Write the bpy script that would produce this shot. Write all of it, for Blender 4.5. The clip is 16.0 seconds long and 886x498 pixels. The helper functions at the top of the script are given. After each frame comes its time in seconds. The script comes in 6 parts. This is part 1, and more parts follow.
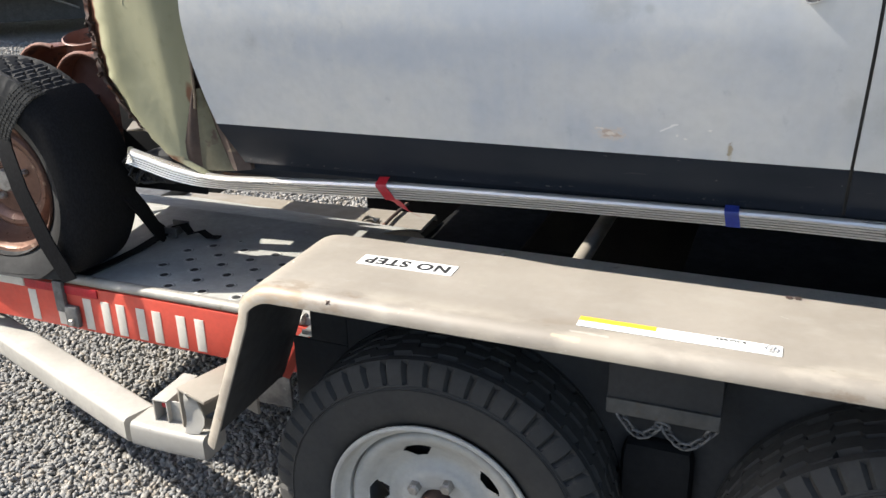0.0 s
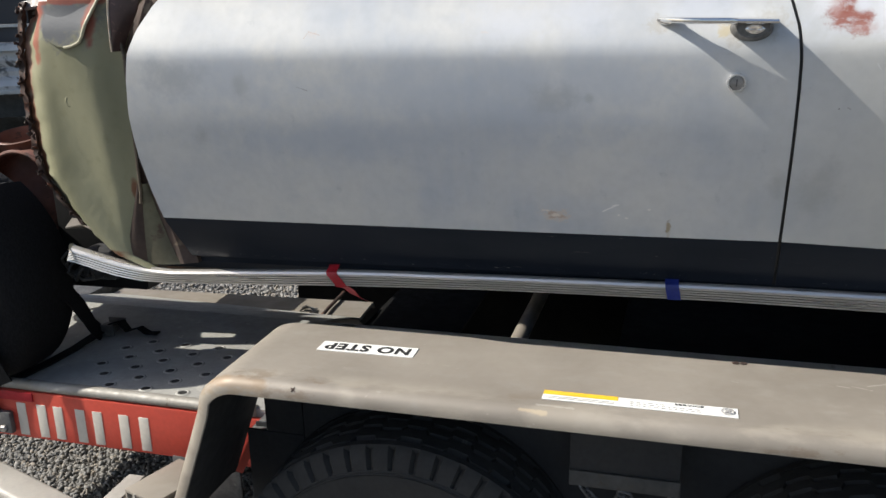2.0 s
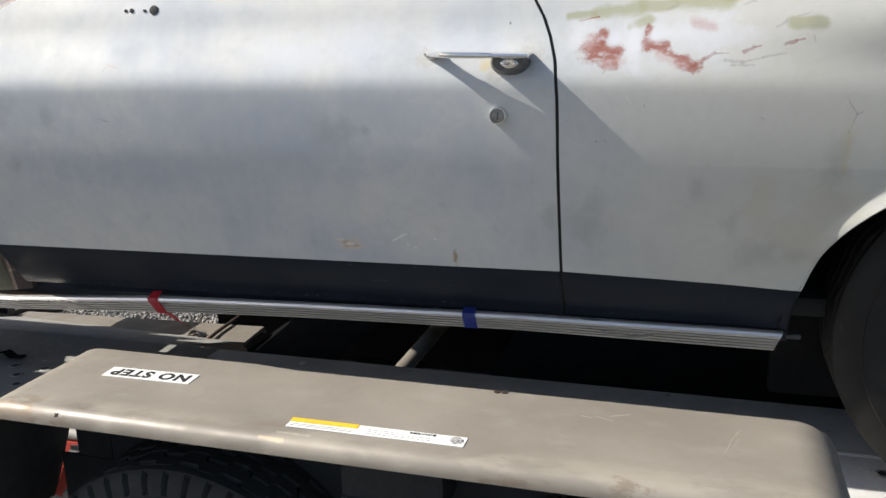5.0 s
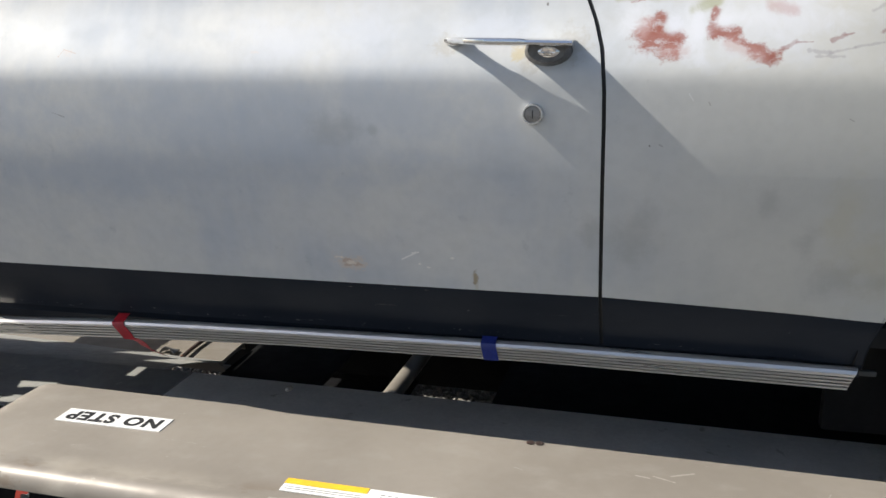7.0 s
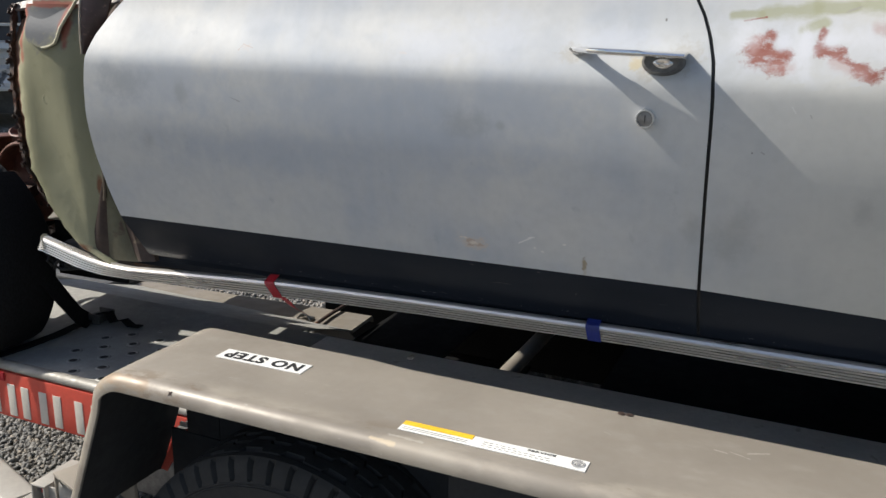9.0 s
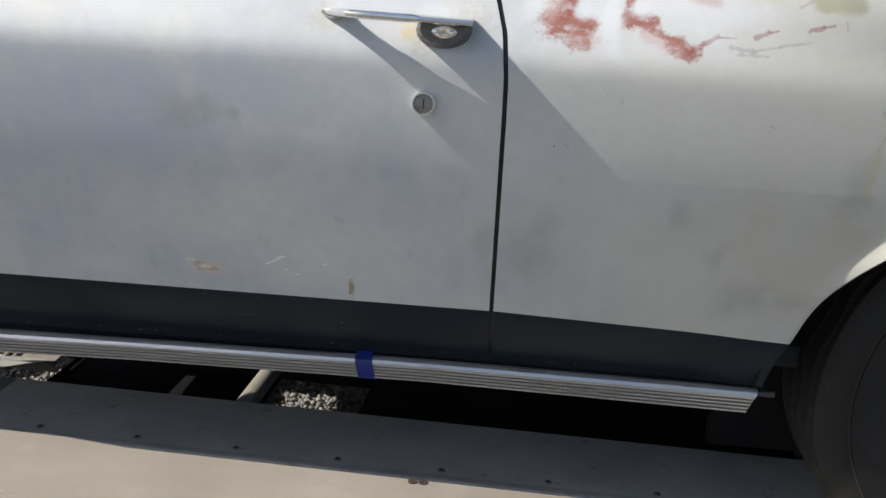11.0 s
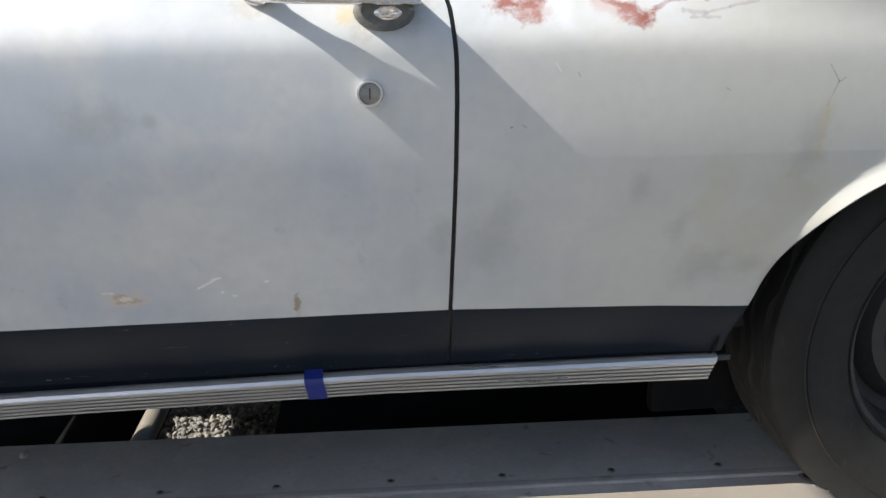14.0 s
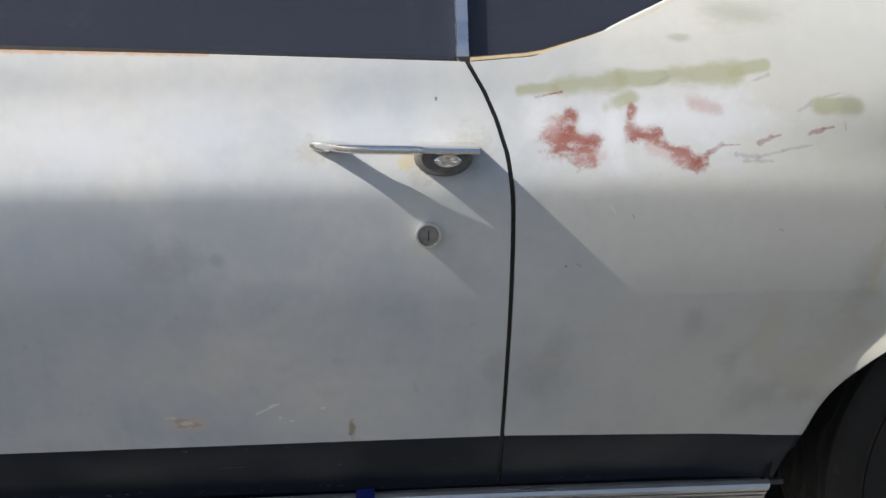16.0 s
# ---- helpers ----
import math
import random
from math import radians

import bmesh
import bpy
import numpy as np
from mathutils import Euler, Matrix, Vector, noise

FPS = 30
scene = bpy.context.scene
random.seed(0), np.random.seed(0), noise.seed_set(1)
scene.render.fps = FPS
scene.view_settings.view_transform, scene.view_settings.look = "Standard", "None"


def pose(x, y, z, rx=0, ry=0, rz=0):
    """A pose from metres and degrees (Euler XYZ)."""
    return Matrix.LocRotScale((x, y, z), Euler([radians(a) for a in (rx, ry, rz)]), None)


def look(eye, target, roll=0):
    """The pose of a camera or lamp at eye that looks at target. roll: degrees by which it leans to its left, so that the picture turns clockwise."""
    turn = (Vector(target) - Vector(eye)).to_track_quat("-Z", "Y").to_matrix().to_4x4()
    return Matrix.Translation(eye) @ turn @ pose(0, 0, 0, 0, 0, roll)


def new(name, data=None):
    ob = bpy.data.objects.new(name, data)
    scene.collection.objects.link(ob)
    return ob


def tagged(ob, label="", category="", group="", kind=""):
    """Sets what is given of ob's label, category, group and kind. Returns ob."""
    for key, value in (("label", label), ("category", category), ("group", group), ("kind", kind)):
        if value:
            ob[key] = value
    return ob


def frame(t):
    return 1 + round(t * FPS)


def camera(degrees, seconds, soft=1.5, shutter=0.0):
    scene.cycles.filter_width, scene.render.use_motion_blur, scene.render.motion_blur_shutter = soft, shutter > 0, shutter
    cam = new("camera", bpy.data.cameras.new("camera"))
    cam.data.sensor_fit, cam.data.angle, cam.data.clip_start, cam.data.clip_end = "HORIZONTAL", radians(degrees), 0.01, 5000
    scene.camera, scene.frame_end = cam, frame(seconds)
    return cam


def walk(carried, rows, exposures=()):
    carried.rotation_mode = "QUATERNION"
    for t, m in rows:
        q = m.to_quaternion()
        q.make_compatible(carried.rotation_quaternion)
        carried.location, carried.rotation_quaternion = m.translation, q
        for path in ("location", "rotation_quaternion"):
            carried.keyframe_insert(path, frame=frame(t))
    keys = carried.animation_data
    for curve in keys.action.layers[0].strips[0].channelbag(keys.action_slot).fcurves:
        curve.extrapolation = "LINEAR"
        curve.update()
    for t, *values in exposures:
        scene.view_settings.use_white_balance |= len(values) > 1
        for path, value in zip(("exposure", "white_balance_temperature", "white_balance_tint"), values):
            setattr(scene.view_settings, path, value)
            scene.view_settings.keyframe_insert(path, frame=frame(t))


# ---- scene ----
cam = camera(54.5, 16.0)
METRES = 2.16
BASE = pose(-0.1762, -1.6098, 1.4138, -22.287, 1.2, 19.721)
ROWS = [
    (0.0, 0.0, 0.0, 0.0, 0.0, 0.0, -0.0),
    (0.5, -0.0526, 0.0007, -0.0014, -0.03, 1.79, 0.39),
    (1.0, -0.0686, -0.0145, 0.0057, -0.18, 5.51, -0.29),
    (1.5, -0.0614, -0.0184, 0.0052, -1.97, 6.41, 1.12),
    (2.0, -0.0373, -0.017, -0.006, -5.63, 5.86, 2.49),
    (2.5, -0.0214, -0.0209, 0.0024, -7.54, 7.53, 2.35),
    (3.0, 0.0245, -0.0169, 0.005, -7.21, 8.31, 2.19),
    (3.5, 0.0853, -0.0215, 0.0048, -5.3, 8.71, 1.97),
    (4.0, 0.1341, -0.0413, -0.0063, -2.96, 8.01, 1.24),
    (4.5, 0.1526, -0.0488, -0.0054, -3.34, 7.95, 1.7),
    (5.0, 0.1587, -0.0475, -0.0096, -4.64, 7.36, 2.14),
    (7.5, 0.109, 0.0822, 0.0297, -6.42, 7.17, 2.09),
    (8.0, 0.0821, 0.0777, 0.0314, 2.45, 7.26, -3.01),
    (8.5, 0.1172, 0.0313, 0.0207, 2.8, 6.98, -3.5),
    (9.0, 0.1389, -0.0132, 0.0013, 1.49, 6.91, -3.02),
    (9.5, 0.1408, -0.0185, -0.0042, -0.08, 6.35, -2.82),
    (10.0, 0.1367, 0.0291, 0.0119, -6.51, 6.32, -1.26),
    (12.5, 0.1465, 0.2088, 0.0745, -20.42, 3.58, 5.81),
    (13.0, 0.1332, 0.2072, 0.0726, -22.53, 2.68, 7.53),
    (13.5, 0.1044, 0.2051, 0.0674, -24.67, 2.27, 9.01),
    (14.0, 0.0916, 0.2001, 0.0681, -25.36, 3.46, 9.03),
    (14.5, 0.0894, 0.2002, 0.0685, -25.12, 3.77, 9.09),
    (15.0, 0.0834, 0.1953, 0.0877, -24.2, 5.28, 8.42),
    (15.5, 0.0839, 0.1923, 0.1106, -23.79, 6.26, 7.97),
    (16.0, 0.0834, 0.1875, 0.1163, -22.86, 7.05, 8.0),
]
EXPOSURES = [(0.0, 1.26), (0.5, 1.31), (1.0, 0.72), (1.5, 0.40), (2.0, 0.42), (2.5, 0.49), (3.0, 0.29), (3.5, 0.32), (5.0, 0.4), (7.5, 0.45), (8.0, 0.3), (10.2, 0.35), (12.3, 0.7), (13.5, 0.96), (14.2, 0.78), (14.8, 0.74), (15.5, 0.31), (16.0, 0.21)]
walk(cam, [(t, BASE @ pose(METRES * x, METRES * y, METRES * z, 90 + pitch, roll, yaw)) for t, x, y, z, yaw, pitch, roll in ROWS], EXPOSURES)

# ---- world, sun and exposure ----
SUN_FROM = Vector((-0.74, -0.142, 0.70)).normalized()
world = bpy.data.worlds.new("sky")
scene.world = world
world.use_nodes = True
wt = world.node_tree
sky = wt.nodes.new("ShaderNodeTexSky")
sky.sky_type = 'NISHITA'
sky.sun_disc = False
sky.sun_elevation = math.asin(SUN_FROM.z)
sky.sun_rotation = math.atan2(SUN_FROM.x, SUN_FROM.y)
sky.dust_density = 2.0
wt.links.new(sky.outputs[0], wt.nodes["Background"].inputs[0])
wt.nodes["Background"].inputs[1].default_value = 0.105
sun = new("sun", bpy.data.lights.new("sun", 'SUN'))
sun.data.energy, sun.data.angle, sun.data.color = 5.0, radians(0.53), (1.0, 0.95, 0.86)
sun.matrix_world = look(SUN_FROM * 30, (0, 0, 0))

# ---- material helpers ----


class Shader:
    """A node material built step by step."""

    def __init__(self, name, rough=0.6, metal=0.0):
        self.m = bpy.data.materials.new(name)
        self.m.use_nodes = True
        self.t = self.m.node_tree
        self.b = self.t.nodes["Principled BSDF"]
        self.b.inputs["Roughness"].default_value = rough
        self.b.inputs["Metallic"].default_value = metal
        self.p = self.t.nodes.new("ShaderNodeNewGeometry").outputs["Position"]

    def put(self, sock, v):
        if hasattr(v, "is_output"):
            self.t.links.new(v, sock)
        elif isinstance(v, (tuple, list)) and sock.type == 'RGBA':
            sock.default_value = (*v[:3], 1.0)
        else:
            sock.default_value = v

    def math(self, op, a, b=0.0, clamp=False):
        n = self.t.nodes.new("ShaderNodeMath")
        n.operation, n.use_clamp = op, clamp
        self.put(n.inputs[0], a), self.put(n.inputs[1], b)
        return n.outputs[0]

    def vmath(self, op, a, b=(0, 0, 0)):
        n = self.t.nodes.new("ShaderNodeVectorMath")
        n.operation = op
        self.put(n.inputs[0], a), self.put(n.inputs[1], b)
        return n.outputs["Value"] if op == 'LENGTH' else n.outputs["Vector"]

    def noise(self, scale, detail=4.0, stretch=(1, 1, 1), rough=0.55, warp=0.0):
        n = self.t.nodes.new("ShaderNodeTexNoise")
        n.inputs["Scale"].default_value, n.inputs["Detail"].default_value = scale, detail
        n.inputs["Roughness"].default_value, n.inputs["Distortion"].default_value = rough, warp
        self.put(n.inputs["Vector"], self.vmath('MULTIPLY', self.p, stretch))
        return n.outputs["Fac"]

    def cells(self, scale, feature='F1', out="Distance", stretch=(1, 1, 1)):
        n = self.t.nodes.new("ShaderNodeTexVoronoi")
        n.feature = feature
        n.inputs["Scale"].default_value = scale
        self.put(n.inputs["Vector"], self.vmath('MULTIPLY', self.p, stretch))
        return n.outputs[out]

    def span(self, v, a, b, c=0.0, d=1.0):
        n = self.t.nodes.new("ShaderNodeMapRange")
        n.interpolation_type = 'SMOOTHSTEP'
        self.put(n.inputs["Value"], v)
        for k, x in zip(("From Min", "From Max", "To Min", "To Max"), (a, b, c, d)):
            n.inputs[k].default_value = x
        return n.outputs[0]

    def mix(self, f, a, b):
        n = self.t.nodes.new("ShaderNodeMix")
        n.data_type = 'RGBA'
        self.put(n.inputs[0], f), self.put(n.inputs[6], a), self.put(n.inputs[7], b)
        return n.outputs[2]

    def island(self):
        return self.t.nodes["Geometry"].outputs["Random Per Island"]

    def blob(self, wob, x, z, rx, rz, soft=0.35):
        """A patch round (x, z) on the car's side, with an edge that wob frays."""
        d = self.vmath('LENGTH', self.vmath('MULTIPLY', self.vmath('SUBTRACT', self.p, (x, 0, z)), (1 / rx, 0, 1 / rz)))
        return self.span(self.math('ADD', d, wob), 1.0 + soft, 1.0 - soft)

    def stroke(self, wob, x0, z0, x1, z1, w, soft=0.4):
        """A thin line on the car's side between two points, frayed by wob."""
        dx, dz = x1 - x0, z1 - z0
        q = self.vmath('MULTIPLY', self.vmath('SUBTRACT', self.p, (x0, 0, z0)), (1, 0, 1))
        n = self.t.nodes.new("ShaderNodeVectorMath")
        n.operation = 'DOT_PRODUCT'
        self.put(n.inputs[0], q), self.put(n.inputs[1], (dx / (dx * dx + dz * dz), 0, dz / (dx * dx + dz * dz)))
        t = self.math('ADD', n.outputs["Value"], 0.0, True)
        c = self.t.nodes.new("ShaderNodeCombineXYZ")
        self.put(c.inputs[0], self.math('MULTIPLY', t, dx)), self.put(c.inputs[2], self.math('MULTIPLY', t, dz))
        d = self.math('DIVIDE', self.vmath('LENGTH', self.vmath('SUBTRACT', q, c.outputs[0])), w)
        return self.span(self.math('ADD', d, wob), 1.0 + soft, 1.0 - soft)

    def scratch(self, wob, x0, y0, x1, y1, w):
        """The same on a level surface."""
        keep, n = self.p, self.t.nodes.new("ShaderNodeVectorRotate")
        n.rotation_type = 'X_AXIS'
        n.inputs["Angle"].default_value = math.pi / 2
        self.put(n.inputs["Vector"], self.p)
        self.p = n.outputs[0]
        f = self.stroke(wob, x0, y0, x1, y1, w, 0.5)
        self.p = keep
        return f

    def colour(self, v):
        self.put(self.b.inputs["Base Color"], v)
        return self

    def gloss(self, v):
        self.put(self.b.inputs["Roughness"], v)
        return self

    def bump(self, h, strength=0.3, depth=0.002):
        n = self.t.nodes.new("ShaderNodeBump")
        n.inputs["Strength"].default_value, n.inputs["Distance"].default_value = strength, depth
        self.put(n.inputs["Height"], h)
        self.t.links.new(n.outputs[0], self.b.inputs["Normal"])
        return self


def worn(name, a, b, c=None, rough=0.6, metal=0.0, scale=6.0, bump=0.15, spots=0.62, grain=90.0, spec=0.5):
    """A surface in two tones with spots of a third."""
    s = Shader(name, rough, metal)
    s.b.inputs["Specular IOR Level"].default_value = spec
    col = s.mix(s.span(s.noise(scale, 5), 0.35, 0.65), a, b)
    col = s.mix(s.math('MULTIPLY', s.span(s.noise(grain, 3), 0.3, 0.75), 0.35), col, tuple(v * 0.7 for v in a))
    if c:
        col = s.mix(s.span(s.noise(scale * 2.7, 8, warp=0.4), spots, spots + 0.1), col, c)
    s.colour(col)
    s.gloss(s.span(s.noise(scale * 4, 4), 0.3, 0.7, max(rough - 0.1, 0.05), min(rough + 0.12, 1)))
    s.bump(s.noise(grain, 4), bump)
    return s.m


def polished(name, colr, rough, metal=1.0):
    """Bright metal, rubbed along the car, with faint scuffs."""
    s = Shader(name, rough, metal)
    s.colour(s.mix(s.math('MULTIPLY', s.span(s.noise(18, 4, (0.3, 1, 1)), 0.5, 0.75), 0.35), colr, tuple(v * 0.72 for v in colr)))
    s.gloss(s.span(s.noise(40, 3, (0.1, 1, 1)), 0.3, 0.7, rough - 0.05, rough + 0.10))
    return s.m


SCRATCHES = ((0.062, -0.318, 0.080, -0.322, 0.0022), (0.085, -0.316, 0.112, -0.326, 0.0020), (0.108, -0.312, 0.138, -0.299, 0.0024), (0.305, -0.316, 0.290, -0.352, 0.0012),
             (0.290, -0.352, 0.278, -0.400, 0.0010), (0.300, -0.350, 0.292, -0.372, 0.0008), (-0.098, -0.330, -0.088, -0.334, 0.0014), (-0.395, -0.470, -0.340, -0.474, 0.0040))


def fender_paint():
    """Tan paint, rubbed through along the rolled edge."""
    s = Shader("tan_painted_steel", 0.5, 0.1)
    col = s.mix(s.span(s.noise(4, 5), 0.35, 0.65), (0.272, 0.243, 0.205), (0.220, 0.195, 0.163))
    col = s.mix(s.math('MULTIPLY', s.span(s.noise(22, 6, (0.6, 1, 1)), 0.5, 0.75), 0.35), col, (0.33, 0.305, 0.265))
    col = s.mix(s.math('MULTIPLY', s.span(s.noise(90, 4), 0.45, 0.8), 0.25), col, (0.22, 0.20, 0.17))
    g = s.t.nodes.new("ShaderNodeSeparateXYZ")
    s.t.links.new(s.p, g.inputs[0])
    edge = s.span(s.math('ADD', g.outputs[1], s.math('MULTIPLY', g.outputs[0], 0.038)), -0.440, -0.485)
    rub = s.math('MULTIPLY', edge, s.span(s.noise(11, 6, (0.5, 1, 1), 0.6), 0.44, 0.58))
    col = s.mix(s.math('MULTIPLY', rub, 0.3), col, (0.47, 0.42, 0.34))
    worn_ = s.math('MULTIPLY', edge, s.span(s.noise(17, 7, (0.5, 1, 1), 0.65), 0.58, 0.66))
    col = s.mix(s.math('MULTIPLY', worn_, 0.6), col, (0.17, 0.125, 0.085))
    for seg in ((-0.985, -0.452, -0.93, -0.462, 0.010), (-0.95, -0.463, -0.86, -0.470, 0.009), (-0.42, -0.484, -0.38, -0.487, 0.003)):
        fray = s.math('MULTIPLY', s.math('SUBTRACT', s.noise(60, 6, (0.5, 1, 1), 0.7), 0.5), 4.0)
        col = s.mix(s.math('MULTIPLY', s.scratch(fray, *seg), 0.55), col, (0.24, 0.165, 0.095) if seg[0] < -0.5 else (0.52, 0.42, 0.28))
    scuff = s.math('MULTIPLY', s.span(s.noise(34, 5, (0.5, 2.0, 1), 0.7, 1.2), 0.66, 0.72), s.span(s.noise(3, 2), 0.5, 0.6))
    col = s.mix(s.math('MULTIPLY', scuff, 0.6), col, (0.52, 0.49, 0.43))
    rag = s.math('MULTIPLY', s.math('SUBTRACT', s.noise(80, 6, rough=0.7, warp=0.6), 0.5), 4.5)
    for seg in SCRATCHES:
        col = s.mix(s.math('MULTIPLY', s.scratch(rag, *seg[:4], seg[4] * 0.6), 0.4), col, (0.52, 0.49, 0.43))
    s.colour(col)
    s.gloss(s.span(s.noise(16, 4), 0.3, 0.7, 0.38, 0.58))
    s.bump(s.math('ADD', s.math('MULTIPLY', s.noise(70, 3), 0.15), s.noise(7, 3)), 0.06, 0.006)
    return s.m


def body_paint(name, lo, hi, under=0.0, over=9.0):
    """Worn white paint; only the marks between lo and hi along the car, and between two heights, are laid in."""
    s = Shader(name, 0.5)
    big = s.noise(2.6, 4, (1, 1, 1.3))
    streak = s.noise(9, 5, (2.2, 1, 0.22))
    fine = s.noise(55, 5)
    wob = s.math('MULTIPLY', s.math('SUBTRACT', s.noise(34, 6, rough=0.62, warp=0.5), 0.5), 3.0)
    wob2 = s.math('MULTIPLY', s.math('SUBTRACT', s.noise(22, 5, rough=0.65), 0.5), 4.0)
    col = s.mix(s.span(big, 0.38, 0.70), (0.585, 0.585, 0.57), (0.42, 0.455, 0.505))
    col = s.mix(s.math('MULTIPLY', s.span(streak, 0.40, 0.72), 0.36), col, (0.58, 0.58, 0.56))
    col = s.mix(s.math('MULTIPLY', s.span(s.noise(7, 4), 0.58, 0.78), 0.45), col, (0.38, 0.42, 0.47))
    col = s.mix(s.math('MULTIPLY', s.span(s.noise(23, 4, (1, 1, 0.8), 0.65), 0.63, 0.80), 0.42), col, (0.26, 0.29, 0.32))
    col = s.mix(s.math('MULTIPLY', s.span(fine, 0.3, 0.8), 0.15), col, (0.3, 0.31, 0.31))
    # cream undertone towards the rear of the car
    px = s.t.nodes.new("ShaderNodeSeparateXYZ")
    s.t.links.new(s.p, px.inputs[0])
    cream = s.math('MULTIPLY', s.span(s.math('ADD', px.outputs[0], s.math('MULTIPLY', big, 0.6)), 0.12, 0.65), 0.5)
    col = s.mix(cream, col, (0.465, 0.452, 0.392))

    def patch(colr, amount, w, *blobs, soft=0.42):
        nonlocal col
        f = None
        blobs = [q for q in blobs if lo < q[0] < hi and under < q[1] < over]
        if not blobs:
            return
        for q in blobs:
            v = s.blob(w, *q[:4], q[4] if len(q) > 4 else soft)
            f = v if f is None else s.math('MAXIMUM', f, v)
        col = s.mix(s.math('MULTIPLY', f, amount), col, colr)
    ragged = s.math('MULTIPLY', s.math('SUBTRACT', s.noise(85, 6, rough=0.7, warp=0.5), 0.5), 5.0)

    def lines(colr, amount, w, *segs):
        nonlocal col
        for q in [q for q in segs if lo < q[0] < hi and under < q[1] < over]:
            col = s.mix(s.math('MULTIPLY', s.stroke(w, *q), amount), col, colr)
    # sanded primer haze
    patch((0.56, 0.585, 0.64), 0.5, wob, (0.15, 1.385, 0.14, 0.048), (0.24, 1.40, 0.05, 0.03), (-0.50, 1.37, 0.07, 0.030), (-0.37, 1.385, 0.05, 0.035), (-0.17, 1.385, 0.06, 0.016), soft=0.9)
    # green undercoat showing
    soft_green = s.math('MULTIPLY', s.math('SUBTRACT', s.noise(24, 5, (0.7, 1, 1.3), 0.58), 0.5), 2.6)
    lines((0.335, 0.34, 0.225), 0.8, soft_green, (0.008, 1.4255, 0.050, 1.428, 0.0060, 0.5), (0.055, 1.430, 0.125, 1.437, 0.0105, 0.5), (0.130, 1.4385, 0.180, 1.441, 0.0085, 0.5),
          (0.195, 1.4445, 0.262, 1.447, 0.0130, 0.5), (0.262, 1.447, 0.300, 1.455, 0.0060, 0.5), (0.362, 1.407, 0.402, 1.408, 0.0090, 0.5), (0.112, 1.405, 0.140, 1.417, 0.0070, 0.6))
    patch((0.30, 0.30, 0.25), 0.55, soft_green, (0.285, 1.513, 0.040, 0.016, 0.8), (0.205, 1.487, 0.012, 0.004, 0.7), (0.398, 1.408, 0.012, 0.012, 0.8))
    # red oxide, rubbed through in two places, with cracks running off
    bite = s.math('MULTIPLY', s.math('SUBTRACT', s.noise(75, 7, (1, 1, 1), 0.70, 0.4), 0.5), 2.9)
    rubbed = s.span(s.noise(58, 6, (0.8, 1, 1.4), 0.7), 0.36, 0.52, 0.35, 0.95)
    red = (0.27, 0.098, 0.075)
    lines(red, rubbed, bite, (0.048, 1.373, 0.080, 1.361, 0.0185, 0.5), (0.060, 1.380, 0.068, 1.397, 0.0085, 0.5), (0.088, 1.358, 0.093, 1.372, 0.0090, 0.5), (0.141, 1.404, 0.137, 1.382, 0.0052, 0.6),
          (0.137, 1.377, 0.166, 1.376, 0.0090, 0.5), (0.168, 1.366, 0.196, 1.354, 0.0042, 0.6), (0.196, 1.349, 0.216, 1.343, 0.0098, 0.5), (0.214, 1.345, 0.229, 1.354, 0.0034, 0.6), (0.026, 1.418, 0.058, 1.424, 0.0014))
    lines((0.43, 0.27, 0.25), 0.45, bite, (0.075, 1.350, 0.10, 1.352, 0.007, 0.8), (0.16, 1.362, 0.20, 1.345, 0.008, 0.8), (0.043, 1.378, 0.05, 1.39, 0.008, 0.8))
    patch((0.58, 0.595, 0.64), 0.85, bite, (0.086, 1.386, 0.010, 0.011, 0.7), (0.153, 1.391, 0.008, 0.007, 0.7), (0.118, 1.385, 0.008, 0.020, 0.7))
    meander = s.math('MULTIPLY', s.math('SUBTRACT', s.noise(110, 5, (1, 1, 1), 0.6), 0.5), 5.0)
    lines((0.27, 0.15, 0.14), 0.65, meander, (0.229, 1.354, 0.245, 1.3625, 0.0022, 0.6), (0.245, 1.3625, 0.266, 1.363, 0.0010, 0.6), (0.289, 1.3640, 0.304, 1.3715, 0.0024, 0.6), (0.304, 1.3715, 0.316, 1.374, 0.0010, 0.6),
          (0.351, 1.3755, 0.366, 1.3810, 0.0022, 0.6), (0.366, 1.381, 0.378, 1.3835, 0.0012, 0.6))
    lines((0.30, 0.28, 0.30), 0.45, meander, (0.262, 1.352, 0.288, 1.349, 0.0024, 0.7), (0.288, 1.349, 0.318, 1.355, 0.0016, 0.7), (0.270, 1.344, 0.306, 1.344, 0.0016, 0.7), (0.318, 1.356, 0.352, 1.362, 0.0014, 0.7),
          (0.338, 1.402, 0.352, 1.412, 0.0020, 0.7), (0.366, 1.4175, 0.388, 1.4235, 0.0012, 0.7), (0.286, 1.4365, 0.304, 1.4435, 0.0018, 0.7), (0.168, 1.4325, 0.188, 1.4415, 0.0012, 0.7), (0.393, 1.379, 0.391, 1.389, 0.0009, 0.6))
    # bright bare filler round the red
    patch((0.62, 0.63, 0.66), 0.6, wob, (0.118, 1.380, 0.016, 0.030, 0.8), (0.175, 1.394, 0.040, 0.012, 0.9), (0.245, 1.390, 0.050, 0.020, 1.0), (0.030, 1.395, 0.020, 0.016, 0.9))
    lines((0.40, 0.22, 0.22), 0.45, bite, (0.214, 1.412, 0.240, 1.404, 0.0070, 0.8))
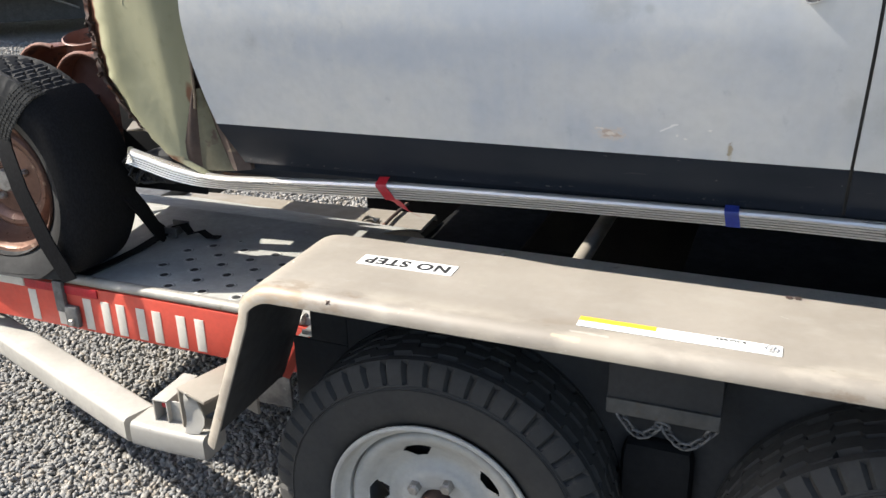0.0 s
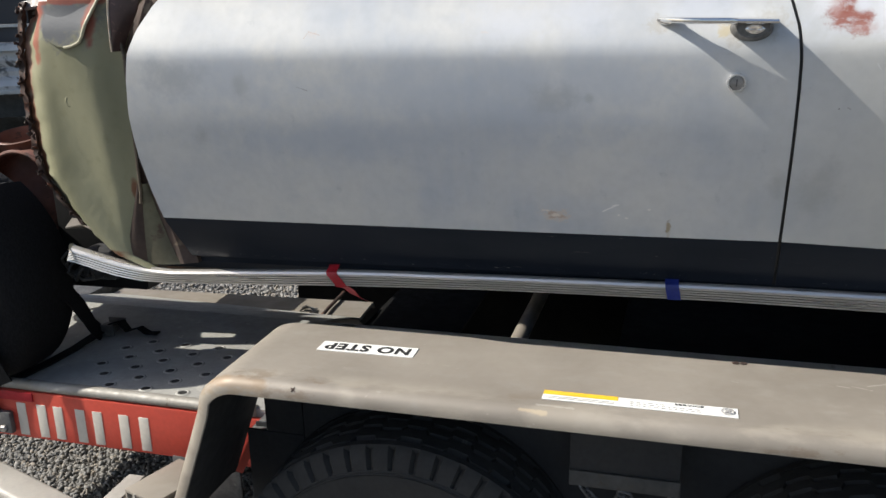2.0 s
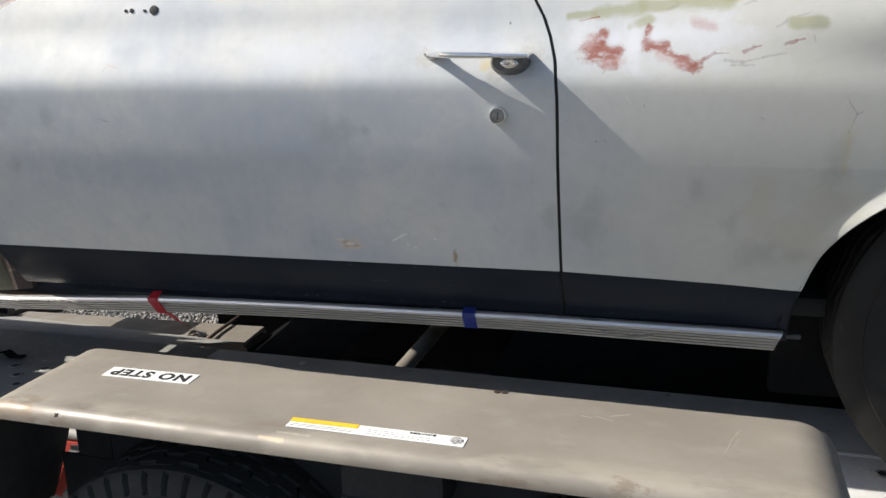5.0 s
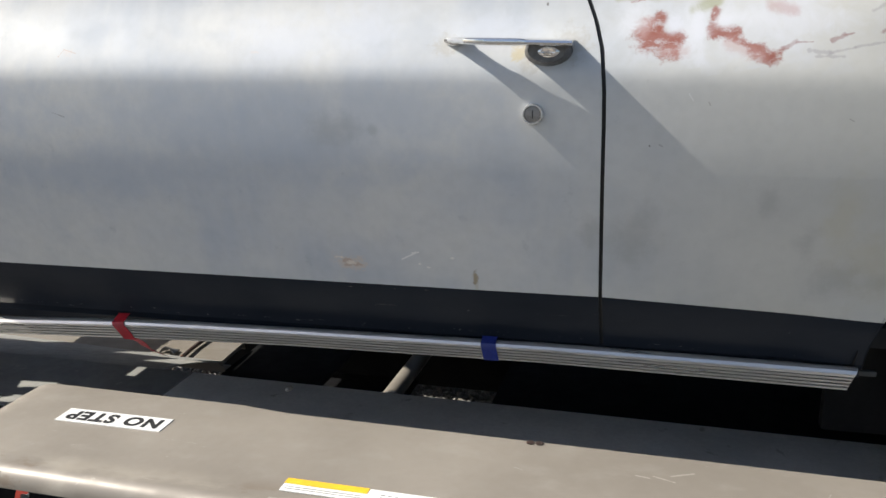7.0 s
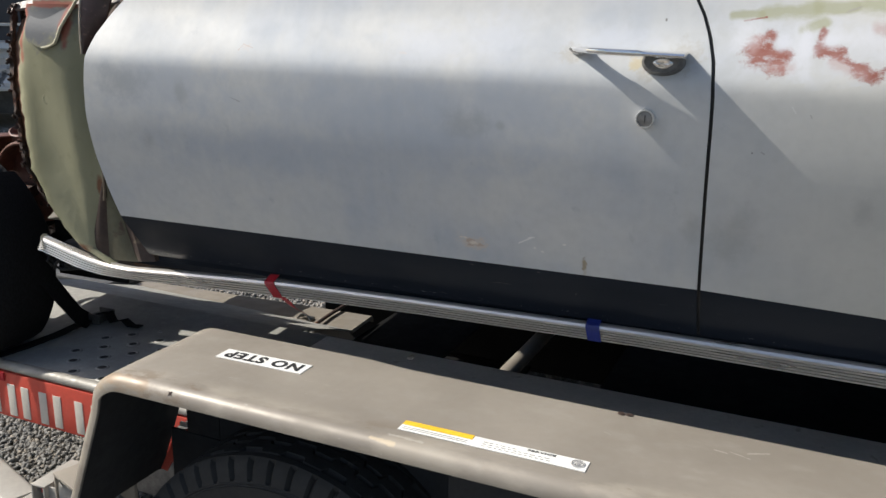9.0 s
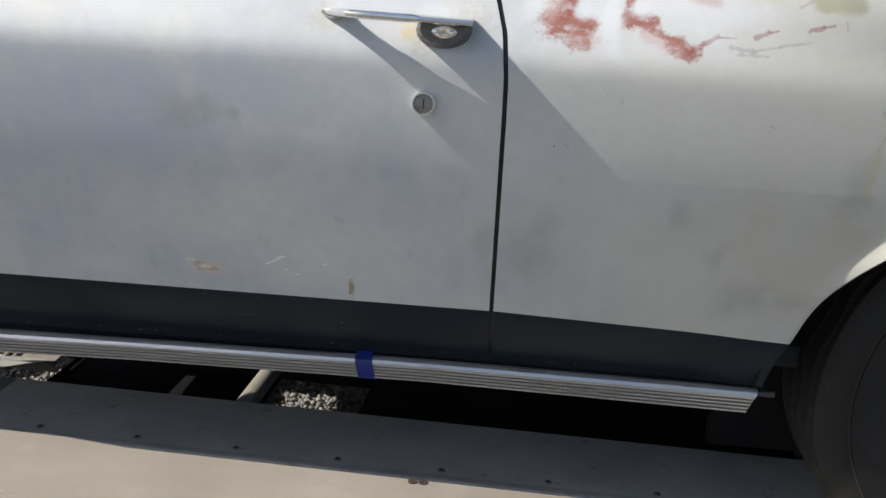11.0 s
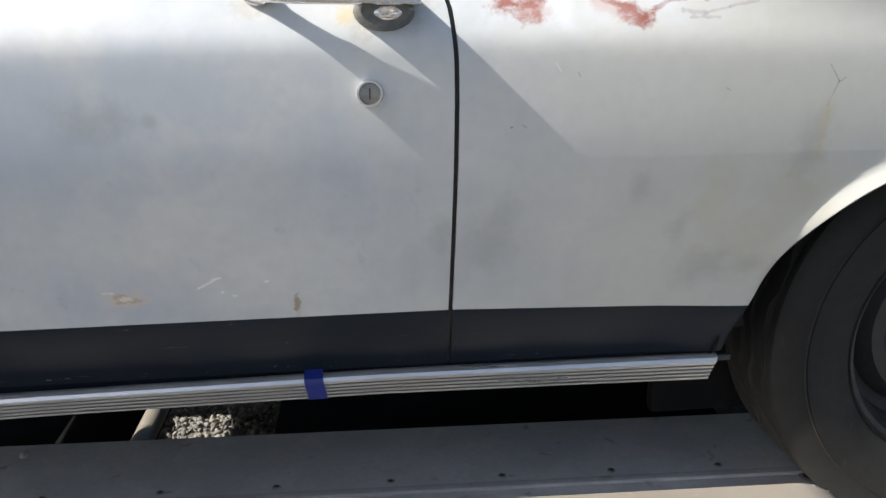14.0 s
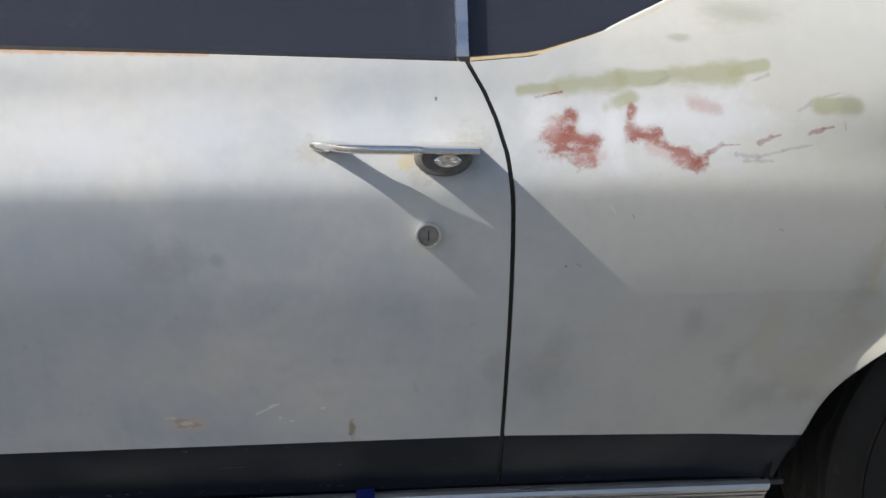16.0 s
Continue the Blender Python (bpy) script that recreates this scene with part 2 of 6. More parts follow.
    # soft blue-grey areas below the crease of the door
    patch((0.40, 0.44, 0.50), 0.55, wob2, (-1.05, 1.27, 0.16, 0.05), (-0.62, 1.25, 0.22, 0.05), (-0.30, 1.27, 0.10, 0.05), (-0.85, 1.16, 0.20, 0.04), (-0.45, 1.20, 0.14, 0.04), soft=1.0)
    # chips and rust on the door
    patch((0.56, 0.48, 0.41), 0.7, ragged, (-0.415, 1.009, 0.021, 0.011, 0.6), (-0.400, 1.003, 0.014, 0.004, 0.6))
    patch((0.40, 0.29, 0.22), 0.6, ragged, (-0.419, 1.012, 0.009, 0.004), (-0.405, 1.005, 0.008, 0.003), (-0.420, 1.003, 0.006, 0.002))
    patch((0.68, 0.62, 0.55), 0.8, ragged, (-0.413, 1.008, 0.006, 0.003), (-0.432, 1.017, 0.007, 0.002))
    lines((0.72, 0.71, 0.69), 0.9, ragged, (-0.324, 1.019, -0.302, 1.031, 0.0013), (-0.306, 1.031, -0.296, 1.033, 0.0014))
    patch((0.72, 0.70, 0.66), 0.8, ragged, (-0.24, 1.025, 0.003, 0.002), (-0.296, 1.012, 0.0025, 0.002), (-0.28, 1.006, 0.003, 0.0015))
    patch((0.20, 0.14, 0.07), 0.75, ragged, (-0.204, 0.991, 0.0035, 0.012))
    lines((0.40, 0.34, 0.22), 0.35, wob, (-0.204, 0.995, -0.203, 0.955, 0.004))
    lines((0.16, 0.15, 0.14), 0.45, ragged, (0.448, 1.288, 0.462, 1.268, 0.0008), (0.462, 1.268, 0.452, 1.238, 0.0007), (0.463, 1.267, 0.470, 1.272, 0.0006))
    lines((0.52, 0.42, 0.24), 0.35, wob, (0.455, 1.235, 0.453, 1.175, 0.003, 0.9))
    lines((0.24, 0.23, 0.22), 0.45, ragged, (0.137, 1.283, 0.139, 1.279, 0.0010), (0.32, 1.262, 0.325, 1.259, 0.0009), (0.074, 1.222, 0.078, 1.2195, 0.0010))
    lines((0.66, 0.66, 0.65), 0.6, ragged, (0.110, 1.294, 0.116, 1.285, 0.0011))
    # dirt round the ends of the handle
    patch((0.42, 0.40, 0.36), 0.6, ragged, (-0.238, 1.362, 0.016, 0.012, 0.7), (-0.050, 1.362, 0.018, 0.018, 0.7), (-0.118, 1.345, 0.012, 0.020, 0.7))
    patch((0.55, 0.46, 0.25), 0.5, ragged, (-0.130, 1.348, 0.008, 0.012, 0.6))
    patch((0.60, 0.50, 0.44), 0.3, ragged, (-0.872, 1.352, 0.010, 0.006), (-0.54, 1.352, 0.008, 0.003))
    lines((0.42, 0.30, 0.24), 0.5, ragged, (-0.886, 1.346, -0.878, 1.357, 0.0009), (-0.878, 1.357, -0.856, 1.351, 0.0009))
    lines((0.22, 0.22, 0.23), 0.5, ragged, (-0.905, 1.256, -0.884, 1.249, 0.0009))
    lines((0.55, 0.29, 0.13), 0.75, bite, (-0.66, 1.476, -0.36, 1.4705, 0.0036, 0.6))
    lines((0.36, 0.13, 0.06), 0.6, bite, (-0.62, 1.478, -0.42, 1.474, 0.0016, 0.6))
    # smudges
    patch((0.28, 0.28, 0.27), 0.34, wob2, (0.34, 1.02, 0.03, 0.02), (0.40, 1.02, 0.03, 0.012), (0.05, 1.10, 0.02, 0.02), (-0.02, 1.08, 0.012, 0.02), (0.23, 1.142, 0.014, 0.022), (0.29, 1.08, 0.012, 0.022), (0.045, 1.076, 0.030, 0.028), (-1.17, 1.275, 0.05, 0.025),
          (-1.02, 1.255, 0.012, 0.016), (-1.12, 1.16, 0.013, 0.016), (-0.35, 1.236, 0.006, 0.006), (-0.42, 1.235, 0.03, 0.02), (0.44, 1.18, 0.02, 0.04), soft=1.0)
    patch((0.46, 0.42, 0.28), 0.30, wob2, (0.452, 1.21, 0.006, 0.06), (0.40, 1.05, 0.04, 0.05), (0.44, 1.12, 0.05, 0.04), (0.33, 1.12, 0.02, 0.05), soft=1.0)
    patch((0.10, 0.09, 0.08), 0.75, wob, (-0.093, 1.417, 0.0012, 0.0018),
          (0.06, 1.22, 0.0018, 0.0018))
    s.colour(col)
    s.b.inputs["Specular IOR Level"].default_value = 0.35
    s.gloss(s.span(s.noise(12, 4), 0.3, 0.7, 0.52, 0.68))
    s.bump(s.math('ADD', s.math('MULTIPLY', fine, 0.4), s.math('MULTIPLY', big, 1.0)), 0.05, 0.004)
    return s.m


def lower_paint():
    s = Shader("black_lower_paint", 0.42)
    s.b.inputs["Specular IOR Level"].default_value = 0.1
    col = s.mix(s.span(s.noise(5, 5, (0.6, 1, 2)), 0.3, 0.7), (0.0095, 0.0135, 0.021), (0.0155, 0.020, 0.029))
    chips = s.math('MULTIPLY', s.span(s.noise(75, 4, (0.7, 1, 1.6)), 0.73, 0.76), s.span(s.noise(5, 3), 0.45, 0.6))
    col = s.mix(chips, col, (0.35, 0.35, 0.33))
    wob = s.math('MULTIPLY', s.math('SUBTRACT', s.noise(3, 3), 0.5), 2.0)
    near = s.math('MAXIMUM', s.math('MAXIMUM', s.blob(wob, -0.36, 0.968, 0.10, 0.010), s.blob(wob, -0.24, 0.968, 0.05, 0.008)), s.blob(wob, -0.6, 0.876, 1.0, 0.005))
    flecks = s.math('MULTIPLY', near, s.span(s.noise(150, 6, (0.45, 1, 1.5), 0.7), 0.62, 0.68))
    col = s.mix(s.math('MULTIPLY', flecks, 0.6), col, (0.40, 0.39, 0.37))
    scratch = s.math('MULTIPLY', s.span(s.noise(28, 6, (0.25, 1, 3.0), 0.7), 0.66, 0.70), s.span(s.noise(4, 3), 0.5, 0.62))
    col = s.mix(s.math('MULTIPLY', scratch, 0.35), col, (0.11, 0.115, 0.12))
    s.colour(col)
    s.gloss(s.span(s.noise(8, 4), 0.3, 0.7, 0.35, 0.6))
    s.bump(s.noise(60, 4), 0.08)
    return s.m


def cowl_paint():
    s = Shader("olive_cowl_paint", 0.72)
    s.b.inputs["Specular IOR Level"].default_value = 0.3
    wob = s.math('MULTIPLY', s.math('SUBTRACT', s.noise(26, 6, rough=0.6), 0.5), 2.2)
    col = s.mix(s.span(s.noise(5, 4, (1, 1, 0.5)), 0.3, 0.7), (0.205, 0.200, 0.122), (0.262, 0.256, 0.168))
    col = s.mix(s.math('MULTIPLY', s.span(s.noise(40, 5), 0.55, 0.8), 0.3), col, (0.15, 0.135, 0.07))

    def patch(c, amount, *bl):
        nonlocal col
        for q in bl:
            col = s.mix(s.math('MULTIPLY', s.blob(wob, *q), amount), col, c)
    patch((0.115, 0.120, 0.132), 0.95, (-1.470, 1.390, 0.075, 0.055))
    patch((0.27, 0.075, 0.048), 0.85, (-1.545, 1.36, 0.016, 0.055), (-1.555, 1.40, 0.03, 0.02), (-1.408, 1.375, 0.012, 0.035), (-1.46, 1.425, 0.11, 0.008))
    patch((0.36, 0.17, 0.13), 0.7, (-1.600, 1.33, 0.020, 0.09), (-1.600, 1.12, 0.010, 0.16))
    patch((0.15, 0.06, 0.03), 0.9, (-1.612, 1.30, 0.012, 0.15), (-1.60, 1.05, 0.012, 0.2), (-1.350, 1.02, 0.008, 0.022), (-1.45, 0.87, 0.08, 0.012))
    s.colour(col)
    s.bump(s.math('ADD', s.noise(6, 3), s.math('MULTIPLY', s.noise(60, 4), 0.25)), 0.25, 0.012)
    return s.m


def gravel_paint(joined):
    s = Shader("gravel_stones" if joined else "gravel_ground", 0.85)
    if joined:
        col = s.mix(s.span(s.island(), 0.0, 1.0), (0.145, 0.142, 0.137), (0.245, 0.237, 0.222))
        col = s.mix(s.math('MULTIPLY', s.span(s.math('FRACT', s.math('MULTIPLY', s.island(), 7.3)), 0.72, 0.9), 0.7), col, (0.31, 0.265, 0.21))
        col = s.mix(s.math('MULTIPLY', s.span(s.noise(120, 4), 0.4, 0.7), 0.4), col, (0.14, 0.14, 0.14))
        s.colour(col).bump(s.noise(160, 4), 0.4)
    else:
        c = s.cells(38, out="Color")
        g = s.t.nodes.new("ShaderNodeSeparateColor")
        s.t.links.new(c, g.inputs[0])
        col = s.mix(g.outputs[0], (0.145, 0.14, 0.135), (0.24, 0.232, 0.22))
        col = s.mix(s.span(s.cells(38), 0.25, 0.6), col, (0.085, 0.08, 0.072))
        col = s.mix(s.math('MULTIPLY', s.span(s.noise(0.7, 4), 0.35, 0.7), 0.4), col, (0.20, 0.19, 0.17))
        s.colour(col).bump(s.math('MULTIPLY', s.cells(38), -1.0), 0.9, 0.02)
    return s.m


def glass():
    s = Shader("window_glass", 0.03)
    s.b.inputs["Transmission Weight"].default_value = 0.6
    s.b.inputs["Base Color"].default_value = (0.085, 0.092, 0.125, 1)
    s.b.inputs["IOR"].default_value = 1.45
    return s.m


def webbing():
    s = Shader("strap_webbing", 0.95)
    s.b.inputs["Specular IOR Level"].default_value = 0.08
    weave = s.noise(260, 2, (1, 1, 0.4))
    s.colour(s.mix(s.span(weave, 0.4, 0.6), (0.010, 0.010, 0.0105), (0.014, 0.014, 0.015)))
    return s.bump(weave, 0.12, 0.002).m


def cleats():
    s = Shader("cleated_strap", 0.8)
    s.b.inputs["Specular IOR Level"].default_value = 0.25
    s.colour(s.mix(s.span(s.noise(60, 3), 0.3, 0.7), (0.020, 0.020, 0.020), (0.045, 0.045, 0.043)))
    return s.m


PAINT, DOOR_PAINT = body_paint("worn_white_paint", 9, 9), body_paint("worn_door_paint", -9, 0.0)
HIP_PAINT, QUARTER_PAINT = body_paint("worn_hip_paint", 0.0, 9, 1.325), body_paint("worn_quarter_paint", 0.0, 9, 0.0, 1.325)
LOWER, OLIVE = lower_paint(), cowl_paint()
TAN = fender_paint()
GALV = worn("galvanised_steel", (0.58, 0.575, 0.55), (0.50, 0.495, 0.48), (0.36, 0.35, 0.32), 0.62, 0.1, 9, 0.06)
# deck steel made paler to fill the shade under the car
DECK_LIFTED = worn("lifted_galvanised_steel", (0.72, 0.71, 0.69), (0.62, 0.615, 0.60), (0.42, 0.41, 0.38), 0.6, 0.1, 9, 0.06)
DECK_GREY = worn("grey_galvanised_steel", (0.37, 0.365, 0.34), (0.31, 0.305, 0.29), (0.42, 0.41, 0.38), 0.62, 0.1, 9, 0.06)
ARM = worn("chalky_grey_steel", (0.37, 0.353, 0.32), (0.30, 0.286, 0.26), (0.24, 0.225, 0.20), 0.55, 0.1, 8, 0.06, 0.66)
RED = worn("orange_red_panel", (0.60, 0.080, 0.050), (0.52, 0.065, 0.042), (0.40, 0.10, 0.06), 0.45, 0, 5, 0.04, 0.68)
WHITE = worn("off_white_film", (0.62, 0.58, 0.51), (0.55, 0.51, 0.45), None, 0.5, 0, 12, 0.02)
LABEL = worn("white_label", (0.78, 0.78, 0.75), (0.72, 0.71, 0.67), (0.5, 0.48, 0.44), 0.45, 0, 20, 0.02, 0.72)
YELLOW = worn("yellow_label", (0.80, 0.50, 0.03), (0.74, 0.46, 0.03), None, 0.45, 0, 20, 0.02)
INK = worn("black_ink", (0.012, 0.012, 0.013), (0.03, 0.03, 0.03), None, 0.55, 0, 40, 0.02)
TYRE = worn("tyre_rubber", (0.036, 0.036, 0.0355), (0.048, 0.0465, 0.044), (0.09, 0.086, 0.077), 0.75, 0, 9, 0.2, 0.66, spec=0.25)
OLD_TYRE = worn("dry_tyre_rubber", (0.024, 0.024, 0.0245), (0.036, 0.0355, 0.035), (0.075, 0.07, 0.064), 0.8, 0, 10, 0.3, 0.68, spec=0.2)
RIM = worn("white_rim_paint", (0.42, 0.41, 0.38), (0.35, 0.34, 0.315), (0.18, 0.15, 0.12), 0.45, 0.0, 10, 0.06, 0.70)
RUST_RIM = worn("rust_brown_rim", (0.21, 0.115, 0.082), (0.14, 0.077, 0.057), (0.38, 0.27, 0.20), 0.36, 0.45, 12, 0.25, 0.60)
RUST = worn("orange_rust", (0.225, 0.092, 0.055), (0.135, 0.058, 0.038), (0.055, 0.031, 0.024), 0.55, 0.0, 10, 0.35, 0.56)
DARK_RUST = worn("dark_rust", (0.055, 0.028, 0.02), (0.03, 0.02, 0.017), (0.17, 0.065, 0.035), 0.75, 0.0, 16, 0.4, 0.58)
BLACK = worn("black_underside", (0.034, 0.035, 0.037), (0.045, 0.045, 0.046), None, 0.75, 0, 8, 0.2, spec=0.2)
# deeper black for recesses, with their shade put into the colour
RECESS_BLACK = worn("black_wheel_recess", (0.013, 0.0135, 0.0145), (0.018, 0.018, 0.0185), None, 0.85, 0, 8, 0.2, spec=0.1)
SHADE_BLACK = worn("black_shade_sheet", (0.009, 0.009, 0.010), (0.013, 0.013, 0.013), None, 0.9, 0, 8, 0.2, spec=0.05)
RUBBER_AND_GAP = worn("black_rubber_and_gap", (0.012, 0.012, 0.012), (0.02, 0.02, 0.02), None, 0.6, 0, 30, 0.1)
CHROME = polished("scuffed_chrome", (0.78, 0.78, 0.78), 0.12)
TRIM = polished("brushed_aluminium", (0.74, 0.74, 0.74), 0.26)
RIBBED = polished("dull_aluminium_moulding", (0.74, 0.71, 0.665), 0.32, 0.75)
BOLT = worn("zinc_bolt", (0.40, 0.38, 0.35), (0.28, 0.26, 0.24), (0.2, 0.1, 0.06), 0.45, 0.6, 60, 0.1)
RED_TAPE = worn("red_tape", (0.40, 0.012, 0.022), (0.31, 0.010, 0.018), None, 0.42, 0, 40, 0.1)
BLUE_TAPE = worn("blue_tape", (0.015, 0.03, 0.20), (0.012, 0.022, 0.15), None, 0.42, 0, 40, 0.1)
CREAM = worn("cream_gasket_lip", (0.62, 0.46, 0.26), (0.66, 0.54, 0.36), None, 0.5, 0, 12, 0.05)
SILVER = worn("weathered_silver_sheet", (0.72, 0.71, 0.69), (0.55, 0.54, 0.525), (0.10, 0.095, 0.09), 0.45, 0.2, 2.2, 0.1, 0.55)
NAVY = worn("dark_box_paint", (0.042, 0.046, 0.056), (0.052, 0.056, 0.066), None, 0.55, 0, 1.0, 0.05)
PALE = worn("pale_edge_trim", (0.60, 0.60, 0.58), (0.5, 0.5, 0.48), None, 0.5, 0, 3, 0.05)
GALV_DARK = worn("dull_grey_casting", (0.16, 0.16, 0.16), (0.10, 0.10, 0.10), (0.24, 0.24, 0.23), 0.5, 0.4, 40, 0.1)
DARK_STEEL = worn("grimy_dark_steel", (0.085, 0.084, 0.080), (0.060, 0.060, 0.058), (0.07, 0.06, 0.05), 0.65, 0.2, 14, 0.15)
WEB, CLEAT = webbing(), cleats()
GLASS = glass()
GROUND, STONE = gravel_paint(False), gravel_paint(True)

# ---- mesh helpers ----


def thing(name, label, category, at=(0, 0, 0), group=""):
    ob = new(name)
    ob.matrix_world = Matrix.Translation(at)
    ob.empty_display_size = 0.1
    return tagged(ob, label, category, group)


def part(name, bm, material, parent=None, label="", smooth=35):
    """Links a bmesh, made in world metres, as one mesh object under parent."""
    me = bpy.data.meshes.new(name)
    for m in (material if isinstance(material, (list, tuple)) else [material]):
        me.materials.append(m)
    bmesh.ops.recalc_face_normals(bm, faces=bm.faces)
    if smooth:
        for f in bm.faces:
            f.smooth = True
        for e in bm.edges:
            if len(e.link_faces) != 2 or e.calc_face_angle(0) > radians(smooth):
                e.smooth = False
    bm.to_mesh(me)
    bm.free()
    ob = new(name, me)
    if parent:
        ob.parent = parent
        inv = Matrix.Identity(4)
        o = parent
        while o:
            inv = o.matrix_basis @ inv
            o = o.parent
        me.transform(inv.inverted())
    if label:
        ob["label"] = label
    return ob


def box(bm, x0, x1, y0, y1, z0, z1, bevel=0.004, m=None):
    """A bevelled block, turned by m."""
    got = bmesh.ops.create_cube(bm, size=1.0)["verts"]
    for v in got:
        v.co = Vector(((x0 + x1) / 2 + v.co.x * (x1 - x0), (y0 + y1) / 2 + v.co.y * (y1 - y0), (z0 + z1) / 2 + v.co.z * (z1 - z0)))
    if bevel:
        edges = list({e for v in got for e in v.link_edges})
        out = bmesh.ops.bevel(bm, geom=edges, offset=bevel, segments=2, affect='EDGES', profile=0.6)
        got = list({v for f in out["faces"] for v in f.verts} | {v for v in got if v.is_valid})
    if m:
        bmesh.ops.transform(bm, matrix=m, verts=got)
    return got


def block(x0, x1, y0, y1, z0, z1, bevel=0.004, m=None):
    bm = bmesh.new()
    box(bm, x0, x1, y0, y1, z0, z1, bevel, m)
    return bm


def loft(bm, rows, ring=False, loop=False, caps=False, index=0):
    """Skins rows of points. ring: each row closes on itself; loop: the last row meets the first."""
    vs = [[bm.verts.new(p) for p in r] for r in rows]
    n = len(rows[0])
    for i in range(len(rows) - (0 if loop else 1)):
        a, b = vs[i], vs[(i + 1) % len(rows)]
        for j in range(n - (0 if ring else 1)):
            k = (j + 1) % n
            f = bm.faces.new((a[j], a[k], b[k], b[j]))
            f.material_index = index
    if caps and ring:
        bm.faces.new(vs[0][::-1]), bm.faces.new(vs[-1])
    return vs


def sheet(bm, rows, off):
    """A sheet of metal: rows of points, and the same rows moved by off, closed at the rim."""
    a = loft(bm, rows)
    b = loft(bm, [[Vector(p) + Vector(off) for p in r] for r in rows])
    rim_a = a[0] + [r[-1] for r in a[1:]] + a[-1][-2::-1] + [r[0] for r in a[-2:0:-1]]
    rim_b = b[0] + [r[-1] for r in b[1:]] + b[-1][-2::-1] + [r[0] for r in b[-2:0:-1]]
    for i in range(len(rim_a)):
        k = (i + 1) % len(rim_a)
        bm.faces.new((rim_a[i], rim_a[k], rim_b[k], rim_b[i]))


def lathe(bm, prof, at, n=64, radius=None):
    """Turns a profile of (radius, y) round the y axis through at. radius(r, y, a) may alter it."""
    rows = []
    for i in range(n):
        a = 2 * math.pi * i / n
        row = []
        for j, (r, y) in enumerate(prof):
            q = radius(r, y, a, j) if radius else r
            row.append((at[0] + q * math.cos(a), at[1] + y, at[2] + q * math.sin(a)))
        rows.append(row)
    return loft(bm, rows, loop=True)


def tube(bm, pts, r, n=10, up=(0, 0, 1), flat=None):
    """A round bar along pts, or with flat=(w, h) a flat band."""
    rows = []
    for i, p in enumerate(pts):
        p = Vector(p)
        d = (Vector(pts[min(i + 1, len(pts) - 1)]) - Vector(pts[max(i - 1, 0)])).normalized()
        s = d.cross(Vector(up)).normalized()
        u = s.cross(d).normalized()
        if flat:
            w, h = flat[0] / 2, flat[1] / 2
            rows.append([p + s * a * w + u * b * h for a, b in ((-1, -1), (1, -1), (1, 1), (-1, 1))])
        else:
            rows.append([p + (s * math.cos(2 * math.pi * k / n) + u * math.sin(2 * math.pi * k / n)) * r for k in range(n)])
    loft(bm, rows, ring=True, caps=True)


def bar(pts, r=0.01, n=10, up=(0, 0, 1), flat=None):
    bm = bmesh.new()
    tube(bm, pts, r, n, up, flat)
    return bm


def ease(v, a, b):
    t = min(max((v - a) / (b - a), 0.0), 1.0)
    return t * t * (3 - 2 * t)


def lettering(bm, words, size, m, index, fit=None):
    """Adds words in the built-in font at the pose m; fit gives their width and height, and makes them bold."""
    cu = bpy.data.curves.new("words", 'FONT')
    cu.body, cu.size, cu.extrude, cu.align_x, cu.align_y = words, size, 0.0001, 'CENTER', 'CENTER'
    cu.resolution_u = 4
    cu.offset = 0.040 * size if fit else 0.0
    cu.space_character = 1.12 if fit else 1.0
    ob = bpy.data.objects.new("words", cu)
    me = bpy.data.meshes.new_from_object(ob)
    xs, ys = [v.co.x for v in me.vertices], [v.co.y for v in me.vertices]
    mid = Matrix.Translation((-(min(xs) + max(xs)) / 2, -(min(ys) + max(ys)) / 2, 0))
    grow = Matrix.Diagonal((1.1, 1, 1, 1))
    if fit:
        grow = Matrix.Diagonal((fit[0] / (max(xs) - min(xs)), fit[1] / (max(ys) - min(ys)), 1, 1))
    me.transform(m @ grow @ mid)
    n = len(bm.faces)
    bm.from_mesh(me)
    bm.faces.ensure_lookup_table()
    for f in bm.faces[n:]:
        f.material_index = index
    bpy.data.objects.remove(ob)
    bpy.data.curves.remove(cu)
    bpy.data.meshes.remove(me)


# ---- ground ----
bm = bmesh.new()
rows = []
for j in range(41):
    y = -300 + 600 * (j / 40)
    rows.append([(-300 + 600 * (i / 40), y, 0.0) for i in range(41)])
loft(bm, rows)
tagged(part("ground", bm, GROUND, None, smooth=0), "grey crushed gravel yard, level and dry", "ground", kind="structure")


